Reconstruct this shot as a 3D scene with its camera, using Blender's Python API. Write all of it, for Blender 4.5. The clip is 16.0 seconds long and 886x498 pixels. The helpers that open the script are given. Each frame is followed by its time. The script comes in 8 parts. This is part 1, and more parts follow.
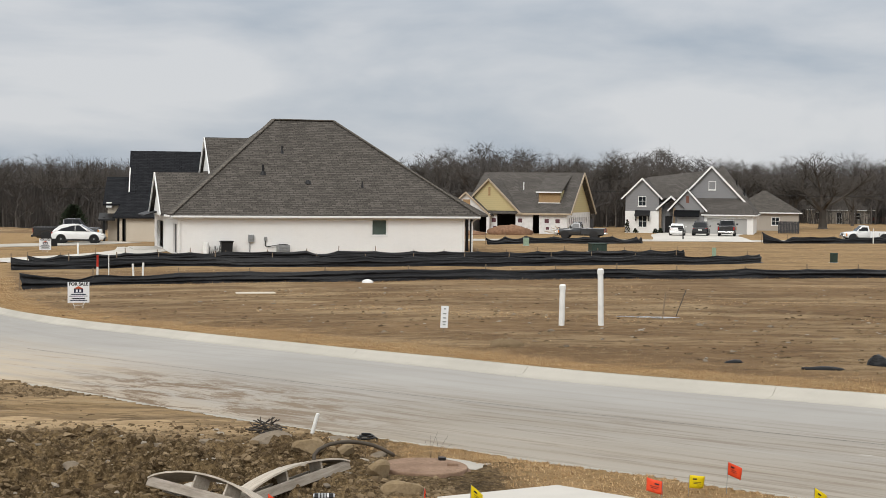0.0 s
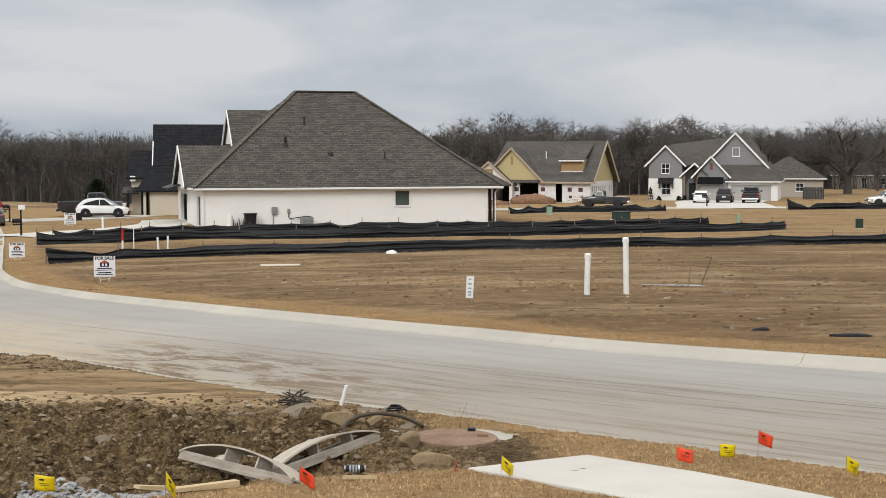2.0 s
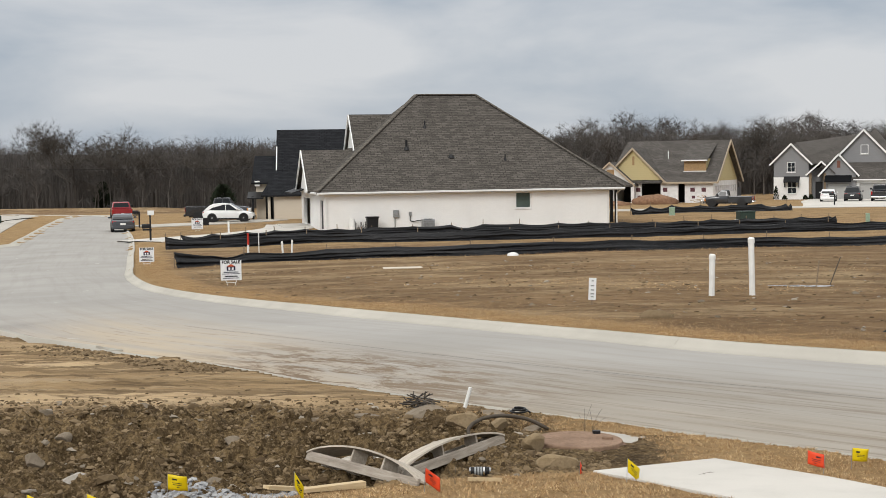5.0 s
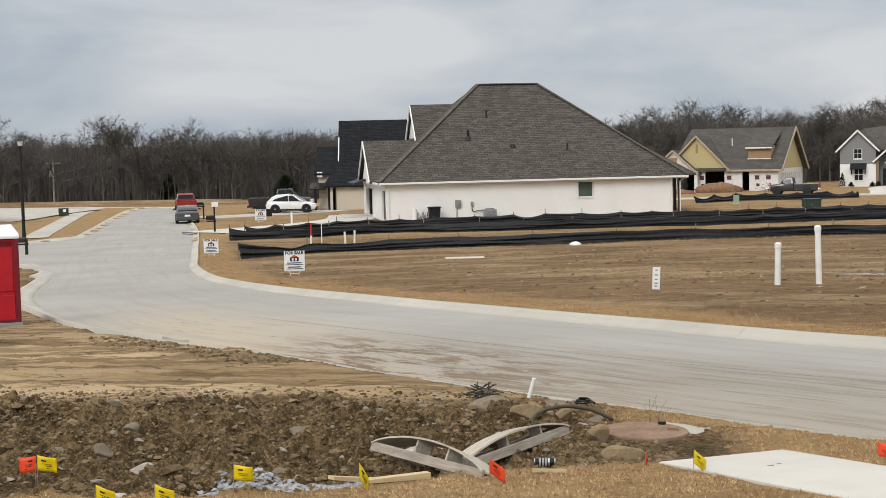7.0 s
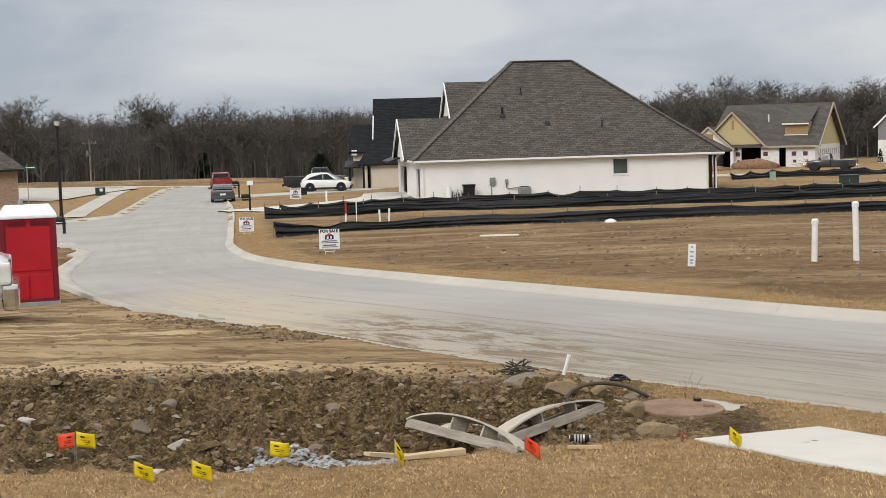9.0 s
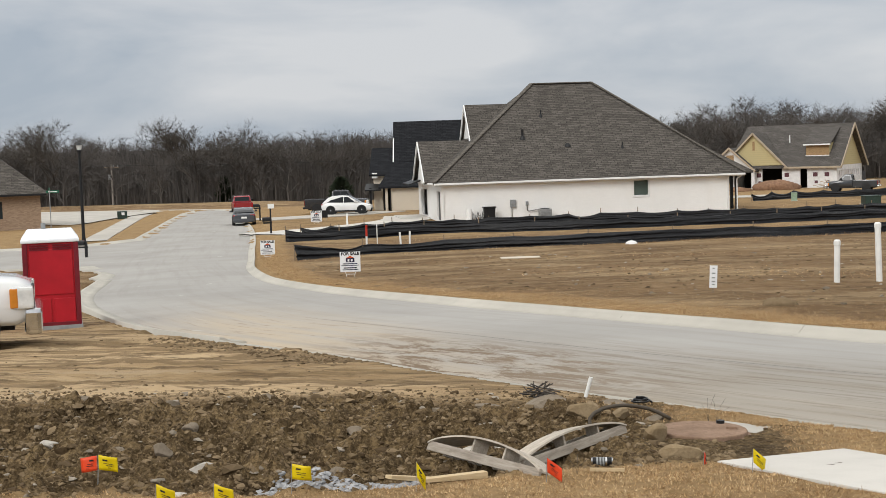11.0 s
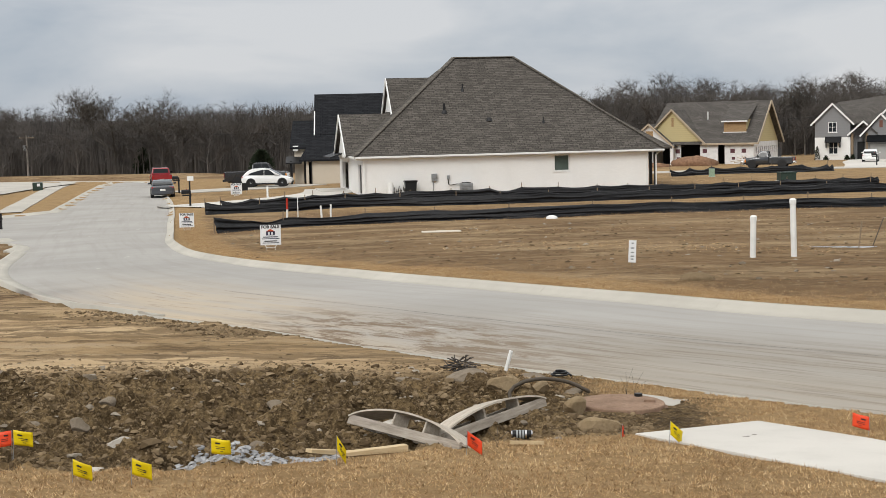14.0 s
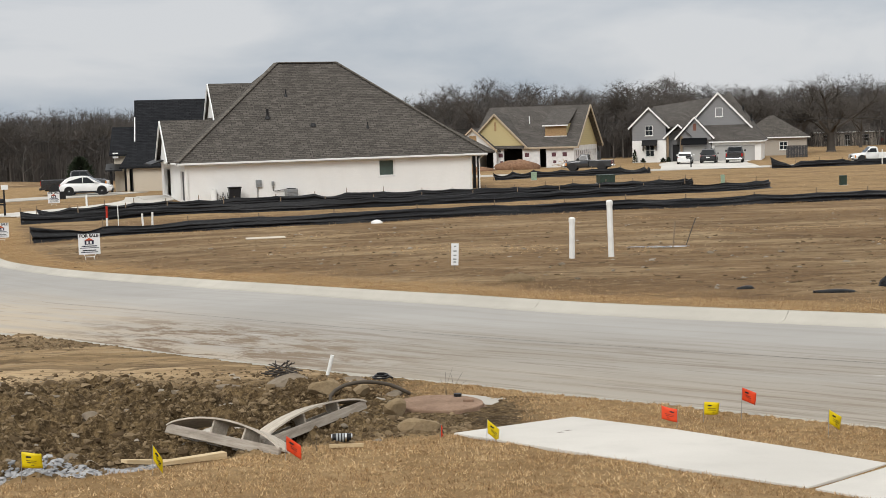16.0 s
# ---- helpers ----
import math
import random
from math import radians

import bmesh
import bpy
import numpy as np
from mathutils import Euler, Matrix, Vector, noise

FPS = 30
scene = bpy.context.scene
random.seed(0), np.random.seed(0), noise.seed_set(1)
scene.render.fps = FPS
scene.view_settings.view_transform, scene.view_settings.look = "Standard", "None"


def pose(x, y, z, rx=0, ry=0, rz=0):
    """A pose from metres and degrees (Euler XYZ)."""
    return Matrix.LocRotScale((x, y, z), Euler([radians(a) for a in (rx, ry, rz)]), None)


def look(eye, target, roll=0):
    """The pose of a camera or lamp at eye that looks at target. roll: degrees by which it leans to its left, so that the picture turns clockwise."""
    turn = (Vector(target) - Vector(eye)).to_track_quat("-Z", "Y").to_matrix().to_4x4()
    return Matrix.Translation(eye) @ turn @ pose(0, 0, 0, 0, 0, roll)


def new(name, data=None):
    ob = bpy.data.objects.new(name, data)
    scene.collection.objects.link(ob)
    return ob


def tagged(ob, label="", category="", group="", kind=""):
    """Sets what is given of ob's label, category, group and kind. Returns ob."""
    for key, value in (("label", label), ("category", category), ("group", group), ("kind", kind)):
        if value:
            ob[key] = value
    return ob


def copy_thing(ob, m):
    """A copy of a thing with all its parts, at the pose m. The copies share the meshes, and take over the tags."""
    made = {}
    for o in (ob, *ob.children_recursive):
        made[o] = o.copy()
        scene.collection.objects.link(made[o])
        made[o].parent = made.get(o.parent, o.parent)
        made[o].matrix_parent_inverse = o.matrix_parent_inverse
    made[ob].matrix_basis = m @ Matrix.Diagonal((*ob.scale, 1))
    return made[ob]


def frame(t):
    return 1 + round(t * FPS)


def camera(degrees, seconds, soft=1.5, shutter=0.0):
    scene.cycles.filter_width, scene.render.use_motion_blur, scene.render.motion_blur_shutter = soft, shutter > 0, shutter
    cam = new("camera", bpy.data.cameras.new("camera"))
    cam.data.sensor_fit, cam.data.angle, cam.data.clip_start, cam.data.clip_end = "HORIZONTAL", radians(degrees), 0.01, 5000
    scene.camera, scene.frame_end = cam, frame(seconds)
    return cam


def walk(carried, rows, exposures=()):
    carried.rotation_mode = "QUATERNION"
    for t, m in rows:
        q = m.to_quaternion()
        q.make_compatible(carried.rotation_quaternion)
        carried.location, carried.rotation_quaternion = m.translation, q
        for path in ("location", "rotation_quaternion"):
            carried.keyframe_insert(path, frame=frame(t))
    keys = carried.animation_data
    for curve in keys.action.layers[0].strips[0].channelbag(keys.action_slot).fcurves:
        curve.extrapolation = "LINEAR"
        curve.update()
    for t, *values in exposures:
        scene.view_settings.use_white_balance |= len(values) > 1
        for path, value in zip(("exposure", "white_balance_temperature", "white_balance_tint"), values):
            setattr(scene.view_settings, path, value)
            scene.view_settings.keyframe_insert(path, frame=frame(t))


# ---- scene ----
cam = camera(36.00, 16.0, soft=0.8)


def aim(x, y, z, yaw, pitch, roll):
    """A camera pose: yaw to the left of +y, pitch up, roll as look()."""
    return pose(x, y, z, 0, 0, yaw) @ pose(0, 0, 0, 90 + pitch) @ pose(0, 0, 0, 0, 0, roll)


PATH = [
    (0, aim(0.000, 0.000, 5.000, -0.000, -2.530, 0.600)),
    (0.5, aim(-0.012, 0.000, 4.999, 0.142, -2.955, 0.522)),
    (1, aim(-0.033, -0.001, 5.005, 0.280, -3.370, 0.314)),
    (1.5, aim(-0.039, 0.011, 5.003, 0.542, -3.652, 0.056)),
    (2, aim(-0.039, 0.018, 5.010, 0.959, -3.798, -0.089)),
    (2.5, aim(-0.038, 0.015, 5.014, 1.540, -3.806, -0.218)),
    (3, aim(-0.044, 0.024, 5.013, 2.383, -3.759, -0.330)),
    (3.5, aim(-0.052, -0.003, 5.019, 3.387, -3.719, -0.380)),
    (4, aim(-0.052, -0.003, 5.015, 4.470, -3.652, -0.520)),
    (4.5, aim(-0.053, 0.004, 5.011, 5.349, -3.630, -0.725)),
    (4.7, aim(-0.053, 0.004, 5.011, 5.634, -3.640, -0.775)),
    (5.75, aim(-0.070, 0.037, 5.016, 7.013, -3.760, -1.018)),
    (6.8, aim(-0.070, 0.037, 5.016, 8.392, -3.940, -1.270)),
    (7, aim(-0.070, 0.037, 5.016, 8.662, -4.050, -1.310)),
    (7.5, aim(-0.076, 0.028, 5.013, 9.165, -4.289, -1.380)),
    (8, aim(-0.070, 0.027, 5.009, 9.592, -4.584, -1.453)),
    (8.5, aim(-0.067, 0.024, 5.010, 9.881, -4.861, -1.535)),
    (9, aim(-0.068, 0.035, 5.009, 10.147, -4.941, -1.610)),
    (9.2, aim(-0.068, 0.035, 5.009, 10.217, -4.956, -1.640)),
    (10.25, aim(-0.068, 0.035, 5.009, 10.870, -4.340, -1.759)),
    (11.3, aim(-0.072, 0.033, 5.010, 10.966, -3.938, -1.917)),
    (11.5, aim(-0.072, 0.033, 5.010, 10.826, -4.008, -1.907)),
    (12, aim(-0.066, 0.037, 5.010, 10.440, -4.259, -1.840)),
    (12.5, aim(-0.070, 0.041, 5.010, 9.848, -4.612, -1.754)),
    (13, aim(-0.073, 0.050, 5.010, 9.210, -4.904, -1.605)),
    (13.5, aim(-0.076, 0.049, 5.009, 8.488, -5.088, -1.466)),
    (14, aim(-0.076, 0.045, 5.008, 7.692, -5.169, -1.355)),
    (14.5, aim(-0.065, 0.027, 5.010, 6.784, -5.198, -1.361)),
    (15, aim(-0.045, 0.010, 5.009, 5.490, -5.251, -1.439)),
    (15.5, aim(-0.019, -0.004, 5.003, 3.538, -5.282, -1.517)),
    (16, aim(0.006, -0.001, 4.999, 0.415, -5.139, -1.667)),
]
walk(cam, PATH)

# ---- world, sun, exposure ----
scene.view_settings.exposure = 0.0
world = bpy.data.worlds.new("overcast_sky")
scene.world = world
world.use_nodes = True
wn, wl = world.node_tree.nodes, world.node_tree.links
wn.clear()
SUN_EL, SUN_AZ = radians(42), radians(215)


def wnode(kind, **props):
    n = wn.new(kind)
    for k, v in props.items():
        n.inputs[k].default_value = v
    return n


sky = wn.new("ShaderNodeTexSky")
sky.sky_type, sky.sun_disc = "NISHITA", False
sky.sun_elevation, sky.sun_rotation = SUN_EL, SUN_AZ
coord = wn.new("ShaderNodeTexCoord")
mapping = wn.new("ShaderNodeMapping")
mapping.inputs["Scale"].default_value = (1.5, 1.5, 5.0)
mapping.inputs["Location"].default_value = (0.35, 0.1, 0.2)
cloud = wnode("ShaderNodeTexNoise", Scale=2.3, Detail=6.0, Roughness=0.5, Distortion=0.35)
ramp = wn.new("ShaderNodeValToRGB")
ramp.color_ramp.elements[0].position, ramp.color_ramp.elements[0].color = 0.40, (0.43, 0.49, 0.565, 1)
ramp.color_ramp.elements[1].position, ramp.color_ramp.elements[1].color = 0.62, (0.70, 0.715, 0.74, 1)
skygain = wn.new("ShaderNodeVectorMath")
skygain.operation = "SCALE"
skygain.inputs["Scale"].default_value = 0.08
mixsky = wn.new("ShaderNodeMix")
mixsky.data_type = "RGBA"
mixsky.inputs[0].default_value = 0.93
back = wn.new("ShaderNodeBackground")
back.inputs["Strength"].default_value = 1.0
out = wn.new("ShaderNodeOutputWorld")
wl.new(coord.outputs["Generated"], mapping.inputs["Vector"])
wl.new(mapping.outputs[0], cloud.inputs["Vector"])
wl.new(cloud.outputs[0], ramp.inputs[0])
wl.new(sky.outputs[0], skygain.inputs[0])
wl.new(skygain.outputs[0], mixsky.inputs[6])
wl.new(ramp.outputs[0], mixsky.inputs[7])
# an overcast dome is brightest overhead
updir = wn.new("ShaderNodeSeparateXYZ")
dome = wn.new("ShaderNodeMapRange")
dome.inputs["From Min"].default_value, dome.inputs["From Max"].default_value = 0.12, 0.9
dome.inputs["To Min"].default_value, dome.inputs["To Max"].default_value = 0.95, 2.1
wl.new(coord.outputs["Generated"], updir.inputs[0])
wl.new(updir.outputs["Z"], dome.inputs["Value"])
wl.new(dome.outputs[0], back.inputs["Strength"])
warm = wn.new("ShaderNodeMapRange")
warm.inputs["From Min"].default_value, warm.inputs["From Max"].default_value = 0.18, 0.6
wl.new(updir.outputs["Z"], warm.inputs["Value"])
thin = wn.new("ShaderNodeMix")
thin.data_type = "RGBA"
thin.inputs[7].default_value = (0.695, 0.695, 0.685, 1)
wl.new(warm.outputs[0], thin.inputs[0])
wl.new(mixsky.outputs[2], thin.inputs[6])
wl.new(thin.outputs[2], back.inputs[0])
wl.new(back.outputs[0], out.inputs[0])

sun_data = bpy.data.lights.new("sun", "SUN")
sun_data.energy, sun_data.angle, sun_data.color = 1.5, radians(25), (1.0, 0.975, 0.935)
sun = new("sun", sun_data)
sun.matrix_world = look((-30, -60, 60), (0, 20, 0))

# ---- materials ----


class Mat:
    """A small builder for procedural node materials."""

    def __init__(self, name, rough=0.8, metal=0.0, spec=0.3):
        self.m = bpy.data.materials.new(name)
        self.m.use_nodes = True
        self.n, self.l = self.m.node_tree.nodes, self.m.node_tree.links
        self.b = self.n["Principled BSDF"]
        self.b.inputs["Roughness"].default_value = rough
        self.b.inputs["Metallic"].default_value = metal
        self.b.inputs["Specular IOR Level"].default_value = spec

    def coords(self, scale=(1, 1, 1), source="Object"):
        c, mp = self.n.new("ShaderNodeTexCoord"), self.n.new("ShaderNodeMapping")
        mp.inputs["Scale"].default_value = scale
        self.l.new(c.outputs[source], mp.inputs[0])
        return mp.outputs[0]

    def position(self, scale=(1, 1, 1)):
        c, mp = self.n.new("ShaderNodeNewGeometry"), self.n.new("ShaderNodeMapping")
        mp.inputs["Scale"].default_value = scale
        self.l.new(c.outputs["Position"], mp.inputs[0])
        return mp.outputs[0]

    def noise(self, vec, scale, detail=4.0, rough=0.55, distortion=0.0):
        t = self.n.new("ShaderNodeTexNoise")
        t.inputs["Scale"].default_value, t.inputs["Detail"].default_value = scale, detail
        t.inputs["Roughness"].default_value, t.inputs["Distortion"].default_value = rough, distortion
        self.l.new(vec, t.inputs["Vector"])
        return t.outputs[0]

    def ramp(self, fac, *stops):
        r = self.n.new("ShaderNodeValToRGB")
        while len(r.color_ramp.elements) < len(stops):
            r.color_ramp.elements.new(0.5)
        for e, (p, c) in zip(r.color_ramp.elements, stops):
            e.position = p
            e.color = (*c, 1) if isinstance(c, tuple) else (c, c, c, 1)
        self.l.new(fac, r.inputs[0])
        return r.outputs[0]

    def mix(self, fac, a, b, blend="MIX"):
        x = self.n.new("ShaderNodeMix")
        x.data_type, x.blend_type = "RGBA", blend
        for sock, v in ((x.inputs[0], fac), (x.inputs[6], a), (x.inputs[7], b)):
            if isinstance(v, bpy.types.NodeSocket):
                self.l.new(v, sock)
            elif isinstance(v, tuple):
                sock.default_value = (*v, 1)
            else:
                sock.default_value = v if sock == x.inputs[0] else (v, v, v, 1)
        return x.outputs[2]

    def attr(self, name):
        a = self.n.new("ShaderNodeAttribute")
        a.attribute_name = name
        return a.outputs["Fac"]

    def random(self):
        return self.n.new("ShaderNodeObjectInfo").outputs["Random"]

    def island(self):
        return self.n.new("ShaderNodeNewGeometry").outputs["Random Per Island"]

    def math(self, op, a, b=0.0):
        x = self.n.new("ShaderNodeMath")
        x.operation, x.use_clamp = op, True
        for sock, v in ((x.inputs[0], a), (x.inputs[1], b)):
            if isinstance(v, bpy.types.NodeSocket):
                self.l.new(v, sock)
            else:
                sock.default_value = v
        return x.outputs[0]

    def color(self, c):
        if isinstance(c, tuple):
            self.b.inputs["Base Color"].default_value = (*c, 1)
        else:
            self.l.new(c, self.b.inputs["Base Color"])
        return self

    def rough(self, v):
        self.l.new(v, self.b.inputs["Roughness"])
        return self

    def bump(self, h, strength=0.3, dist=0.01):
        b = self.n.new("ShaderNodeBump")
        b.inputs["Strength"].default_value, b.inputs["Distance"].default_value = strength, dist
        self.l.new(h, b.inputs["Height"])
        self.l.new(b.outputs[0], self.b.inputs["Normal"])
        return self


def plain(name, c, rough=0.6, metal=0.0, vary=0.12, scale=6.0, spec=0.3, bump=0.0):
    """Paint, metal or plastic with faint mottling and grime."""
    k = Mat(name, rough, metal, spec)
    v = k.coords()
    n1, n2 = k.noise(v, scale, 5), k.noise(v, scale * 7, 3)
    dark = tuple(max(0.0, x * (1 - 2 * vary)) for x in c)
    light = tuple(min(1.0, x * (1 + vary)) for x in c)
    col = k.mix(k.ramp(n1, (0.3, 0.0), (0.7, 1.0)), dark, light)
    col = k.mix(k.math("MULTIPLY", n2, 0.25), col, dark)
    k.color(col)
    if bump:
        k.bump(n2, bump, 0.01)
    return k.m


def concrete_mat(name, c, streak=None):
    k = Mat(name, 0.9, 0, 0.2)
    v = k.position()
    big, mid, fine = k.noise(v, 0.35, 4, 0.6), k.noise(v, 2.2, 5, 0.6), k.noise(v, 60, 3)
    col = k.mix(k.ramp(big, (0.35, 0.0), (0.65, 1.0)), tuple(x * 0.86 for x in c), tuple(min(1, x * 1.06) for x in c))
    col = k.mix(k.math("MULTIPLY", k.ramp(mid, (0.5, 0.0), (0.75, 1.0)), 0.35), col, tuple(x * 0.72 for x in c))
    col = k.mix(k.math("MULTIPLY", fine, 0.22), col, tuple(x * 0.6 for x in c))
    k.color(col).bump(fine, 0.25, 0.006)
    return k.m


def road_mat():
    """Pale concrete paving with tyre streaks along it and tracked-in mud."""
    k = Mat("road_concrete", 0.88, 0, 0.25)
    uv = k.n.new("ShaderNodeUVMap")
    long = k.n.new("ShaderNodeMapping")
    long.inputs["Scale"].default_value = (0.10, 2.4, 1)
    k.l.new(uv.outputs[0], long.inputs[0])
    st = k.noise(long.outputs[0], 1.0, 6, 0.62, 0.3)
    long2 = k.n.new("ShaderNodeMapping")
    long2.inputs["Scale"].default_value = (0.35, 5.0, 1)
    k.l.new(uv.outputs[0], long2.inputs[0])
    st2 = k.noise(long2.outputs[0], 1.3, 5, 0.65, 0.4)
    v = k.position()
    big, fine = k.noise(v, 0.25, 4, 0.6), k.noise(v, 45, 3)
    col = k.mix(k.ramp(big, (0.35, 0.0), (0.65, 1.0)), (0.315, 0.300, 0.276), (0.375, 0.358, 0.332))
    col = k.mix(k.math("MULTIPLY", k.ramp(st, (0.48, 0.0), (0.66, 1.0)), 0.2), col, (0.21, 0.188, 0.162))
    pale = k.ramp(k.noise(long2.outputs[0], 0.7, 5, 0.7), (0.64, 0.0), (0.72, 1.0))
    col = k.mix(k.math("MULTIPLY", pale, 0.4), col, (0.50, 0.475, 0.44))
    mud, sand = k.attr("mud"), k.attr("sand")
    long3 = k.n.new("ShaderNodeMapping")
    long3.inputs["Scale"].default_value = (0.8, 3.2, 1)
    k.l.new(uv.outputs[0], long3.inputs[0])
    clot = k.noise(long3.outputs[0], 1.0, 9, 0.76, 0.6)
    haze = k.math("MULTIPLY", sand, k.ramp(k.noise(long2.outputs[0], 0.5, 5, 0.6), (0.3, 0.25), (0.65, 1.0)))
    col = k.mix(k.math("MULTIPLY", haze, 0.8), col, (0.49, 0.385, 0.255))
    m2 = k.math("MULTIPLY", mud, k.ramp(clot, (0.47, 0.0), (0.56, 1.0)))
    col = k.mix(k.math("MULTIPLY", m2, 0.95), col, (0.145, 0.088, 0.043))
    m3 = k.math("MULTIPLY", sand, k.ramp(st2, (0.56, 0.0), (0.66, 1.0)))
    col = k.mix(k.math("MULTIPLY", m3, 0.6), col, (0.19, 0.14, 0.095))
    film = k.attr("film")
    smear = k.ramp(k.noise(long2.outputs[0], 0.45, 6, 0.65, 0.5), (0.30, 0.35), (0.60, 1.0))
    col = k.mix(k.math("MULTIPLY", k.math("MULTIPLY", film, smear), 0.55), col, (0.255, 0.215, 0.160))
    thin_streak = k.ramp(st2, (0.50, 0.0), (0.62, 1.0))
    col = k.mix(k.math("MULTIPLY", k.math("MULTIPLY", film, thin_streak), 0.5), col, (0.150, 0.108, 0.068))
    scuff = k.n.new("ShaderNodeMapping")
    scuff.inputs["Scale"].default_value = (0.5, 1.6, 1)
    k.l.new(uv.outputs[0], scuff.inputs[0])
    white = k.ramp(k.noise(scuff.outputs[0], 1.1, 4, 0.5, 0.2), (0.70, 0.0), (0.73, 1.0))
    col = k.mix(k.math("MULTIPLY", white, 0.45), col, (0.56, 0.54, 0.50))
    col = k.mix(k.math("MULTIPLY", fine, 0.15), col, (0.2, 0.19, 0.18))
    k.color(col).bump(fine, 0.2, 0.005)
    return k.m


def ground_mat():
    """Bare clay soil, dry straw-coloured turf and trampled mud, by the zones of the lot."""
    k = Mat("ground_soil", 0.97, 0, 0.12)
    v, flat = k.position(), k.position((0.35, 1.0, 1.0))
    big, mid, fine = k.noise(v, 0.16, 5, 0.6), k.noise(v, 1.1, 6, 0.65), k.noise(v, 14, 5, 0.7)
    band = k.noise(flat, 0.45, 6, 0.7, 0.4)
    grit = k.noise(v, 70, 3, 0.6)
    soil = k.mix(k.ramp(big, (0.35, 0.0), (0.65, 1.0)), (0.145, 0.094, 0.052), (0.22, 0.146, 0.083))
    soil = k.mix(k.math("MULTIPLY", k.ramp(band, (0.48, 0.0), (0.60, 1.0)), 0.8), soil, (0.36, 0.275, 0.175))
    soil = k.mix(k.math("MULTIPLY", k.ramp(mid, (0.5, 0.0), (0.66, 1.0)), 0.55), soil, (0.105, 0.068, 0.040))
    soil = k.mix(k.math("MULTIPLY", k.ramp(fine, (0.5, 0.0), (0.7, 1.0)), 0.4), soil, (0.09, 0.06, 0.036))
    clod = k.noise(k.position((0.5, 1.0, 1.0)), 3.2, 7, 0.72)
    soil = k.mix(k.math("MULTIPLY", k.ramp(clod, (0.54, 0.0), (0.62, 1.0)), 0.6), soil, (0.075, 0.050, 0.031))
    soil = k.mix(k.math("MULTIPLY", k.ramp(clod, (0.36, 1.0), (0.44, 0.0)), 0.55), soil, (0.35, 0.265, 0.17))
    turf = k.mix(k.ramp(mid, (0.3, 0.0), (0.7, 1.0)), (0.25, 0.165, 0.085), (0.40, 0.288, 0.165))
    turf = k.mix(k.ramp(fine, (0.42, 0.0), (0.7, 0.75)), turf, (0.19, 0.125, 0.06))
    mud = k.mix(k.ramp(mid, (0.36, 0.0), (0.64, 1.0)), (0.085, 0.060, 0.032), (0.25, 0.182, 0.104))
    # random flecks put cavity shade and paler clod tops into the mud's colour
    crumb = k.noise(v, 34, 4, 0.65)
    mud = k.mix(k.math("MULTIPLY", k.ramp(fine, (0.46, 0.0), (0.56, 1.0)), 0.7), mud, (0.045, 0.031, 0.017))
    mud = k.mix(k.math("MULTIPLY", k.ramp(crumb, (0.54, 0.0), (0.62, 1.0)), 0.65), mud, (0.27, 0.205, 0.13))
    mud = k.mix(k.math("MULTIPLY", k.ramp(crumb, (0.36, 1.0), (0.44, 0.0)), 0.6), mud, (0.038, 0.026, 0.015))
    # dark blotches colour in both moist soil and the shade of crevices
    moist_shade = k.noise(v, 5.0, 6, 0.72)
    mud = k.mix(k.math("MULTIPLY", k.ramp(moist_shade, (0.50, 0.0), (0.58, 1.0)), 0.6), mud, (0.042, 0.028, 0.015))
    pale = k.mix(k.ramp(band, (0.42, 0.0), (0.62, 1.0)), (0.31, 0.222, 0.130), (0.53, 0.405, 0.265))
    rutv = k.position((0.22, 1.5, 1.0))
    ruts, ruts2 = k.noise(rutv, 1.1, 7, 0.66, 0.5), k.noise(rutv, 3.4, 6, 0.7, 0.3)
    pale = k.mix(k.math("MULTIPLY", k.ramp(ruts, (0.48, 0.0), (0.56, 1.0)), 0.75), pale, (0.165, 0.115, 0.067))
    pale = k.mix(k.math("MULTIPLY", k.ramp(ruts2, (0.53, 0.0), (0.61, 1.0)), 0.7), pale, (0.10, 0.07, 0.042))
    pale = k.mix(k.math("MULTIPLY", k.ramp(clod, (0.56, 0.0), (0.63, 1.0)), 0.7), pale, (0.115, 0.08, 0.048))
    pale = k.mix(k.math("MULTIPLY", k.ramp(ruts, (0.34, 1.0), (0.44, 0.0)), 0.5), pale, (0.44, 0.36, 0.26))
    rag = k.math("ADD", k.attr("turf"), k.math("MULTIPLY", k.math("SUBTRACT", k.math("ADD", k.math("MULTIPLY", mid, 0.5), k.math("MULTIPLY", band, 0.5)), 0.42), 1.6))
    col = k.mix(k.ramp(rag, (0.3, 0.0), (0.62, 1.0)), soil, turf)
    col = k.mix(k.attr("pale"), col, pale)
    col = k.mix(k.attr("mud"), col, mud)
    col = k.mix(1.0, col, (1.0, 0.955, 0.86), "MULTIPLY")
    k.color(col)
    k.bump(k.math("ADD", k.math("MULTIPLY", fine, 0.7), k.math("MULTIPLY", grit, 0.3)), 1.0, 0.06)
    return k.m


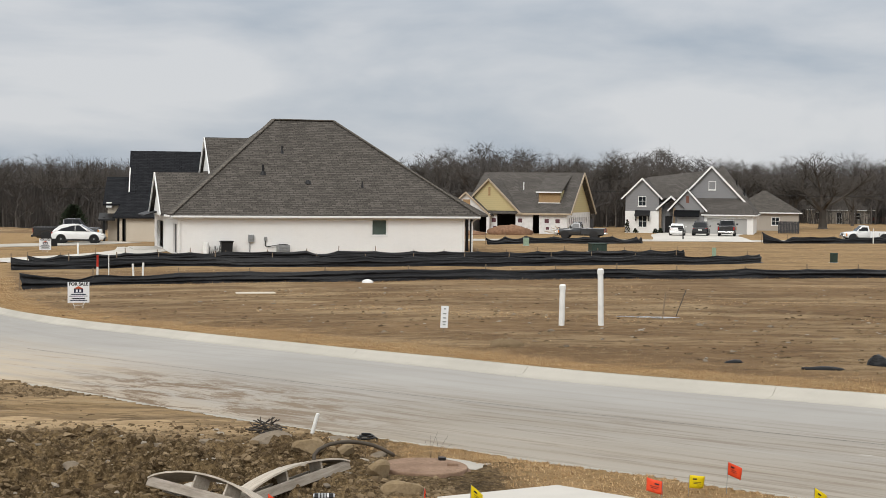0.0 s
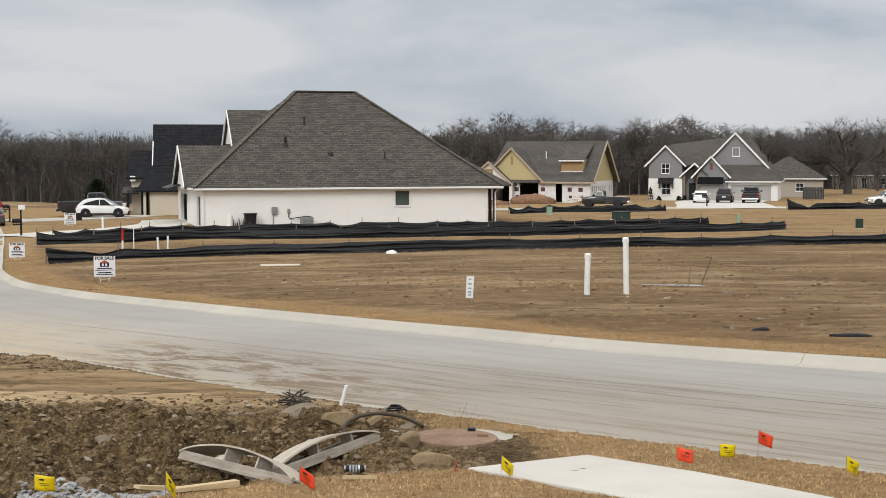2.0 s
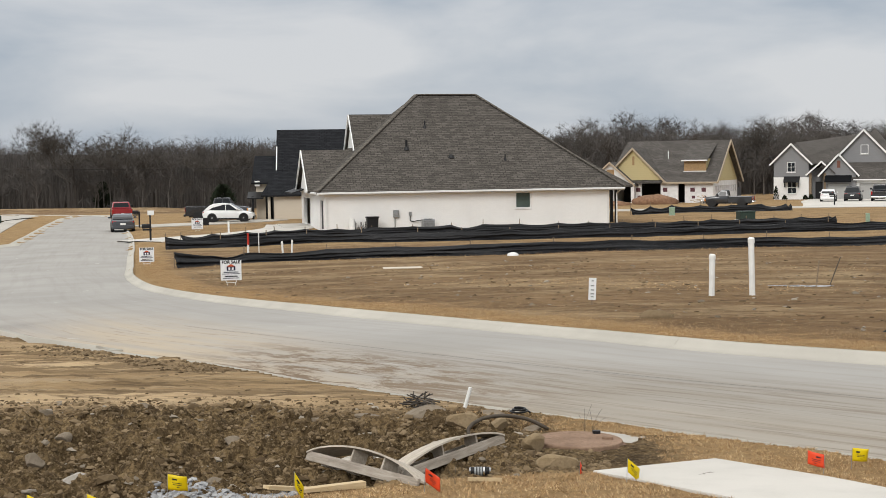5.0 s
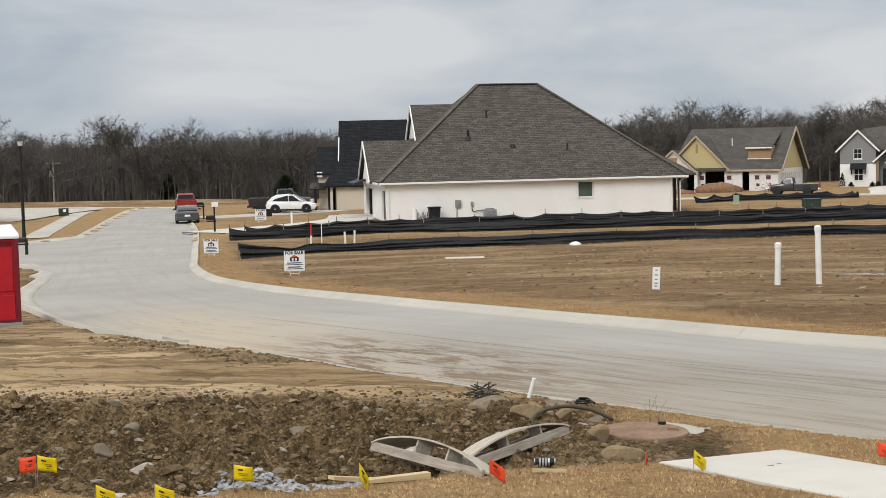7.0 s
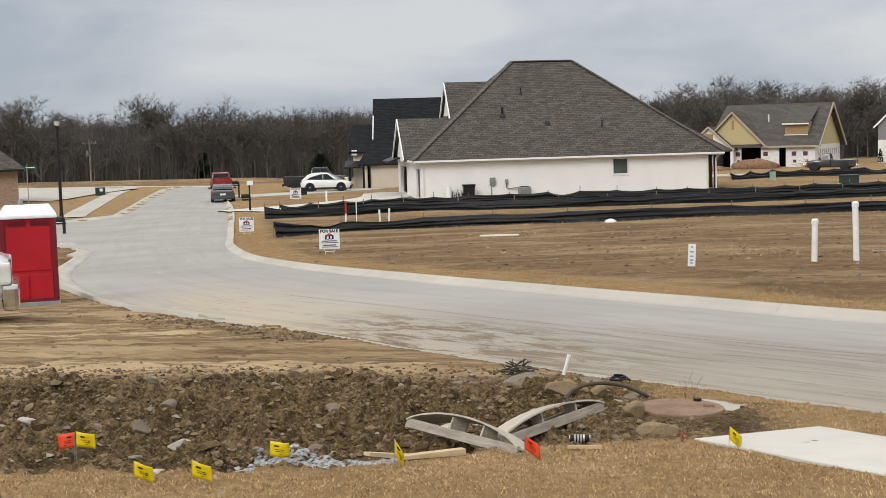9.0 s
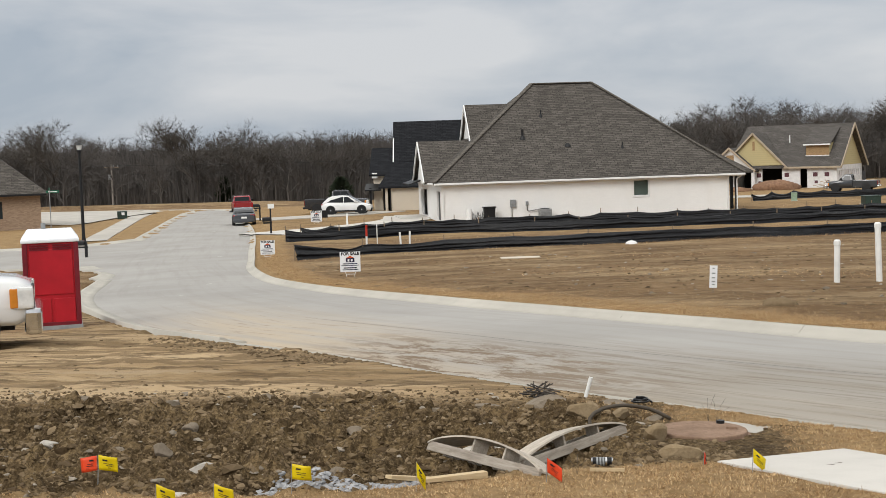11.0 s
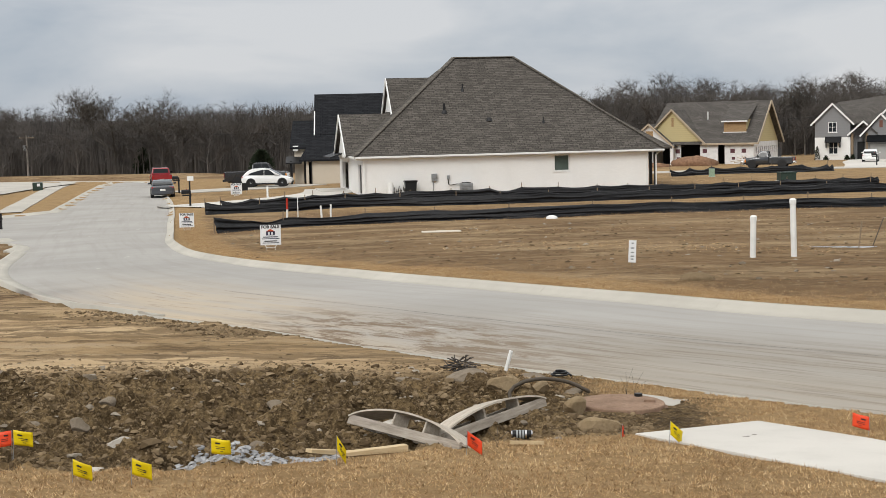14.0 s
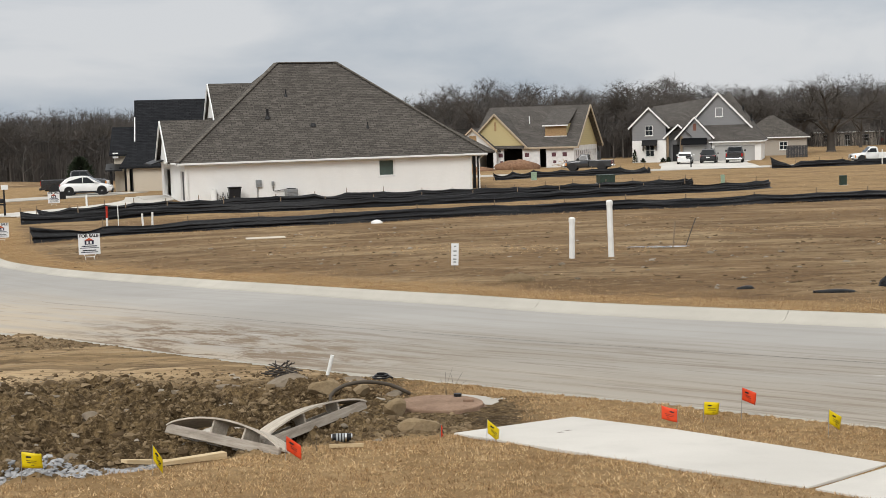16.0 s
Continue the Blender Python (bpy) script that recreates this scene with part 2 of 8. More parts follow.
def shingle_mat(name, a, b, sc=1.0):
    """Laminated asphalt shingles: staggered tabs of several tones."""
    k = Mat(name, 0.95, 0, 0.1)
    uv = k.n.new("ShaderNodeUVMap")
    br = k.n.new("ShaderNodeTexBrick")
    br.offset, br.squash = 0.37, 1.0
    for key, val in (("Scale", 1.0), ("Mortar Size", 0.022), ("Brick Width", 0.5 * sc), ("Row Height", 0.2 * sc), ("Bias", 0.0)):
        br.inputs[key].default_value = val
    br.inputs["Color1"].default_value, br.inputs["Color2"].default_value = (*a, 1), (*b, 1)
    br.inputs["Mortar"].default_value = (*[x * 0.45 for x in a], 1)
    k.l.new(uv.outputs[0], br.inputs["Vector"])
    n = k.noise(uv.outputs[0], 1.1, 5, 0.7)
    grain = k.noise(uv.outputs[0], 9.0, 3, 0.7)
    col = k.mix(k.math("MULTIPLY", k.ramp(n, (0.4, 0.0), (0.7, 1.0)), 0.35), br.outputs[0], tuple(x * 0.7 for x in a))
    col = k.mix(k.ramp(grain, (0.45, 0.0), (0.75, 0.55)), col, tuple(min(1, x * 1.5) for x in b))
    k.color(col).bump(br.outputs[1], 0.5, 0.02)
    return k.m


def brick_paint_mat(name, c, mortar=0.88, c2=None):
    k = Mat(name, 0.8, 0, 0.25)
    uv = k.n.new("ShaderNodeUVMap")
    br = k.n.new("ShaderNodeTexBrick")
    for key, val in (("Scale", 1.0), ("Mortar Size", 0.006), ("Brick Width", 0.22), ("Row Height", 0.075)):
        br.inputs[key].default_value = val
    c2 = c2 or tuple(x * 0.96 for x in c)
    br.inputs["Color1"].default_value, br.inputs["Color2"].default_value = (*c, 1), (*c2, 1)
    br.inputs["Mortar"].default_value = (*[x * mortar for x in c], 1)
    k.l.new(uv.outputs[0], br.inputs["Vector"])
    n = k.noise(uv.outputs[0], 0.5, 5, 0.6)
    col = k.mix(k.math("MULTIPLY", k.ramp(n, (0.45, 0.0), (0.8, 1.0)), 0.14), br.outputs[0], tuple(x * 0.7 for x in c))
    k.color(col).bump(br.outputs[1], 0.35, 0.008)
    return k.m


def siding_mat(name, c, horizontal=True, pitch=0.18):
    k = Mat(name, 0.75, 0, 0.3)
    uv = k.n.new("ShaderNodeUVMap")
    w = k.n.new("ShaderNodeTexWave")
    w.wave_type, w.bands_direction, w.wave_profile = "BANDS", "Y" if horizontal else "X", "SAW"
    w.inputs["Scale"].default_value = 0.314 / pitch
    k.l.new(uv.outputs[0], w.inputs["Vector"])
    n = k.noise(uv.outputs[0], 0.8, 4)
    col = k.mix(k.ramp(w.outputs["Fac"], (0.0, 0.0), (0.12, 1.0)), tuple(x * 0.72 for x in c), c)
    col = k.mix(k.math("MULTIPLY", n, 0.2), col, tuple(x * 0.8 for x in c))
    k.color(col).bump(w.outputs["Fac"], 0.4, 0.015)
    return k.m


def wood_mat(name, a, b, rough=0.8):
    k = Mat(name, rough, 0, 0.2)
    v = k.coords((1.5, 14, 14))
    g, big = k.noise(v, 3.0, 6, 0.65, 0.6), k.noise(k.coords(), 2.5, 4)
    col = k.mix(k.ramp(g, (0.32, 0.0), (0.68, 1.0)), a, b)
    col = k.mix(k.math("MULTIPLY", k.ramp(big, (0.5, 0.0), (0.8, 1.0)), 0.4), col, tuple(x * 0.55 for x in a))
    k.color(col).bump(g, 0.3, 0.004)
    return k.m


def glass_mat(name, c=(0.02, 0.025, 0.03), rough=0.08):
    k = Mat(name, rough, 0, 0.28)
    n = k.noise(k.coords(), 1.5, 2)
    k.color(k.mix(n, tuple(x * 0.7 for x in c), tuple(x * 1.3 for x in c)))
    return k.m


def rock_mat(name, a, b):
    k = Mat(name, 0.92, 0, 0.2)
    v = k.coords()
    n, f = k.noise(v, 4, 6, 0.65), k.noise(v, 22, 5, 0.7)
    col = k.mix(k.ramp(n, (0.32, 0.0), (0.7, 1.0)), a, b)
    col = k.mix(k.math("MULTIPLY", k.ramp(f, (0.5, 0.0), (0.75, 1.0)), 0.6), col, tuple(x * 0.5 for x in a))
    k.color(k.mix(k.math("MULTIPLY", k.random(), 0.35), col, tuple(x * 0.6 for x in a))).bump(f, 0.6, 0.02)
    return k.m


def island_mat(name, a, b, rough=0.9, spec=0.15):
    """Joined small pieces, each of its own tone."""
    k = Mat(name, rough, 0, spec)
    r = k.island()
    n = k.noise(k.position(), 30, 4)
    k.color(k.mix(k.math("MULTIPLY", n, 0.5), k.mix(r, a, b), tuple(x * 0.5 for x in a)))
    return k.m


def fabric_mat():
    """Black woven silt-fence cloth, slack and dusty."""
    k = Mat("silt_cloth", 0.42, 0, 0.26)
    v = k.position((1, 1, 2.5))
    n, f = k.noise(v, 2.2, 5, 0.6, 0.8), k.noise(v, 9, 4)
    col = k.mix(k.ramp(n, (0.4, 0.0), (0.75, 1.0)), (0.003, 0.0031, 0.004), (0.009, 0.0096, 0.012))
    col = k.mix(k.math("MULTIPLY", k.ramp(f, (0.6, 0.0), (0.8, 1.0)), 0.18), col, (0.06, 0.05, 0.036))
    k.color(col).bump(n, 0.8, 0.08)
    return k.m


M_ROAD, M_GROUND = road_mat(), ground_mat()
M_KERB = concrete_mat("kerb_concrete", (0.48, 0.452, 0.395))
M_SLAB = concrete_mat("slab_concrete", (0.60, 0.57, 0.52))
M_WALK = concrete_mat("walk_concrete", (0.47, 0.44, 0.39))
M_SHINGLE = shingle_mat("roof_shingle_brown", (0.060, 0.054, 0.048), (0.122, 0.110, 0.097))
M_SHINGLE_CAP = shingle_mat("roof_shingle_cap", (0.10, 0.090, 0.078), (0.145, 0.130, 0.112))
M_SHINGLE_DARK = shingle_mat("roof_shingle_black", (0.013, 0.014, 0.016), (0.026, 0.027, 0.03))
M_SHINGLE_GREY = shingle_mat("roof_shingle_grey", (0.075, 0.068, 0.062), (0.125, 0.115, 0.105))
M_WHITE_BRICK = brick_paint_mat("white_painted_brick", (0.85, 0.84, 0.815))
M_CREAM = brick_paint_mat("cream_brick", (0.62, 0.55, 0.45))
M_TAN_BRICK = brick_paint_mat("tan_brick", (0.36, 0.26, 0.18), 0.8, (0.26, 0.18, 0.125))
M_RED_BRICK = brick_paint_mat("red_brick", (0.20, 0.09, 0.065), 0.9, (0.15, 0.07, 0.05))
M_TRIM = plain("white_trim_paint", (0.80, 0.80, 0.78), 0.5, vary=0.05)
M_BLACK = plain("black_paint", (0.012, 0.012, 0.013), 0.45)
# near-black: the shade inside openings, put into the colour
M_OPENING_SHADE = plain("opening_shade", (0.01, 0.009, 0.008), 0.9)
M_GLASS = glass_mat("dark_window_glass")
M_BLIND = glass_mat("green_grey_window", (0.075, 0.10, 0.088), 0.12)
M_FABRIC = fabric_mat()
M_STAKE = wood_mat("stake_wood", (0.16, 0.115, 0.075), (0.30, 0.23, 0.16))
M_PVC = plain("white_pvc", (0.80, 0.80, 0.77), 0.4, vary=0.07, scale=3)
M_TYRE = plain("tyre_rubber", (0.012, 0.012, 0.012), 0.8)
M_RIM = plain("alloy_rim", (0.45, 0.46, 0.47), 0.3, 0.9)
M_RIM_BLACK = plain("black_rim", (0.02, 0.02, 0.021), 0.35, 0.5)
M_CHROME = plain("chrome", (0.62, 0.62, 0.62), 0.14, 1.0, vary=0.06)
M_STEEL = plain("galvanised_steel", (0.36, 0.37, 0.38), 0.45, 0.7)
M_GREYBOX = plain("grey_utility_paint", (0.28, 0.29, 0.29), 0.55)
M_GREENBOX = plain("green_utility_paint", (0.028, 0.048, 0.038), 0.5)
M_PALEGREEN = plain("pale_green_plastic", (0.28, 0.38, 0.28), 0.55)

# ---- building helpers ----


def part(name, bm, material, parent, label="", kind=""):
    """Link a bmesh as one mesh object under a thing or part."""
    me = bpy.data.meshes.new(name)
    bmesh.ops.recalc_face_normals(bm, faces=bm.faces)
    bm.to_mesh(me)
    bm.free()
    me.materials.append(material)
    ob = new(name, me)
    if parent:
        ob.parent = parent
    return tagged(ob, label, kind=kind)


def thing(name, m, label, category, group=""):
    """An Empty at a thing's base, to parent its parts."""
    e = new(name)
    e.matrix_basis = m
    e.empty_display_size = 0.2
    return tagged(e, label, category, group)


def solo(name, bm, material, m, label, category, group="", kind=""):
    ob = part(name, bm, material, None)
    ob.matrix_basis = m
    return tagged(ob, label, category, group, kind)


def box(bm, cx, cy, cz, sx, sy, sz, bevel=0.0, turn=None):
    m = Matrix.Translation((cx, cy, cz)) @ (turn or Matrix()) @ Matrix.Diagonal((sx, sy, sz, 1))
    vs = bmesh.ops.create_cube(bm, size=1, matrix=m)["verts"]
    if bevel:
        es = {e for v in vs for e in v.link_edges}
        bmesh.ops.bevel(bm, geom=list(es), offset=bevel, segments=2, affect="EDGES", profile=0.6)
    return bm


def boxed(*a, **k):
    return box(bmesh.new(), *a, **k)


def tube(bm, a, b, r1, r2=None, n=10, caps=True):
    a, b = Vector(a), Vector(b)
    q = (b - a).to_track_quat("Z", "Y").to_matrix().to_4x4()
    m = Matrix.Translation((a + b) / 2) @ q
    bmesh.ops.create_cone(bm, segments=n, radius1=r1, radius2=r1 if r2 is None else r2, depth=(b - a).length, cap_ends=caps, matrix=m)
    return bm


def tubed(*a, **k):
    return tube(bmesh.new(), *a, **k)


def sweep(points, r, n=8):
    """A bent round tube through points, as one skin."""
    bm = bmesh.new()
    rings = []
    for i, p in enumerate(points):
        d = (points[min(i + 1, len(points) - 1)] - points[max(0, i - 1)]).normalized()
        u = d.cross(Vector((0.31, 0.17, 0.93))).normalized()
        w = d.cross(u)
        rings.append([bm.verts.new(p + (u * math.cos(2 * math.pi * k / n) + w * math.sin(2 * math.pi * k / n)) * r) for k in range(n)])
    for a, b in zip(rings, rings[1:]):
        for k in range(n):
            bm.faces.new((a[k], a[(k + 1) % n], b[(k + 1) % n], b[k])).smooth = True
    bm.faces.new(rings[0][::-1])
    bm.faces.new(rings[-1])
    return bm


def prism(bm, profile, axis, lo, hi, inset=0.0):
    """Extrude a closed outline (u, v) along x ('x': u=y, v=z) or y ('y': u=x, v=z)."""
    def at(u, v, w):
        return (w, u, v) if axis == "x" else (u, w, v) if axis == "y" else (u, v, w)
    a = [bm.verts.new(at(u, v, lo)) for u, v in profile]
    b = [bm.verts.new(at(u, v, hi)) for u, v in profile]
    n = len(profile)
    bm.faces.new(a)
    bm.faces.new(b[::-1])
    for i in range(n):
        bm.faces.new((a[i], b[i], b[(i + 1) % n], a[(i + 1) % n]))
    return bm


def uv_planar(bm):
    """Box-like UVs in metres: u along the level line of each face, v up its slope."""
    lay = bm.loops.layers.uv.verify()
    bm.normal_update()
    for f in bm.faces:
        n = f.normal
        u = Vector((0, 0, 1)).cross(n)
        u = u.normalized() if u.length > 1e-4 else Vector((1, 0, 0))
        v = n.cross(u)
        for lp in f.loops:
            lp[lay].uv = (lp.vert.co.dot(u), lp.vert.co.dot(v))
    return bm


def poly_slab(bm, pts, thick):
    """A flat or sloping polygon with thickness, straight down."""
    top = [bm.verts.new(p) for p in pts]
    low = [bm.verts.new((p[0], p[1], p[2] - thick)) for p in pts]
    n = len(pts)
    bm.faces.new(top)
    bm.faces.new(low[::-1])
    for i in range(n):
        bm.faces.new((top[i], low[i], low[(i + 1) % n], top[(i + 1) % n]))
    return bm


def wall_with_holes(bm, length, height, holes, thick=0.2, y=0.0):
    """A wall along x from 0 to length, its outer face at y, with openings (x0, x1, z0, z1) through it."""
    xs = sorted({0.0, length, *[h[0] for h in holes], *[h[1] for h in holes]})
    zs = sorted({0.0, height, *[h[2] for h in holes], *[h[3] for h in holes]})
    for x0, x1 in zip(xs, xs[1:]):
        for z0, z1 in zip(zs, zs[1:]):
            mx, mz = (x0 + x1) / 2, (z0 + z1) / 2
            if any(h[0] < mx < h[1] and h[2] < mz < h[3] for h in holes):
                continue
            box(bm, mx, y + thick / 2, mz, x1 - x0, thick, z1 - z0)
    bmesh.ops.remove_doubles(bm, verts=bm.verts, dist=1e-5)
    return bm


def catmull(points, step):
    pts = [Vector(p) for p in points]
    pts = [pts[0] * 2 - pts[1], *pts, pts[-1] * 2 - pts[-2]]
    outp = []
    for i in range(1, len(pts) - 2):
        a, b, c, d = pts[i - 1:i + 3]
        n = max(2, int((c - b).length / step))
        for j in range(n):
            t = j / n
            outp.append(0.5 * (2 * b + (c - a) * t + (2 * a - 5 * b + 4 * c - d) * t * t + (3 * b - a - 3 * c + d) * t ** 3))
    outp.append(pts[-2])
    return outp


# ---- ground ----
GY = [(-40, 3.6), (0, 3.35), (6, 3.05), (10, 2.68), (14, 2.5), (20, 2.25), (30, 1.95), (45, 1.35), (60, 0.9), (80, 0.3),
      (95, 0.05), (130, -0.1), (150, -0.3), (175, -0.5), (260, -0.9), (700, -1.0)]
GYX, GYZ = [g[0] for g in GY], [g[1] for g in GY]


def ease(a, b, v):
    v = np.clip((np.asarray(v, float) - a) / (b - a), 0, 1)
    return v * v * (3 - 2 * v)


def ground_z(x, y):
    """Height of the smooth lie of the land."""
    x, y = np.asarray(x, float), np.asarray(y, float)
    z = np.interp(y, GYX, GYZ) + 0.03 * ease(12, 28, y) * (1 - 0.95 * ease(45, 95, y)) * np.clip(x, -60, 0)
    z = z - 0.95 * ease(140, 198, y) * ease(-22, -46, x)
    return z + 0.75 * np.exp(-((y - 181) / 6) ** 2) * ease(-46, -60, x)


def gz(x, y):
    return float(ground_z(x, y))


# road edges, near and far kerb side by side
ROAD = [((34, -23), (40, -16)), ((9.5, 3.4), (15, 8.4)), ((3.2, 9.9), (8.2, 14.9)), ((0.5, 12.4), (5.5, 17.2)), ((-2.6, 15.2), (2.2, 19.8)),
        ((-5.0, 18.0), (-0.7, 22.7)), ((-8, 21.3), (-3.6, 26.4)), ((-11.3, 25.3), (-6.6, 30.4)), ((-15.9, 32.6), (-10.8, 36.8)),
        ((-20, 40.9), (-14.8, 44.3)), ((-24.8, 53), (-18.7, 53.5)), ((-28.5, 62), (-21.6, 62)), ((-31.4, 70), (-24.5, 70.5)),
        ((-35, 80), (-28, 81)), ((-40, 95), (-33.3, 96)), ((-46, 113), (-39.5, 112)), ((-51.5, 130), (-46, 129)), ((-57, 146), (-51, 141.5)), ((-74, 161), (-70, 154)), ((-112, 171), (-110, 163))]


def road_edges():
    n_pts, f_pts = [Vector((*p[0], 0)) for p in ROAD], [Vector((*p[1], 0)) for p in ROAD]
    rows = []
    n_all, f_all = [n_pts[0] * 2 - n_pts[1], *n_pts, n_pts[-1] * 2 - n_pts[-2]], [f_pts[0] * 2 - f_pts[1], *f_pts, f_pts[-1] * 2 - f_pts[-2]]
    for i in range(1, len(n_all) - 2):
        k = 14
        for j in range(k):
            t = j / k
            w = (-t + 2 * t * t - t ** 3, 2 - 5 * t * t + 3 * t ** 3, t + 4 * t * t - 3 * t ** 3, -t * t + t ** 3)
            rows.append(tuple(sum((s[i - 1 + q] * w[q] for q in range(4)), Vector()) * 0.5 for s in (n_all, f_all)))
    return rows


EDGES = road_edges()
ROAD_DROP = 0.09


def inside(poly, x, y):
    """Which of the points lie in a polygon."""
    hit = np.zeros(np.shape(x), bool)
    n = len(poly)
    for i in range(n):
        (x0, y0), (x1, y1) = poly[i], poly[(i + 1) % n]
        if y0 == y1:
            continue
        c = ((y0 > y) != (y1 > y)) & (x < (x1 - x0) * (y - y0) / (y1 - y0) + x0)
        hit ^= c
    return hit


ROAD_POLY = [(a.x, a.y) for a, b in EDGES] + [(b.x, b.y) for a, b in reversed(EDGES)]
SIDE_POLY = [(-23.6, 50.5), (-25.2, 54.5), (-28, 58.5), (-33.6, 61), (-80, 56), (-80, 74), (-43, 77.6), (-38.8, 79.2), (-36.6, 84.5), (-33, 80), (-27, 60)]
POND_POLY = [(-54.2, 113.5), (-54.2, 110), (-57.4, 111.5), (-62, 111.5), (-90, 105), (-125, 145), (-80, 145.5), (-73.5, 143.5), (-56.8, 137), (-56.3, 128.5), (-55.6, 122.3)]
DITCH = [(-11, 8), (-2.4, 8.4), (-1.6, 9.3), (-0.4, 10.0), (-0.3, 11.6), (-1.2, 13.4), (-3.0, 14.2), (-6, 15.2), (-11, 16)]


def axis_steps(spans):
    vals = []
    for a, b, s in spans:
        vals += list(np.arange(a, b, s))
    return np.array(vals + [spans[-1][1]])


def fractal(x, y, sc, octaves, seed=0.0):
    return noise.fractal(Vector((x * sc, y * sc, seed)), 1.0, 2.1, octaves)


def build_ground():
    xs = axis_steps([(-900, -200, 50), (-200, -80, 6), (-80, -30, 1.5), (-30, -9, 0.4), (-9, -7, 0.07), (-7, 0.6, 0.034), (0.6, 4.5, 0.09), (4.5, 12, 0.4), (12, 70, 1.6), (70, 200, 8), (200, 900, 50)])
    ys = axis_steps([(-600, -40, 40), (-40, 4, 2.5), (4, 8, 0.08), (8, 14.6, 0.034), (14.6, 16, 0.06), (16, 22, 0.14), (22, 45, 0.6), (45, 110, 1.3), (110, 220, 2.5), (220, 900, 40)])
    X, Y = np.meshgrid(xs, ys)
    Z = ground_z(X, Y)
    in_road = inside(ROAD_POLY, X, Y) | inside(SIDE_POLY, X, Y)
    pond = inside(POND_POLY, X, Y)
    near = np.array([(a.x, a.y) for a, b in EDGES if -12 < a.x < 12])
    d_near = np.full(X.shape, 1e9)
    sel = (Y > 0) & (Y < 32) & (X > -22) & (X < 14)
    pts = np.stack([X[sel], Y[sel]], 1)
    dd = np.full(len(pts), 1e9)
    for p in near:
        dd = np.minimum(dd, np.hypot(pts[:, 0] - p[0], pts[:, 1] - p[1]))
    d_near[sel] = dd
    # the heaped, churned soil in front of the kerb
    ditch = inside(DITCH, X, Y)
    soft = np.zeros(X.shape)
    rough = np.zeros(X.shape)
    idx = np.argwhere((X > -13) & (X < 8) & (Y > 5) & (Y < 22))
    lawn_line = np.interp(X, [-12, -4.7, -2.9, -2.4, -2.1, -1.6, -1.1, -0.4, 0.05, 0.9, 3, 8], [7.2, 8.0, 8.35, 8.5, 9.0, 9.25, 9.65, 9.95, 10.1, 10.1, 9.0, 5.0])
    for i, j in idx:
        x, y = X[i, j], Y[i, j]
        k = ease(0, 0.45, y - lawn_line[i, j]) * (1 - ease(12.0, 14.4, y + 0.45 * fractal(x, y, 0.8, 2, 2.0) - 0.14 * min(0.0, x + 4))) * (1 - ease(-0.6, 0.1, x - 0.9 * (y < 11.9)))
        soft[i, j] = k
        if k > 0.01:
            h = 0.15 * fractal(x, y, 0.9, 3, 3.1) + 0.12 * fractal(x, y, 2.4, 4, 8.0)
            h += 0.10 * abs(fractal(x, y, 5.0, 4, 1.0)) - 0.11 * abs(fractal(x, y, 2.2, 3, 4.4)) + 0.075 * fractal(x, y, 8.0, 3, 12.0) + 0.03 * fractal(x, y, 19.0, 2, 5.0)
            pile = 0.15 * math.exp(-((x + 3.6) / 1.5) ** 2 - ((y - 12.1) / 1.1) ** 2) + 0.10 * math.exp(-((x + 6.6) / 1.4) ** 2 - ((y - 12.3) / 1.2) ** 2)
            pit = -0.20 * math.exp(-((x + 2.3) / 0.9) ** 2 - ((y - 9.9) / 0.55) ** 2)
            calm = (1 - 0.85 * ease(-1.0, -0.3, x)) * (1 - 0.35 * ease(11.0, 13.4, y))
            rough[i, j] = k * (h * calm + pile + pit)
        else:
            rough[i, j] = 0.012 * fractal(x, y, 2.0, 3, 5.0)
    Z = Z + rough
    # ruts in the trampled clay and the crumbled line along the kerb
    rut = ease(13.6, 14.8, Y) * (1 - ease(23, 30, Y)) * (X < -1.5) * (~in_road) * ease(0.1, 1.1, d_near)
    for i, j in np.argwhere(rut > 0.02):
        x, y = X[i, j], Y[i, j]
        Z[i, j] += rut[i, j] * (0.06 * fractal(x * 0.3, y, 1.6, 4, 2.0) + 0.02 * fractal(x, y, 4.0, 3, 4.0))
    crumble = np.exp(-((d_near - 0.25) / 0.35) ** 2) * ease(-4.5, -6.0, X) * (~in_road)
    for i, j in np.argwhere(crumble > 0.03):
        Z[i, j] += crumble[i, j] * (0.015 + 0.09 * max(0.0, fractal(X[i, j], Y[i, j], 1.5, 4, 6.0)) * (1 if X[i, j] < -4.2 else 0.3))
    # the far lot: gentle lumps
    lot = (Y > 17) & (Y < 110) & (X > -30) & (X < 40) & (~in_road)
    for i, j in np.argwhere(lot):
        Z[i, j] += 0.05 * fractal(X[i, j], Y[i, j], 0.22, 4, 9.0) + (0.02 * fractal(X[i, j], Y[i, j], 1.4, 3, 7.0) if Y[i, j] < 45 else 0)
    # zones
    far_pts = np.array([(b.x, b.y) for a, b in EDGES])
    d_far = np.full(X.shape, 1e9)
    s2 = (Y > 5) & (Y < 150) & (X > -60) & (X < 40)
    q = np.stack([X[s2], Y[s2]], 1)
    dd = np.full(len(q), 1e9)
    for p in far_pts:
        dd = np.minimum(dd, np.hypot(q[:, 0] - p[0], q[:, 1] - p[1]))
    d_far[s2] = dd
    under = in_road | (d_far < 0.34) | (d_near < 0.03)
    Z = np.where(under, ground_z(X, Y) - 0.35, Z)
    Z = np.where(pond, -0.16, Z)
    turf = np.maximum(1 - ease(0.9, 2.6, d_far), 0.0)
    turf = np.maximum(turf, (1 - soft) * (Y < 15) * (X > -20))
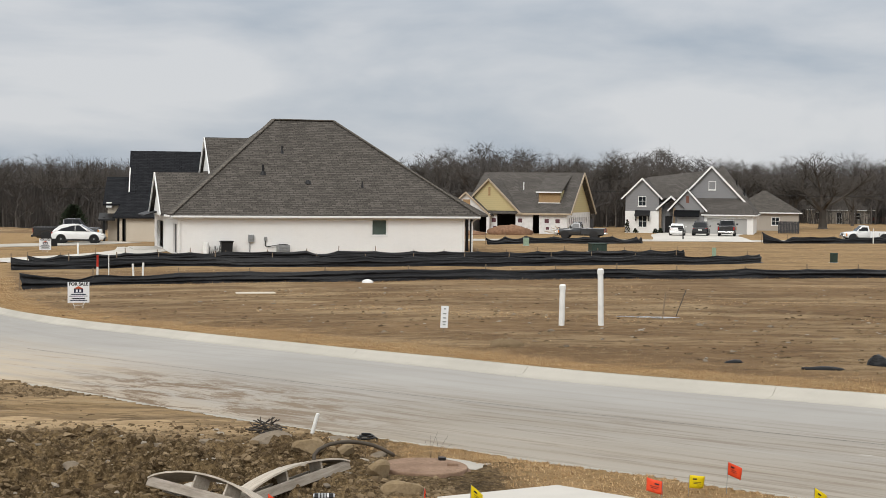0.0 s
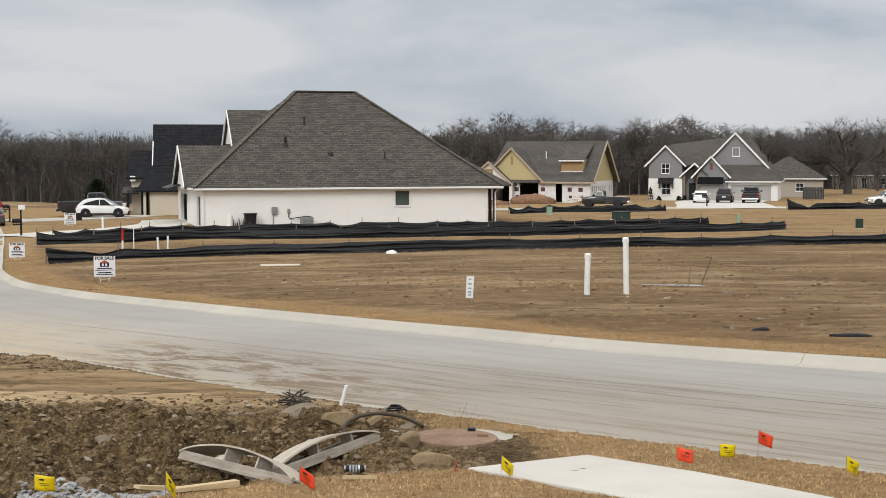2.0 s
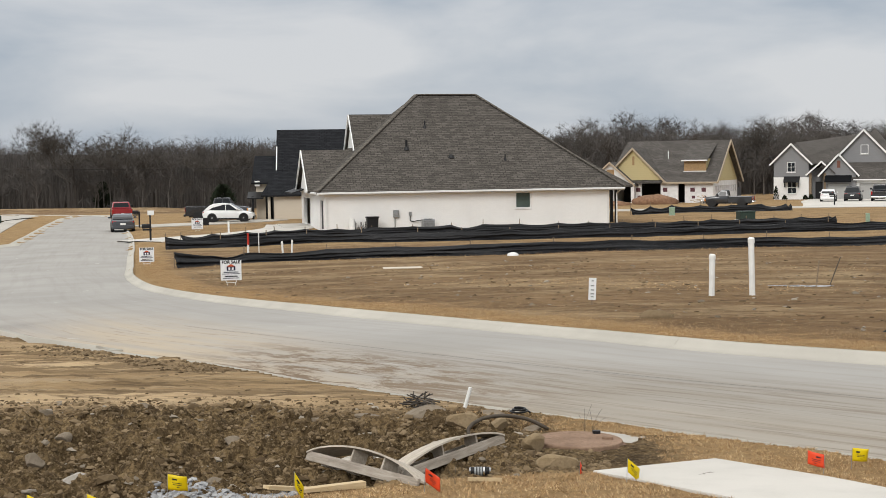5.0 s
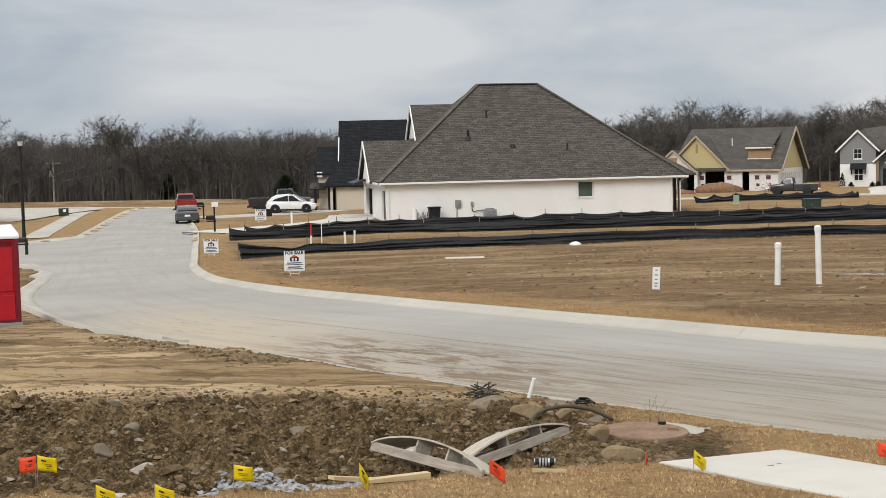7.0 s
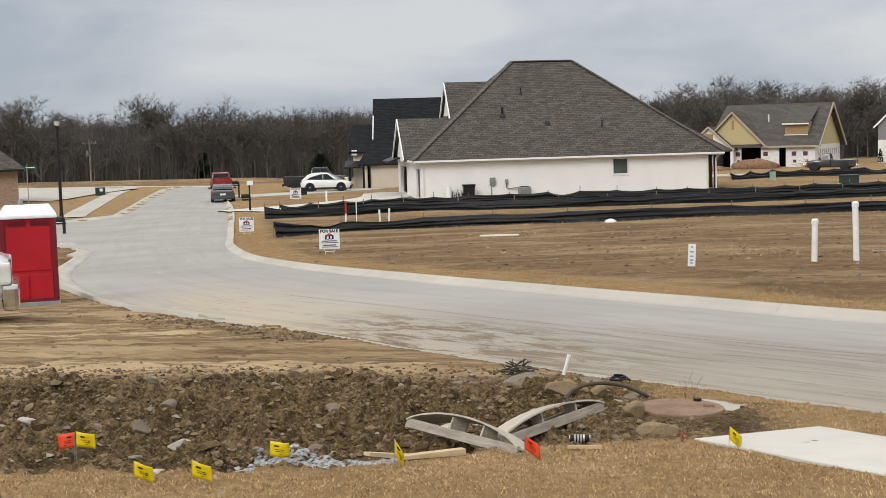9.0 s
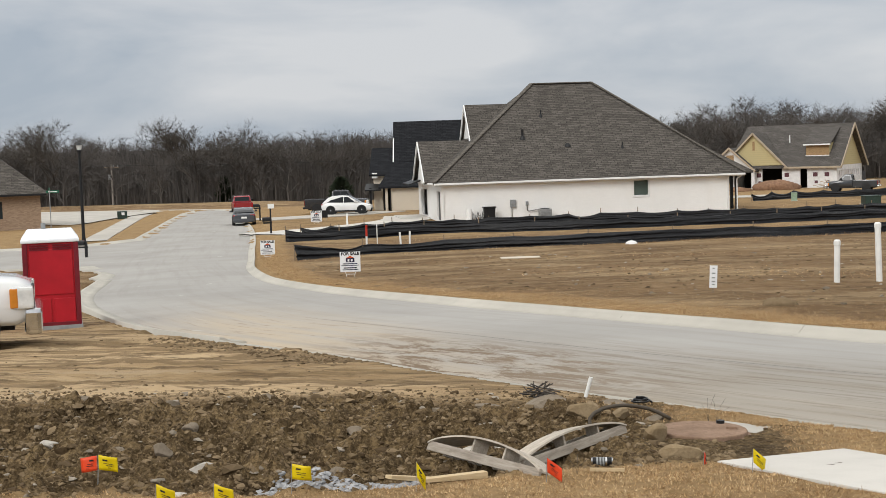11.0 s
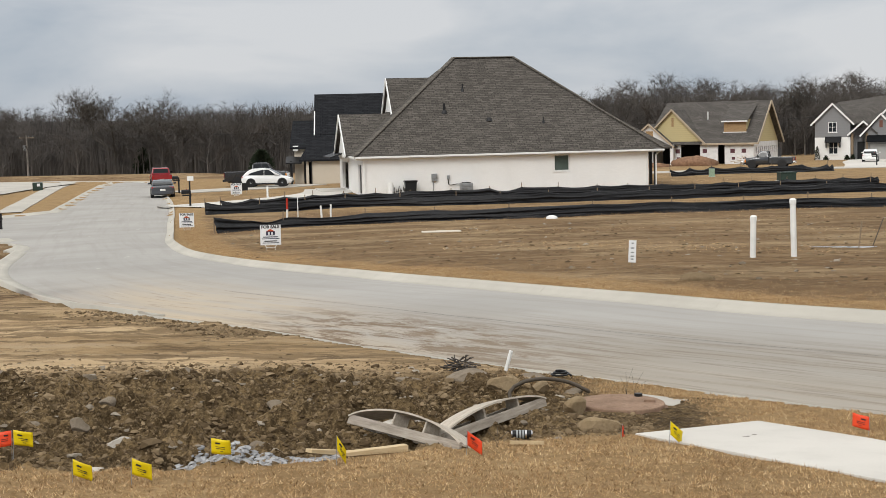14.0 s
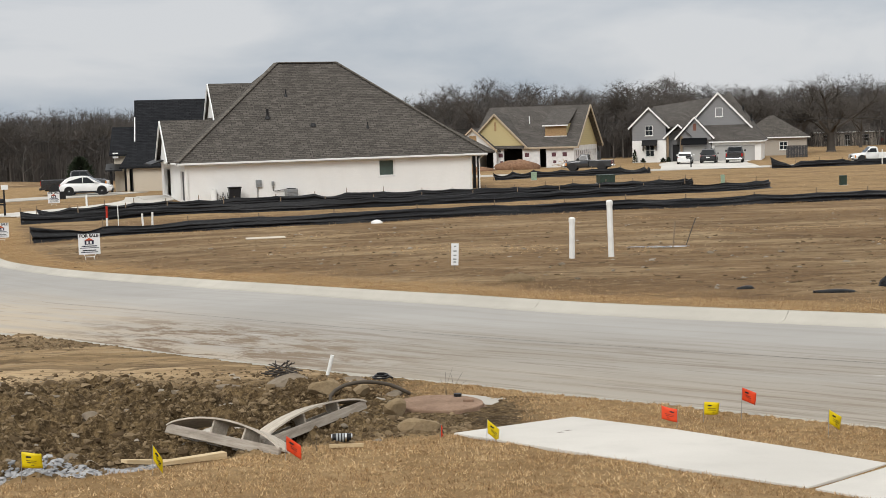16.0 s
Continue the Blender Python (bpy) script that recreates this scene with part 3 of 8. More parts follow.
    turf = np.maximum(turf, ease(70, 80, Y) * (0.36 - 0.26 * ease(-38, -50, X) * ease(138, 152, Y)))
    turf = np.maximum(turf, ease(-33, -38, X - 0.0) * ease(50, 70, Y) * 0.9 * (1 - ease(146, 160, Y)))
    turf = np.maximum(turf, ease(118, 140, Y) * 0.46 * (1 - 0.6 * ease(180, 190, Y)) * (1 - 0.8 * ease(-38, -50, X)))
    pale = ease(12.2, 13.6, Y) * (1 - ease(34, 42, Y)) * ease(0.2, -2.4, X - 0.0) * (d_near < 40) * ease(0.0, 0.3, d_far - 6.2)
    turf = np.where(pale > 0.3, turf * 0.0, turf)
    lot_turf = 0.10 * ((Y > 17) & (Y < 75) & (d_far > 1.5) & (X > -22))
    turf = np.maximum(turf, lot_turf)
    me = bpy.data.meshes.new("ground")
    ny, nx = X.shape
    verts = np.stack([X.ravel(), Y.ravel(), Z.ravel()], 1)
    i0 = (np.arange(ny - 1)[:, None] * nx + np.arange(nx - 1)[None]).ravel()
    faces = np.stack([i0, i0 + 1, i0 + nx + 1, i0 + nx], 1)
    me.vertices.add(len(verts))
    me.vertices.foreach_set("co", verts.ravel())
    me.loops.add(faces.size)
    me.loops.foreach_set("vertex_index", faces.ravel())
    me.polygons.add(len(faces))
    me.polygons.foreach_set("loop_start", np.arange(0, faces.size, 4))
    me.polygons.foreach_set("use_smooth", soft.ravel()[faces[:, 0]] < 0.35)
    me.update(calc_edges=True)
    for name, val in (("turf", turf), ("mud", soft), ("pale", pale * (1 - soft))):
        at = me.attributes.new(name, "FLOAT", "POINT")
        at.data.foreach_set("value", np.clip(val, 0, 1).astype(np.float32).ravel())
    me.materials.append(M_GROUND)
    ob = new("ground", me)
    return tagged(ob, "bare brown clay and dry straw-coloured turf of building lots", "ground", kind="structure"), (xs, ys, Z)


GROUND, (GRID_X, GRID_Y, GRID_Z) = build_ground()


def surf(x, y):
    """Height of the built ground, lumps and all."""
    i = int(np.clip(np.searchsorted(GRID_X, x) - 1, 0, len(GRID_X) - 2))
    j = int(np.clip(np.searchsorted(GRID_Y, y) - 1, 0, len(GRID_Y) - 2))
    u, v = (x - GRID_X[i]) / (GRID_X[i + 1] - GRID_X[i]), (y - GRID_Y[j]) / (GRID_Y[j + 1] - GRID_Y[j])
    z = GRID_Z
    return float((z[j, i] * (1 - u) + z[j, i + 1] * u) * (1 - v) + (z[j + 1, i] * (1 - u) + z[j + 1, i + 1] * u) * v)


def build_road():
    across = 16
    verts, uvs, mud, sand, film, faces = [], [], [], [], [], []
    run = 0.0
    for r, (a, b) in enumerate(EDGES):
        if r:
            run += ((a + b) / 2 - (EDGES[r - 1][0] + EDGES[r - 1][1]) / 2).length
        for c in range(across + 1):
            p = a.lerp(b, c / across)
            crown = 0.05 * math.sin(math.pi * c / across)
            verts.append((p.x, p.y, gz(p.x, p.y) - ROAD_DROP + crown))
            uvs.append((run, (b - a).length * c / across))
            v = c / across
            low = 1 - float(ease(0.30, 0.52, v))
            mud.append(min(1.0, math.exp(-((p.x + 3.4 - 2.0 * v) / 2.6) ** 4) * low * (p.y < 40)))
            s1 = math.exp(-((p.x + 7.5) / 4.0) ** 2) * (1 - float(ease(0.25, 0.75, v)))
            s2 = 0.75 * (1 - float(ease(0.12, 0.42, v))) * float(ease(-13, -7, p.x))
            east = float(ease(-5.5, 0.5, p.x))
            film.append(east * (1 - float(ease(0.40, 0.80, v))) * (p.y < 40))
            sand.append(min(1.0, max(s1, s2)) * (p.y < 40) * (1 - 0.6 * east))
    w = across + 1
    for r in range(len(EDGES) - 1):
        for c in range(across):
            i = r * w + c
            faces.append((i, i + 1, i + w + 1, i + w))
    me = bpy.data.meshes.new("road")
    me.from_pydata(verts, [], faces)
    lay = me.uv_layers.new(name="UVMap")
    for lp in me.loops:
        lay.data[lp.index].uv = uvs[lp.vertex_index]
    at = me.attributes.new("mud", "FLOAT", "POINT")
    at.data.foreach_set("value", np.array(mud, np.float32))
    at = me.attributes.new("sand", "FLOAT", "POINT")
    at.data.foreach_set("value", np.array(sand, np.float32))
    at = me.attributes.new("film", "FLOAT", "POINT")
    at.data.foreach_set("value", np.array(film, np.float32))
    me.materials.append(M_ROAD)
    for p in me.polygons:
        p.use_smooth = True
    return tagged(new("road", me), "pale grey concrete street with muddy tyre streaks", "road", kind="structure")


build_road()


def build_side_road():
    bm = bmesh.new()
    vs = [bm.verts.new((x, y, gz(x, y) - ROAD_DROP - 0.004)) for x, y in SIDE_POLY]
    bm.faces.new(vs)
    bmesh.ops.triangulate(bm, faces=bm.faces)
    for _ in range(3):
        bmesh.ops.subdivide_edges(bm, edges=[e for e in bm.edges if e.calc_length() > 4], cuts=1, use_grid_fill=True)
    for v in bm.verts:
        v.co.z = gz(v.co.x, v.co.y) - ROAD_DROP + 0.012
    lay = bm.loops.layers.uv.verify()
    for f in bm.faces:
        for lp in f.loops:
            lp[lay].uv = (lp.vert.co.x, lp.vert.co.y)
    tagged(part("road_side", bm, M_ROAD, None), "pale concrete side street joining the main street", "road", kind="structure")


build_side_road()
KERB_PROFILE = [(-0.02, -ROAD_DROP - 0.06), (0.0, -ROAD_DROP + 0.012), (0.30, -ROAD_DROP + 0.03), (0.42, -0.005), (0.52, 0.04), (0.62, 0.05), (0.64, -0.3)]


def sweep_kerb(name, pts, side, label, width=1.0, shift=0.0, sunk=0.0):
    """A rolled concrete kerb and gutter along the road's edge; saw-cut joints every three metres."""
    rows = []
    n = len(pts)
    holder = tagged(new(name), label, "kerb", kind="structure")
    for i, p in enumerate(pts):
        d = (pts[min(n - 1, i + 1)] - pts[max(0, i - 1)])
        d.z = 0
        d.normalize()
        o = Vector((d.y, -d.x, 0)) * side
        base = gz(p.x, p.y)
        rows.append([Vector((p.x + o.x * (u * width + shift), p.y + o.y * (u * width + shift), base + v - sunk + (0.02 if shift and u < 0.35 else 0.0))) for u, v in KERB_PROFILE])
    start = 0
    while start < n - 1:
        end, run = start, 0.0
        while end < n - 1 and run < 4.0:
            run += (pts[end + 1] - pts[end]).length
            end += 1
        seg = [list(r) for r in rows[start:end + 1]]
        gap = min(0.4, 0.006 / max(0.05, (pts[start + 1] - pts[start]).length))
        seg[0] = [a.lerp(b, gap) for a, b in zip(rows[start], rows[start + 1])]
        bm = bmesh.new()
        vs = [[bm.verts.new(v) for v in r] for r in seg]
        for a, b in zip(vs, vs[1:]):
            for j in range(len(KERB_PROFILE) - 1):
                bm.faces.new((a[j], a[j + 1], b[j + 1], b[j])).smooth = True
        for end_row in (seg[0], seg[-1]):
            bm.faces.new([bm.verts.new(v) for v in end_row])
        part("kerb_piece", bm, M_KERB, holder)
        start = end
    return holder


def resample(pts, step):
    outp, acc = [pts[0]], 0.0
    for a, b in zip(pts, pts[1:]):
        acc += (b - a).length
        if acc >= step:
            outp.append(b)
            acc = 0.0
    return outp


mid_line = [a.lerp(b, 0.5) for a, b in EDGES]
bm = bmesh.new()
prev = None
for p, q in zip(mid_line, mid_line[1:]):
    if p.y > 27:
        break
    d = (q - p).normalized()
    o = Vector((-d.y, d.x, 0)) * 0.006
    row = [bm.verts.new((e.x, e.y, gz(p.x, p.y) - ROAD_DROP + 0.054)) for e in (p + o, p - o)]
    if prev:
        bm.faces.new((prev[0], prev[1], row[1], row[0]))
    prev = row
tagged(part("road_joint", bm, plain("joint_sealant", (0.11, 0.10, 0.09), 0.8), None), "dark sealed joint along the street's middle", "joint", kind="structure")
near_all = [a for a, b in EDGES]
far_all = [b for a, b in EDGES]
sweep_kerb("kerb_near", resample([p for p in near_all if p.y < 21.5], 0.3), -1, "rolled concrete kerb half buried in spilt clay", 0.30, -0.17, 0.04)
sweep_kerb("kerb_bend", resample([p for p in near_all if 21.2 < p.y < 51], 0.3), -1, "rolled concrete kerb round the bend", 0.75, -0.46)
sweep_kerb("kerb_far", resample(far_all, 0.3), 1, "rolled pale concrete kerb along the street", 0.56)
sweep_kerb("kerb_corner", [p for p in catmull([(-23.6, 50.5, 0), (-25.0, 54.5, 0), (-28, 58.4, 0), (-33.6, 61, 0), (-80, 56, 0)], 0.8)], -1, "curved concrete kerb at the street corner")
sweep_kerb("kerb_side", [p for p in catmull([(-80, 74, 0), (-43, 77.6, 0), (-38.8, 79.2, 0), (-36.6, 84.5, 0)], 0.8)] + [p for p in near_all if 85.5 < p.y < 170 and p.x < -36], -1, "concrete kerb round the far street corner")

# ---- houses ----


def roof(name, faces, material, parent, thick=0.16, label=""):
    """Sloping planes as slabs, shingled, given as lists of corners (eave first)."""
    for pts in faces:
        bm = poly_slab(bmesh.new(), pts, thick)
        bmesh.ops.recalc_face_normals(bm, faces=bm.faces)
        uv_planar(bm)
        part(name, bm, material, parent, label)


def ridge_caps(lines, material, parent, w=0.36):
    for a, b in lines:
        bm = bmesh.new()
        a, b = Vector(a), Vector(b)
        m = Matrix.Translation((a + b) / 2) @ (b - a).to_track_quat("X", "Z").to_matrix().to_4x4()
        box(bm, 0, 0, 0.03, (b - a).length, w, 0.07, turn=None)
        bm.transform(m)
        uv_planar(bm)
        part("ridge_cap", bm, material, parent)


def wall(name, bm, material, parent, label=""):
    bmesh.ops.recalc_face_normals(bm, faces=bm.faces)
    uv_planar(bm)
    return part(name, bm, material, parent, label)


def window_unit(parent, x, z, w, h, y=0.0, glass=None, frame_mat=None, bars=True, turn=0.0, sill=True):
    """A framed window whose outer face stands at y on a wall along x."""
    e = new("window")
    e.parent = parent
    e.matrix_basis = pose(x, y, z, 0, 0, turn)
    fm = frame_mat or M_TRIM
    bm = bmesh.new()
    t = 0.07
    for cx, cz, sx, sz in ((0, h / 2 - t / 2, w, t), (0, -h / 2 + t / 2, w, t), (-w / 2 + t / 2, 0, t, h - 2 * t), (w / 2 - t / 2, 0, t, h - 2 * t)):
        box(bm, cx, 0.02, cz, sx, 0.1, sz)
    if bars:
        box(bm, 0, 0.03, 0, w - 2 * t, 0.05, 0.05)
        box(bm, 0, 0.03, 0, 0.045, 0.046, h - 2 * t)
    part("window_frame", bm, fm, e)
    part("pane", boxed(0, 0.075, 0, w - t, 0.012, h - t), glass or M_GLASS, e)
    if sill:
        part("window_sill", boxed(0, -0.03, -h / 2 - 0.05, w + 0.14, 0.14, 0.08, 0.01), fm, e)
    return e


def gable_wall(pts, y, thick, axis="y"):
    return prism(bmesh.new(), pts, axis, y, y + thick)


def rakes(parent, a, apex, b, y, mat=None, w=0.2, d=0.12):
    """Barge boards up both slopes of a gable facing -y."""
    for p, q in ((a, apex), (apex, b)):
        p3, q3 = Vector((p[0], y, p[1])), Vector((q[0], y, q[1]))
        ang = math.atan2(q3.z - p3.z, q3.x - p3.x)
        bm = boxed(0, 0, 0, (q3 - p3).length + 0.1, d, w)
        bm.transform(Matrix.Translation((p3 + q3) / 2) @ Matrix.Rotation(-ang, 4, "Y"))
        part("barge_board", bm, mat or M_TRIM, parent)


def box_walls(parent, x0, x1, y0, y1, z0, z1, material, holes_front=(), t=0.2, name="wall", front_mat=None):
    """Four walls; the front one, along x at y0, has openings (x0, x1, z0, z1)."""
    bm = wall_with_holes(bmesh.new(), x1 - x0, z1 - z0, [(h[0] - x0, h[1] - x0, h[2] - z0, h[3] - z0) for h in holes_front], t)
    bmesh.ops.translate(bm, vec=(x0, y0, z0), verts=bm.verts)
    wall(name, bm, front_mat or material, parent)
    wall(name, boxed((x0 + x1) / 2, y1 - t / 2, (z0 + z1) / 2, x1 - x0, t, z1 - z0), material, parent)
    for x in (x0 + t / 2, x1 - t / 2):
        wall(name, boxed(x, (y0 + y1) / 2, (z0 + z1) / 2, t, y1 - y0 - 2 * t, z1 - z0), material, parent)


def vent_pipe(parent, x, y, z, h, r=0.06, mat=None, flash=True):
    part("vent_pipe", tubed((x, y, z - 0.2), (x, y, z + h), r), mat or M_BLACK, parent)
    if flash:
        part("vent_flashing", tubed((x, y, z - 0.12), (x, y, z + 0.16), r * 2.8, r * 1.2), mat or M_BLACK, parent)


# the white single-storey house with the great hipped roof
white_house = thing("house", pose(-18.7, 98.0, 0.0, 0, 0, 18), "white painted brick house with steep brown shingle hip roof", "house", "houses of the street")
H = white_house
EZ, RZ = 2.95, 10.3
WX0, WX1, WY1 = -0.36, 21.4, 15.6


def build_white_house():
    win = (14.0, 15.25, 1.42, 2.66)
    front = wall_with_holes(bmesh.new(), WX1 - WX0, EZ + 0.5, [(win[0] - WX0, win[1] - WX0, win[2] + 0.5, win[3] + 0.5)], 0.25)
    bmesh.ops.translate(front, vec=(WX0, 0, -0.5), verts=front.verts)
    wall("wall", front, M_WHITE_BRICK, H)
    # the side wall: along y, with a door and a porch opening
    side = wall_with_holes(bmesh.new(), WY1 - 0.25, EZ + 0.5, [(0.65, 2.7, 0.6, 2.75), (9.2, 13.6, 0.6, 2.75)], 0.25)
    side.transform(Matrix.Translation((WX0, 0.25, -0.5)) @ Matrix.Rotation(radians(90), 4, "Z") @ Matrix.Diagonal((1, -1, 1, 1)))
    wall("wall", side, M_WHITE_BRICK, H)
    wall("wall", boxed(WX1 - 0.125, WY1 / 2 + 0.1, EZ / 2 - 0.25, 0.25, WY1 - 0.3, EZ + 0.5), M_WHITE_BRICK, H)
    wall("wall", boxed((WX0 + WX1) / 2, WY1, EZ / 2 - 0.25, WX1 - WX0, 0.25, EZ + 0.5), M_WHITE_BRICK, H)
    door = part("door", boxed(WX0 + 0.16, 1.92, 1.17, 0.06, 2.03, 2.13), M_BLACK, H, "black side door")
    part("door_handle", tubed((WX0 + 0.09, 2.7, 1.1), (WX0 + 0.12, 2.7, 1.25), 0.02), M_STEEL, door)
    # near-black panel stands for the shade deep in the porch
    part("porch_shade_panel", boxed(WX0 + 1.6, 11.6, 1.2, 0.1, 4.6, 2.4), M_OPENING_SHADE, H)
    part("porch_floor", boxed(WX0 - 1.1, 11.0, 0.02, 2.4, 6.0, 0.12), M_SLAB, H)
    # main hip
    x0, x1, y0, y1 = -0.95, 22.5, -0.45, WY1 + 0.45
    ra, rb = (8.0, 7.55, RZ), (12.8, 7.55, RZ)
    c = [(x0, y0, EZ), (x1, y0, EZ), (x1, y1, EZ), (x0, y1, EZ)]
    roof("roof_slope", [[c[0], c[1], rb, ra], [c[1], c[2], rb], [c[2], c[3], ra, rb], [c[3], c[0], ra]], M_SHINGLE, H)
    ridge_caps([(c[0], ra), (c[1], rb), (ra, rb)], M_SHINGLE_CAP, H)
    # left wing with a white gable
    wx, wy0, wy1, wr, wz = -1.3, 3.0, 11.0, 7.0, 6.05
    roof("roof_slope", [[(wx, wy0, EZ), (4.5, wy0, EZ), (4.5, wr, wz), (wx, wr, wz)], [(4.5, wy1, EZ), (wx, wy1, EZ), (wx, wr, wz), (4.5, wr, wz)]], M_SHINGLE, H)
    wall("gable_wall", prism(bmesh.new(), [(wy0 + 0.5, EZ - 0.2), (wy1 - 0.5, EZ - 0.2), (wr, wz - 0.3)], "x", wx + 0.3, wx + 0.5), M_TRIM, H)
    for a, b in (((wx, wy0, EZ - 0.1), (wx, wr, wz - 0.1)), ((wx, wr, wz - 0.1), (wx, wy1, EZ - 0.1))):
        va, vb = Vector(a), Vector(b)
        bm = boxed(0, 0, 0, 0.08, (vb - va).length, 0.24)
        bm.transform(Matrix.Translation((va + vb) / 2) @ (vb - va).to_track_quat("Y", "Z").to_matrix().to_4x4())
        part("barge_board", bm, M_TRIM, H)
    # higher gable behind it
    gx, gr, gz2 = 2.75, 9.0, 8.85
    roof("roof_slope", [[(gx, gr - 3.2, 5.6), (9.5, gr - 3.2, 5.6), (9.5, gr, gz2), (gx, gr, gz2)], [(9.5, gr + 3.2, 5.6), (gx, gr + 3.2, 5.6), (gx, gr, gz2), (9.5, gr, gz2)]], M_SHINGLE, H)
    wall("gable_wall", prism(bmesh.new(), [(gr - 2.9, 4.2), (gr + 2.9, 4.2), (gr + 2.9, 5.7), (gr, gz2 - 0.2), (gr - 2.9, 5.7)], "x", gx + 0.25, gx + 0.45), M_TRIM, H)
    for a, b in (((gx, gr - 3.2, 5.5), (gx, gr, gz2 - 0.1)), ((gx, gr, gz2 - 0.1), (gx, gr + 3.2, 5.5))):
        va, vb = Vector(a), Vector(b)
        bm = boxed(0, 0, 0, 0.08, (vb - va).length, 0.26)
        bm.transform(Matrix.Translation((va + vb) / 2) @ (vb - va).to_track_quat("Y", "Z").to_matrix().to_4x4())
        part("barge_board", bm, M_TRIM, H)
    # right rear wing
    q = [(14, 3.6, EZ), (24.6, 3.6, EZ), (24.6, 12.4, EZ), (14, 12.4, EZ)]
    r1, r2 = (14, 8.0, 5.75), (20.6, 8.0, 5.75)
    roof("roof_slope", [[q[0], q[1], r2, r1], [q[1], q[2], r2], [q[2], q[3], r1, r2]], M_SHINGLE, H)
    part("porch_post", boxed(23.3, 5.0, EZ / 2 - 0.2, 0.2, 0.2, EZ + 0.3), M_BLACK, H, "black square porch post")
    part("porch_post", boxed(22.35, 1.2, EZ / 2 - 0.2, 0.16, 0.16, EZ + 0.2), M_BLACK, H, "black square porch post")
    wall("wall", boxed(22.9, 10.5, EZ / 2, 0.2, 3.0, EZ), M_BLACK, H)
    # eaves
    part("gutter", boxed((x0 + x1) / 2, y0 - 0.05, EZ - 0.13, x1 - x0, 0.12, 0.14, 0.02), M_TRIM, H)
    part("gutter", boxed(x0 - 0.04, y0 + 4, EZ - 0.13, 0.12, 7.0, 0.14, 0.02), M_TRIM, H)
    part("soffit", boxed((x0 + x1) / 2, -0.23, EZ - 0.24, x1 - x0, 0.42, 0.04), M_TRIM, H)
    for x in (WX0 + 0.12, WX1 - 0.14):
        part("downspout", boxed(x, -0.06, EZ / 2 - 0.2, 0.09, 0.07, EZ - 0.1, 0.01), M_TRIM, H)
    bm = tubed((22.35, -0.35, EZ - 0.15), (22.0, 0.0, EZ - 0.5), 0.045)
    tube(bm, (22.0, 0.0, EZ - 0.5), (22.0, 0.0, 0.0), 0.045)
    part("downspout", bm, M_TRIM, H)
    # small black metal awning over the porch
    bm = bmesh.new()
    poly_slab(bm, [(-1.95, 7.9, 2.75), (-1.95, 13.2, 2.75), (-0.36, 13.2, 3.25), (-0.36, 7.9, 3.25)], 0.1)
    part("awning", bm, M_BLACK, H, "black metal awning")
    window_unit(H, 14.625, 2.04, 1.22, 1.22, 0.06, M_BLIND, bars=False)
    slope = (RZ - EZ) / 8.0
    for x, y, h, r in ((6.3, 2.9, 0.65, 0.09), (8.1, 4.7, 0.5, 0.06), (9.6, 2.2, 0.16, 0.1), (13.75, 1.9, 0.4, 0.05)):
        vent_pipe(H, x, y, EZ + slope * (y + 0.45), h, r)


build_white_house()
# meters and air unit at its wall


def local_m(base, x, y, z=0.0, turn=0.0):
    return base.matrix_basis @ pose(x, y, z, 0, 0, turn)


meter = thing("electric_meter", local_m(H, 4.9, -0.004, 0.95), "grey electric meter box with conduit on the white wall", "meter")
part("meter_box", boxed(0, -0.09, 0.28, 0.42, 0.16, 0.55, 0.02), M_GREYBOX, meter)
part("meter_dial", tubed((0.0, -0.17, 0.33), (0.0, -0.26, 0.33), 0.13), M_STEEL, meter)
part("conduit", tubed((-0.1, -0.08, -1.2), (-0.1, -0.08, 0.0), 0.035), M_GREYBOX, meter)
box2 = thing("disconnect_box", local_m(H, 5.95, -0.004, 1.0), "small grey disconnect box with black hose to the air unit", "meter")
part("box", boxed(0, -0.07, 0.2, 0.2, 0.12, 0.3, 0.02), M_GREYBOX, box2)
hose_pts = catmull([(0, -0.08, 0.05), (0.05, -0.1, -0.35), (0.7, -0.12, -0.3), (1.3, -0.14, -0.4), (1.6, -0.2, -0.8)], 0.1)
part("hose", sweep(hose_pts, 0.03, 6), M_BLACK, box2)
ac = thing("air_conditioner", local_m(H, 7.15, -0.75, gz(-11.5, 99.6) - 0.02), "grey louvred air conditioning unit on the ground", "air unit")
part("case", boxed(0, 0, 0.42, 0.86, 0.8, 0.76, 0.03), M_GREYBOX, ac)
for i in range(6):
    part("louvre", boxed(0, -0.415, 0.14 + i * 0.11, 0.74, 0.03, 0.05), M_STEEL, ac)
part("fan_grille", tubed((0, 0, 0.8), (0, 0, 0.84), 0.34, n=20), M_BLACK, ac)
part("pad", boxed(0, 0, 0.0, 1.0, 0.95, 0.1), M_SLAB, ac)
bin_t = thing("wheelie_bin", local_m(H, 3.0, -0.8, gz(-15.6, 98.2) - 0.02), "black wheeled rubbish bin beside the white wall", "bin")
bm = bmesh.new()
prism(bm, [(-0.36, 0.12), (0.36, 0.12), (0.42, 1.0), (-0.42, 1.0)], "y", -0.3, 0.3)
part("body", bm, M_BLACK, bin_t)
part("lid", boxed(0, -0.02, 1.05, 0.95, 0.72, 0.1, 0.03), M_BLACK, bin_t)
for s in (-1, 1):
    part("wheel", tubed((s * 0.38, 0.28, 0.13), (s * 0.3, 0.28, 0.13), 0.13, n=14), M_TYRE, bin_t)
tank = solo("white_tank", tubed((0, 0, 0), (0, 0, 0.95), 0.24, 0.2, n=18), M_TRIM, local_m(H, 1.55, -0.6, gz(-17, 98)), "white plastic cylinder standing against the wall", "tank")
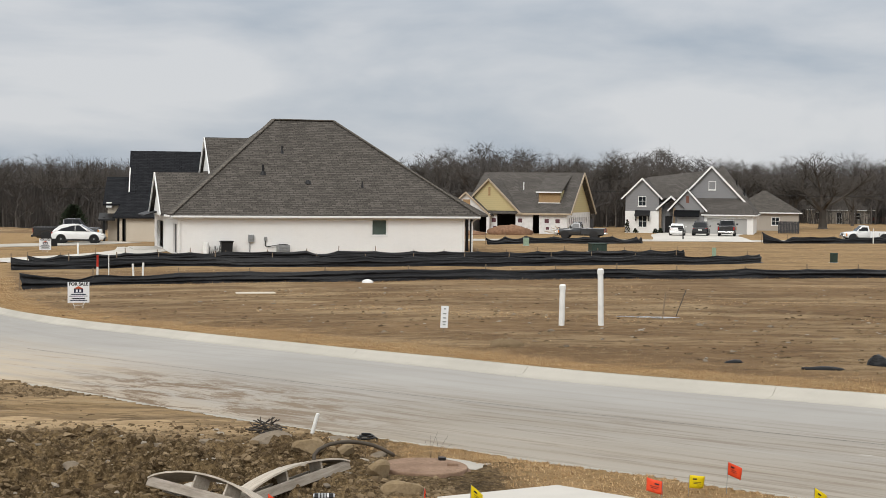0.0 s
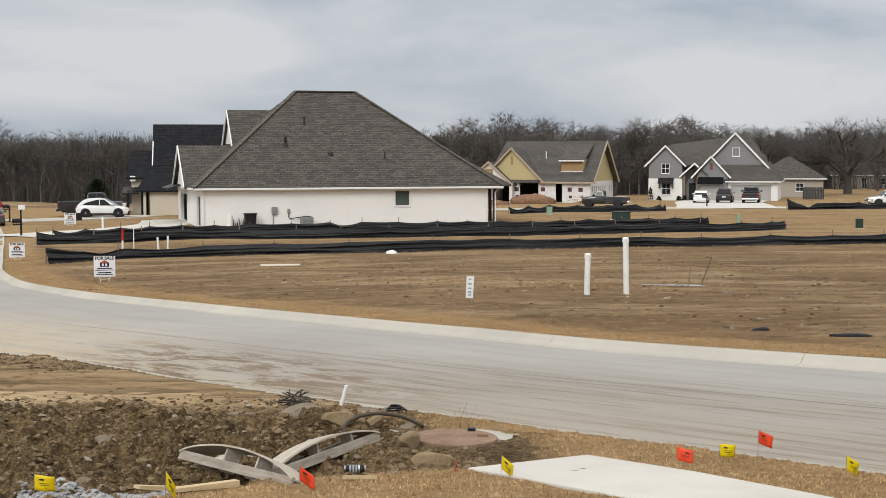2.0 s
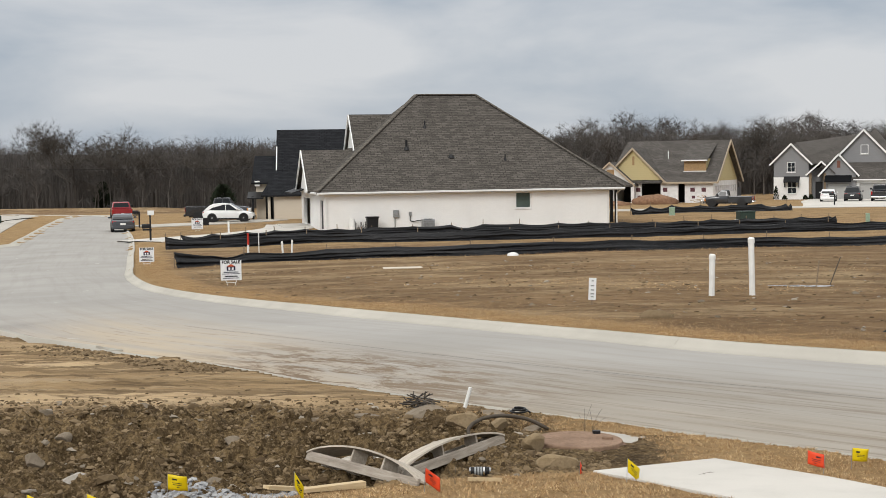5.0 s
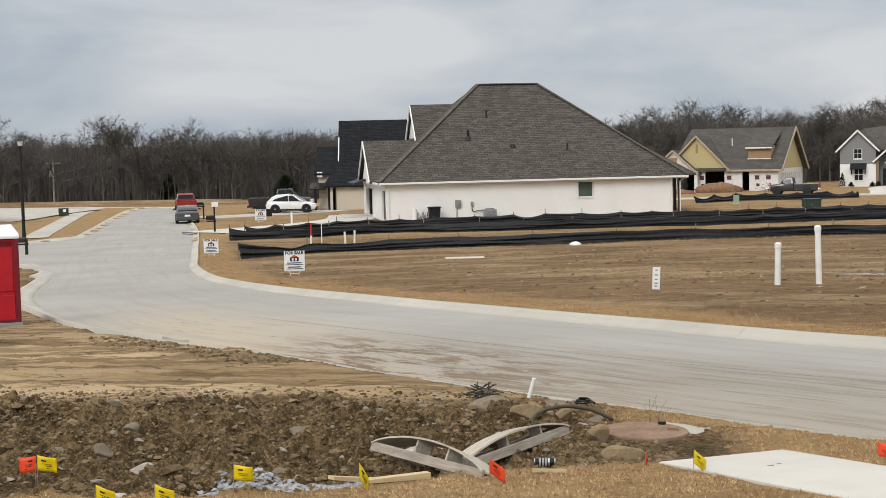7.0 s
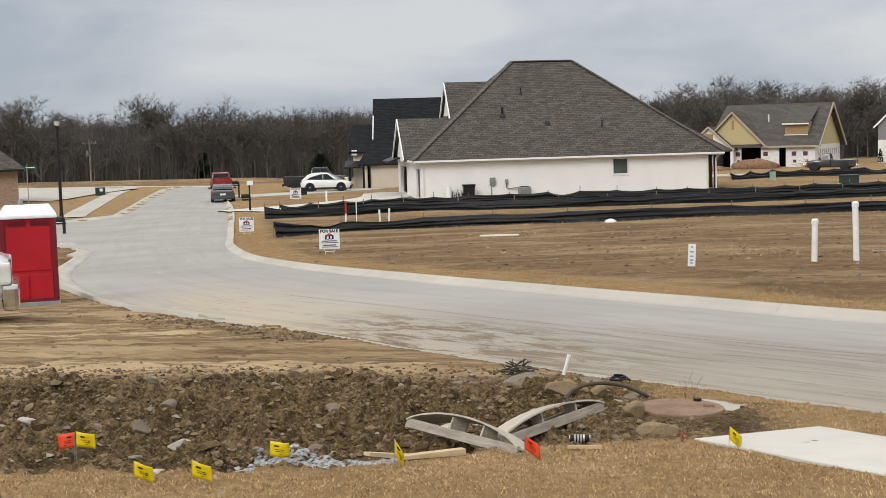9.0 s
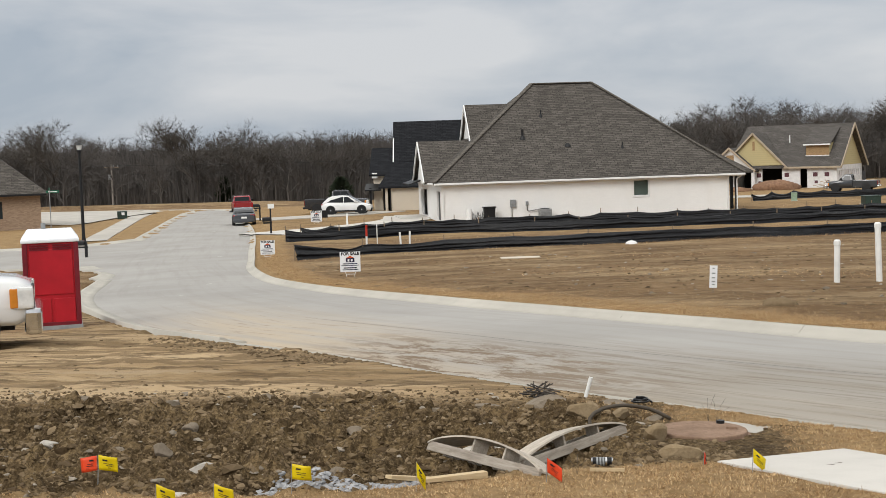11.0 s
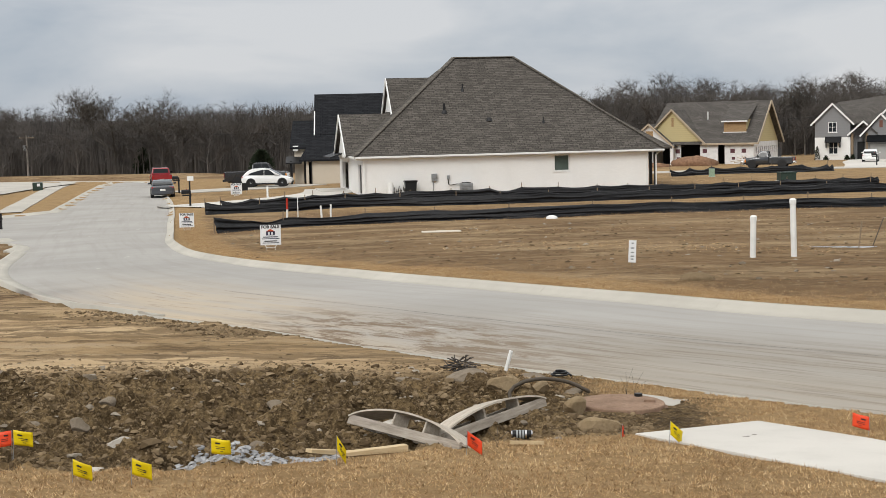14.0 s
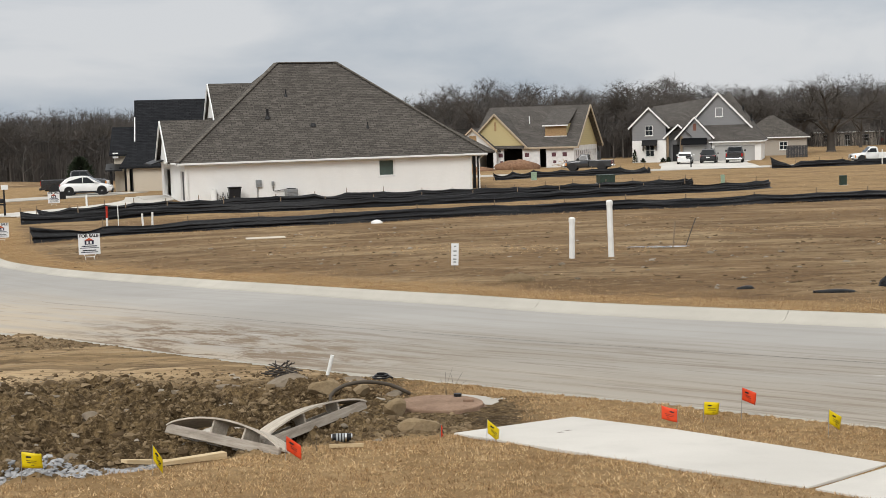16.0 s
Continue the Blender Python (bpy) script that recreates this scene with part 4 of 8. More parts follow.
plants = bmesh.new()
rnd = random.Random(5)
for i in range(26):
    x, y = rnd.uniform(-0.5, 0.5), rnd.uniform(-0.2, 0.2)
    tube(plants, (x, y, 0), (x + rnd.uniform(-0.15, 0.15), y + rnd.uniform(-0.1, 0.1), rnd.uniform(0.3, 0.75)), 0.03, 0.01, n=5)
solo("garden_tools", plants, M_BLACK, local_m(H, 2.2, -0.7, gz(-16.5, 98.1)), "bundle of dark sticks and tools leaning by the wall", "clutter")

# the dark-roofed house behind it
dark_house = thing("house", pose(-31, 124, -0.15, 0, 0, 10), "cream brick house with a black shingle gable roof", "house", "houses of the street")
D = dark_house
box_walls(D, 1.5, 17, 0, 11, -0.2, 2.45, M_CREAM, [(1.75, 2.05, 0.0, 2.1)])
box_walls(D, 0.35, 2.6, 1.6, 9, -0.2, 3.6, M_CREAM, [(1.2, 2.0, 0.0, 2.3)], name="wing_wall")
part("door", boxed(1.6, 1.72, 1.15, 0.78, 0.05, 2.28), M_BLACK, D, "black front door")
part("downspout", boxed(2.0, -0.05, 1.1, 0.1, 0.08, 2.4), M_BLACK, D)
part("porch_post", boxed(0.1, 0.6, 1.0, 0.22, 0.22, 2.4), M_BLACK, D)
bm = bmesh.new()
poly_slab(bm, [(-0.4, 0.2, 2.05), (1.1, 0.2, 2.05), (1.1, 1.7, 2.6), (-0.4, 1.7, 2.6)], 0.12)
part("awning", bm, M_BLACK, D, "black metal awning")
roof("roof_slope", [[(0.9, -0.45, 2.3), (18, -0.45, 2.3), (18, 2.2, 4.6), (2.2, 2.2, 4.6)], [(2.2, 2.15, 4.6), (18, 2.15, 4.6), (18, 5.6, 8.45), (2.2, 5.6, 8.45)],
              [(18, 11.5, 2.3), (2.2, 11.5, 2.3), (2.2, 5.6, 8.45), (18, 5.6, 8.45)]], M_SHINGLE_DARK, D)
wall("gable_wall", prism(bmesh.new(), [(0.8, 2.3), (10.4, 2.3), (5.6, 8.1)], "x", 2.6, 2.8), M_CREAM, D)
va, vb = Vector((2.25, 2.2, 4.5)), Vector((2.25, 4.2, 6.75))
bm = boxed(0, 0, 0, 0.1, (vb - va).length, 0.24)
bm.transform(Matrix.Translation((va + vb) / 2) @ (vb - va).to_track_quat("Y", "Z").to_matrix().to_4x4())
part("barge_board", bm, M_TRIM, D)
roof("roof_slope", [[(-0.05, 1.1, 3.45), (3.2, 1.1, 3.45), (3.2, 4.6, 5.95), (0.1, 4.6, 5.95)], [(3.2, 9.4, 3.45), (-0.05, 9.4, 3.45), (0.1, 4.6, 5.95), (3.2, 4.6, 5.95)]], M_SHINGLE_DARK, D)
part("cornice", boxed(0.5, 1.35, 3.35, 0.5, 0.4, 0.5, 0.03), M_TRIM, D)
part("utility_box", boxed(7.3, -0.12, 0.6, 0.5, 0.22, 0.9, 0.03), M_GREYBOX, D)
part("tank", tubed((6.4, -0.35, -0.1), (6.4, -0.35, 1.1), 0.3, n=16), M_TRIM, D)

# the half-built house, wrapped in white sheeting
M_WRAP = plain("house_wrap", (0.74, 0.73, 0.72), 0.6, vary=0.08, scale=2)
M_YELLOW = siding_mat("yellow_sheathing", (0.50, 0.42, 0.225), True, 0.25)
M_OSB = plain("osb_board", (0.38, 0.25, 0.13), 0.85, vary=0.2, scale=14)
M_PRINT = plain("print_dark_red", (0.12, 0.05, 0.06), 0.7)
M_FASCIA = wood_mat("fascia_wood", (0.34, 0.27, 0.19), (0.50, 0.42, 0.32))
new_house = thing("house", pose(4.5, 172, -0.55, 0, 0, -23), "half-built house in white wrap with yellow sheathed gables", "house")
N = new_house


def build_new_house():
    zE = 2.75
    holes = [(-1.3, 1.3, 0.1, 2.5), (2.4, 4.9, 0.1, 2.5), (7.15, 8.0, 0.1, 2.4)]
    front = wall_with_holes(bmesh.new(), 13.3, zE + 0.4, [(h[0] + 1.7, h[1] + 1.7, h[2] + 0.4, h[3] + 0.4) for h in holes], 0.2)
    bmesh.ops.translate(front, vec=(-1.7, 0, -0.4), verts=front.verts)
    wall("wall", front, M_WRAP, N)
    wall("wall", boxed(4.95, 9.6, zE / 2 - 0.2, 13.3, 0.2, zE + 0.4), M_WRAP, N)
    wall("wall", boxed(-1.6, 4.8, zE / 2 - 0.2, 0.2, 9.4, zE + 0.4), M_WRAP, N)
    slots = [(0.7 + i * 0.8, 1.05 + i * 0.8, 1.35, 2.15) for i in range(11)]
    side = wall_with_holes(bmesh.new(), 9.4, zE + 0.4, [(a, b, c + 0.4, d + 0.4) for a, b, c, d in slots], 0.2)
    side.transform(Matrix.Translation((11.6, 0.2, -0.4)) @ Matrix.Rotation(radians(90), 4, "Z"))
    wall("wall", side, M_WRAP, N)
    for a, b, c, d in slots:
        part("stud_gap", boxed(11.45, 0.2 + (a + b) / 2, (c + d) / 2, 0.04, b - a + 0.1, d - c + 0.1), M_PRINT, N)
    # near-black panel added as the shade seen through the front openings
    part("inside_shade_panel", boxed(3.5, 3.5, 1.2, 9.5, 0.1, 2.6), M_OPENING_SHADE, N)
    part("floor_slab", boxed(5, 4.8, -0.2, 13.0, 9.2, 0.2), M_SLAB, N)
    for x in (2.0, 5.5, 9.0, 10.4):
        part("printed_mark", boxed(x, -0.012, 1.7, 0.55, 0.02, 0.5), M_PRINT, N)
        part("printed_mark", boxed(x + 0.1, -0.012, 0.8, 0.4, 0.02, 0.35), M_PRINT, N)
    roof("roof_slope", [[(-2.2, -0.5, zE - 0.1), (12.3, -0.5, zE - 0.1), (12.3, 4.9, 7.75), (-1.2, 4.9, 7.75)], [(12.3, 10.1, zE - 0.1), (-2.2, 10.1, zE - 0.1), (-1.2, 4.9, 7.75), (12.3, 4.9, 7.75)]], M_SHINGLE_GREY, N)
    wall("gable_wall", prism(bmesh.new(), [(0.1, zE), (9.7, zE), (4.9, 7.45)], "x", 11.45, 11.62), M_YELLOW, N)
    for a, b in (((12.3, -0.5, zE - 0.2), (12.3, 4.9, 7.65)), ((12.3, 4.9, 7.65), (12.3, 10.1, zE - 0.2))):
        va, vb = Vector(a), Vector(b)
        bm = boxed(0, 0, 0, 0.1, (vb - va).length, 0.3)
        bm.transform(Matrix.Translation((va + vb) / 2) @ (vb - va).to_track_quat("Y", "Z").to_matrix().to_4x4())
        part("barge_board", bm, M_FASCIA, N)
    # front gables
    for cx, half, z0, za, y, mat, nm in ((1.5, 3.9, 2.9, 6.7, -0.35, M_YELLOW, "yellow"), (-1.3, 2.9, 2.6, 5.0, -1.0, M_WRAP, "wrap")):
        wall("gable_wall", prism(bmesh.new(), [(cx - half, z0), (cx + half, z0), (cx, za)], "y", y, y + 0.15), mat, N)
        back = 4.2 if nm == "yellow" else 2.4
        roof("roof_slope", [[(cx - half - 0.4, y - 0.35, z0 - 0.3), (cx, y - 0.35, za + 0.15), (cx, back, za + 0.15), (cx - half - 0.4, back, z0 - 0.3)],
                      [(cx + half + 0.4, y - 0.35, z0 - 0.3), (cx, y - 0.35, za + 0.15), (cx, back, za + 0.15), (cx + half + 0.4, back, z0 - 0.3)]], M_SHINGLE_GREY, N, 0.14)
        rakes(N, (cx - half - 0.4, z0 - 0.35), (cx, za + 0.1), (cx + half + 0.4, z0 - 0.35), y - 0.36, M_FASCIA)
    part("gable_vent", boxed(1.5, -0.37, 5.3, 0.28, 0.04, 1.1), M_OSB, N)
    part("gable_board", boxed(-1.3, -1.02, 3.7, 0.95, 0.05, 1.1), M_OSB, N)
    for x in (-3.9, 1.6):
        part("porch_post", boxed(x, -0.85, 1.1, 0.4, 0.35, 2.9), M_WRAP, N)
    part("lintel", boxed(-1.2, -0.85, 2.45, 5.4, 0.3, 0.3), M_WRAP, N)
    # dormer
    wall("dormer_wall", boxed(9.0, 1.75, 4.62, 2.8, 1.7, 1.5), M_OSB, N)
    part("dormer_side", boxed(10.42, 1.9, 4.9, 0.06, 2.0, 1.2), M_YELLOW, N)
    roof("roof_slope", [[(7.4, 0.5, 5.35), (10.7, 0.5, 5.35), (10.7, 4.4, 7.3), (7.4, 4.4, 7.3)]], M_SHINGLE_GREY, N, 0.12)
    part("dormer_sill", boxed(9.0, 0.86, 3.92, 2.9, 0.1, 0.12), M_TRIM, N)
    part("dormer_fascia", boxed(9.05, 0.48, 5.25, 3.3, 0.08, 0.16), M_TRIM, N)
    part("eave_fascia", boxed(8.8, -0.5, zE - 0.18, 7.0, 0.08, 0.22), M_FASCIA, N)
    part("vent_pipe", tubed((5.0, 2.6, 5.2), (5.0, 2.6, 6.5), 0.07), M_TRIM, N, "white vent pipe")


build_new_house()

# the grey two-storey house with garages
M_GREYSIDE = siding_mat("grey_lap_siding", (0.235, 0.235, 0.24), True, 0.2)
M_GARAGE = siding_mat("garage_door_paint", (0.52, 0.51, 0.49), True, 0.5)
grey_house = thing("house", pose(23.5, 180, -0.55, 0, 0, -15), "grey sided house with white brick base and garages", "house")
G4 = grey_house


def build_grey_house():
    # left bay
    box_walls(G4, 0.5, 4.9, 0, 9, -0.2, 2.9, M_WHITE_BRICK, [(2.2, 3.4, 0.75, 2.4)])
    box_walls(G4, 0.52, 4.88, 0.02, 9, 2.9, 4.9, M_GREYSIDE, [(2.15, 3.25, 3.55, 4.88)])
    wall("gable_wall", prism(bmesh.new(), [(0.52, 4.9), (4.88, 4.9), (2.7, 7.0)], "y", 0.02, 0.2), M_GREYSIDE, G4)
    roof("roof_slope", [[(0.05, -0.35, 4.55), (2.7, -0.35, 7.2), (2.7, 9.5, 7.2), (0.05, 9.5, 4.55)], [(5.35, -0.35, 4.55), (2.7, -0.35, 7.2), (2.7, 9.5, 7.2), (5.35, 9.5, 4.55)]], M_SHINGLE_GREY, G4, 0.14)
    rakes(G4, (0.05, 4.5), (2.7, 7.15), (5.35, 4.5), -0.37, w=0.2)
    window_unit(G4, 2.7, 4.2, 1.05, 1.3, 0.03)
    window_unit(G4, 2.8, 1.57, 1.15, 1.6, 0.0)
    bm = bmesh.new()
    poly_slab(bm, [(1.8, -0.8, 2.35), (3.8, -0.8, 2.35), (3.8, 0.0, 3.0), (1.8, 0.0, 3.0)], 0.12)
    part("awning", bm, M_BLACK, G4, "black window awning")
    for x in (1.95, 3.65):
        part("bracket", boxed(x, -0.35, 1.95, 0.1, 0.6, 0.7), M_BLACK, G4)
    # entry
    box_walls(G4, 4.9, 7.2, 1.4, 6, -0.2, 4.0, M_GREYSIDE, [(5.6, 6.5, 0.0, 2.3)])
    part("door", boxed(6.05, 1.55, 1.1, 0.9, 0.06, 2.3), M_BLACK, G4, "black front door")
    for x in (5.1, 6.9):
        part("porch_post", boxed(x, 0.1, 1.6, 0.3, 0.3, 3.6), M_STAKE, G4, "brown timber porch post")
    roof("roof_slope", [[(4.6, -0.4, 3.2), (6.5, -0.4, 4.9), (6.5, 4, 4.9), (4.6, 4, 3.2)], [(8.2, -0.4, 3.4), (6.5, -0.4, 4.9), (6.5, 4, 4.9), (8.2, 4, 3.4)]], M_SHINGLE_GREY, G4, 0.14)
    rakes(G4, (4.6, 3.15), (6.5, 4.85), (7.0, 4.4), -0.42, w=0.2)
    # middle gable and single garage
    box_walls(G4, 6.95, 10.7, 0, 8, -0.2, 3.3, M_GREYSIDE, [(7.2, 9.9, -0.1, 2.0)])
    part("garage_door", boxed(8.55, 0.12, 0.95, 2.66, 0.08, 2.08), M_GARAGE, G4, "pale panelled garage door")
    wall("gable_wall", prism(bmesh.new(), [(6.7, 3.3), (10.6, 3.3), (8.6, 5.55)], "y", 0.0, 0.18), M_GREYSIDE, G4)
    roof("roof_slope", [[(6.1, -0.4, 3.05), (8.6, -0.4, 5.8), (8.6, 6, 5.8), (6.1, 6, 3.05)], [(11.1, -0.4, 3.05), (8.6, -0.4, 5.8), (8.6, 6, 5.8), (11.1, 6, 3.05)]], M_SHINGLE_GREY, G4, 0.14)
    rakes(G4, (6.1, 3.0), (8.6, 5.75), (11.1, 3.0), -0.42, w=0.2)
    part("gable_vent", boxed(8.6, -0.03, 4.5, 0.4, 0.06, 0.9), M_RED_BRICK, G4, "red-brown gable vent")
    bm = bmesh.new()
    poly_slab(bm, [(6.9, -0.9, 2.35), (10.2, -0.9, 2.35), (10.2, 0.0, 3.1), (6.9, 0.0, 3.1)], 0.12)
    part("awning", bm, M_SHINGLE_DARK, G4, "dark garage awning")
    # big gable and double garage
    box_walls(G4, 10.75, 17.0, 0.3, 12, -0.2, 2.7, M_WHITE_BRICK, [(11.1, 16.2, -0.1, 2.05)])
    part("garage_door", boxed(13.65, 0.45, 0.97, 5.06, 0.08, 2.1), M_GARAGE, G4, "pale panelled double garage door")
    wall("gable_wall", prism(bmesh.new(), [(7.6, 4.5), (15.6, 4.5), (11.5, 8.6)], "y", 1.9, 2.1), M_GREYSIDE, G4)
    roof("roof_slope", [[(7.2, 1.5, 4.3), (11.5, 1.5, 8.85), (11.5, 9, 8.85), (7.2, 9, 4.3)], [(15.9, 1.5, 4.2), (11.5, 1.5, 8.85), (11.5, 9, 8.85), (15.9, 9, 4.2)]], M_SHINGLE_GREY, G4, 0.14)
    rakes(G4, (7.2, 4.25), (11.5, 8.8), (15.9, 4.15), 1.48, w=0.22)
    window_unit(G4, 11.6, 6.35, 0.95, 1.15, 1.9)
    roof("roof_slope", [[(8.4, -0.25, 2.6), (17.4, -0.25, 2.6), (12.6, 6.5, 9.15)], [(17.4, -0.25, 2.6), (17.4, 13, 2.6), (12.6, 6.5, 9.15)], [(17.4, 13, 2.6), (6, 13, 2.6), (12.6, 6.5, 9.15)],
                        [(2.0, 2.6, 4.7), (12.6, 2.6, 4.7), (12.6, 6.6, 8.6), (2.6, 6.6, 7.4)]], M_SHINGLE_GREY, G4, 0.14)
    part("gutter", boxed(13.9, -0.3, 2.5, 7.0, 0.12, 0.14), M_TRIM, G4)
    part("gutter", boxed(17.42, 6, 2.5, 0.12, 12.5, 0.14), M_TRIM, G4)
    for x, y, z in ((14.6, 4.0, 6.3), (15.6, 4.4, 5.2)):
        vent_pipe(G4, x, y, z, 0.8, 0.12)


build_grey_house()

# brick house by the side street
brick_house = thing("house", pose(-55.6, 103, -0.1, 0, 0, 28), "tan brick house with a brown shingle roof", "house")
B = brick_house
box_walls(B, -14, 2.0, 0, 12, -0.3, 3.2, M_TAN_BRICK, [(-1.6, -1.0, 1.0, 2.4)], front_mat=M_TAN_BRICK)
roof("roof_slope", [[(-14.5, -0.6, 3.0), (2.6, -0.6, 3.0), (-4.4, 6, 8.6), (-8, 6, 8.6)], [(2.6, -0.6, 3.0), (2.6, 12.6, 3.0), (-4.4, 6, 8.6)], [(2.6, 12.6, 3.0), (-14.5, 12.6, 3.0), (-8, 6, 8.6), (-4.4, 6, 8.6)]], M_SHINGLE, B)
part("gutter", boxed(-6, -0.65, 2.9, 17, 0.12, 0.16), M_BLACK, B)
part("column", boxed(-2.6, -0.5, 1.4, 0.5, 0.5, 3.2), M_TAN_BRICK, B)
part("window_slot", boxed(-1.3, 0.1, 1.7, 0.58, 0.05, 1.38), M_GLASS, B)
vent_pipe(B, -1.2, 2.6, 5.6, 0.5, 0.08)

# low houses beyond the grey one
M_GREIGE = brick_paint_mat("greige_brick", (0.40, 0.36, 0.31))
for hx, hy, rz, w, d, wallm, lab, rm in ((42.2, 200, -12, 9.6, 9, M_GREIGE, "cream brick house with a brown roof", M_SHINGLE), (70, 262, -8, 12, 9, M_GREIGE, "pale low house with a brown roof", M_SHINGLE),
                                         (100, 300, -6, 26, 12, M_RED_BRICK, "red brick ranch house with a brown roof", M_SHINGLE)):
    h = thing("house", pose(hx, hy, gz(hx, hy) - 0.1, 0, 0, rz), lab, "house", "low houses beyond")
    far = hy > 250
    wins = [(w * 0.12, w * 0.24, 0.9, 2.2), (w * 0.45, w * 0.53, 0.2, 2.3), (w * 0.68, w * 0.82, 0.9, 2.2)] if far else [(w * 0.6, w * 0.72, 0.9, 2.1)]
    box_walls(h, 0, w, 0, d, -0.2, 2.9, wallm, wins)
    zt = 5.2 if far else 5.9
    roof("roof_slope", [[(-0.5, -0.5, 2.8), (w + 0.5, -0.5, 2.8), (w - 4.5, d / 2, zt), (4.5, d / 2, zt)], [(w + 0.5, -0.5, 2.8), (w + 0.5, d + 0.5, 2.8), (w - 4.5, d / 2, zt)],
                  [(w + 0.5, d + 0.5, 2.8), (-0.5, d + 0.5, 2.8), (4.5, d / 2, zt), (w - 4.5, d / 2, zt)], [(-0.5, d + 0.5, 2.8), (-0.5, -0.5, 2.8), (4.5, d / 2, zt)]], rm, h)
    part("gutter", boxed(w / 2, -0.52, 2.7, w + 1, 0.1, 0.16), M_TRIM, h)
    for a, b, c, e in wins:
        window_unit(h, (a + b) / 2, (c + e) / 2, b - a, e - c, 0.02)

# ---- trees and woods ----
M_BARK = island_mat("bark_twigs", (0.062, 0.054, 0.047), (0.13, 0.114, 0.098))
# woods and far slope: distance haze is greyed into these colours
M_WOODS = island_mat("hazed_woods_twigs", (0.072, 0.065, 0.060), (0.165, 0.148, 0.134))
M_HILL = plain("hazed_wooded_slope", (0.090, 0.082, 0.077), 0.95, vary=0.25, scale=0.15)
M_CEDAR = island_mat("cedar_leaf", (0.012, 0.018, 0.010), (0.03, 0.04, 0.02))


class Soup:
    """Vertices and faces gathered for one joined mesh."""

    def __init__(self):
        self.v, self.f = [], []

    def limb(self, a, b, r0, r1, sides=3):
        d = (b - a)
        if d.length < 1e-6:
            return
        d = d.normalized()
        u = d.orthogonal().normalized()
        w = d.cross(u)
        n = len(self.v)
        for p, r in ((a, r0), (b, r1)):
            for k in range(sides):
                t = 2 * math.pi * k / sides
                self.v.append(p + (u * math.cos(t) + w * math.sin(t)) * r)
        for k in range(sides):
            j = (k + 1) % sides
            self.f.append((n + k, n + j, n + sides + j, n + sides + k))

    def sliver(self, a, b, r):
        d = (b - a).normalized()
        u = d.orthogonal().normalized()
        n = len(self.v)
        self.v += [a + u * r, a - u * r, b]
        self.f.append((n, n + 1, n + 2))

    def mesh(self, name):
        me = bpy.data.meshes.new(name)
        me.from_pydata([tuple(p) for p in self.v], [], self.f)
        return me


def grow(soup, rnd, p, d, length, r, depth, spread, twig, up=0.12, sides=3):
    """One limb in two or three bends, then its forks; the last are fine twigs."""
    if depth == 0:
        for _ in range(twig):
            t = (d + Vector((rnd.gauss(0, 0.55), rnd.gauss(0, 0.55), rnd.gauss(0.12, 0.45)))).normalized()
            soup.sliver(p, p + t * length * rnd.uniform(0.7, 1.9), max(0.010, r * 0.5))
        return
    q, dd, n = p, d, 3 if depth > 2 else 2
    for i in range(n):
        dd = (dd + Vector((rnd.gauss(0, 0.16), rnd.gauss(0, 0.16), rnd.gauss(up * 0.5, 0.1)))).normalized()
        e = q + dd * (length / n)
        r0, r1 = r * (1 - 0.32 * i / n), r * (1 - 0.32 * (i + 1) / n)
        soup.limb(q, e, r0, r1, sides if depth > 2 else 3)
        if i < n - 1 and depth < 5:
            side = (dd + Vector((rnd.gauss(0, spread), rnd.gauss(0, spread), rnd.gauss(up, spread * 0.5)))).normalized()
            grow(soup, rnd, e, side, length * rnd.uniform(0.45, 0.7), r1 * 0.5, depth - 1, spread, twig, up, sides)
        q = e
    for _ in range(rnd.choice((2, 2, 3))):
        nd = (dd + Vector((rnd.gauss(0, spread), rnd.gauss(0, spread), rnd.gauss(up, spread * 0.55)))).normalized()
        grow(soup, rnd, q, nd, length * rnd.uniform(0.58, 0.85), r * 0.58, depth - 1, spread, twig, up, sides)


def tree_thing(x, y, height, seed, label, spread=0.62, trunk=0.34, group=""):
    rnd = random.Random(seed)
    t = thing("tree", pose(x, y, surf(x, y) - 0.1), label, "tree", group)
    tr, cr = Soup(), Soup()
    h = height * 0.26
    top = Vector((rnd.uniform(-0.2, 0.2), rnd.uniform(-0.2, 0.2), h))
    mid = Vector((top.x * 0.4, top.y * 0.5, h * 0.5))
    tr.limb(Vector((0, 0, 0)), Vector((0, 0, 0.35)), trunk * 1.5, trunk * 1.1, 9)
    tr.limb(Vector((0, 0, 0.35)), mid, trunk * 1.1, trunk, 9)
    tr.limb(mid, top, trunk, trunk * 0.85, 9)
    for i in range(5):
        a = i * 2 * math.pi / 5 + rnd.uniform(-0.4, 0.4)
        d = Vector((math.cos(a) * spread * 1.3, math.sin(a) * spread * 1.3, rnd.uniform(0.45, 1.0))).normalized()
        grow(cr, rnd, top - Vector((0, 0, rnd.uniform(0, h * 0.25))), d, height * rnd.uniform(0.26, 0.33), trunk * 0.55, 5, spread, 6, 0.1, 4)
    grow(cr, rnd, top, Vector((0.05, 0, 1)), height * 0.3, trunk * 0.6, 5, spread, 4, 0.15, 4)
    zs = max(v.z for v in cr.v)
    k = (height - 0) / zs
    for v in cr.v:
        v.z = h + (v.z - h) * (height - h) / (zs - h) if v.z > h else v.z
    for nm, s in (("trunk", tr), ("crown", cr)):
        me = s.mesh(nm)
        me.materials.append(M_BARK)
        ob = new(nm, me)
        ob.parent = t
    return t


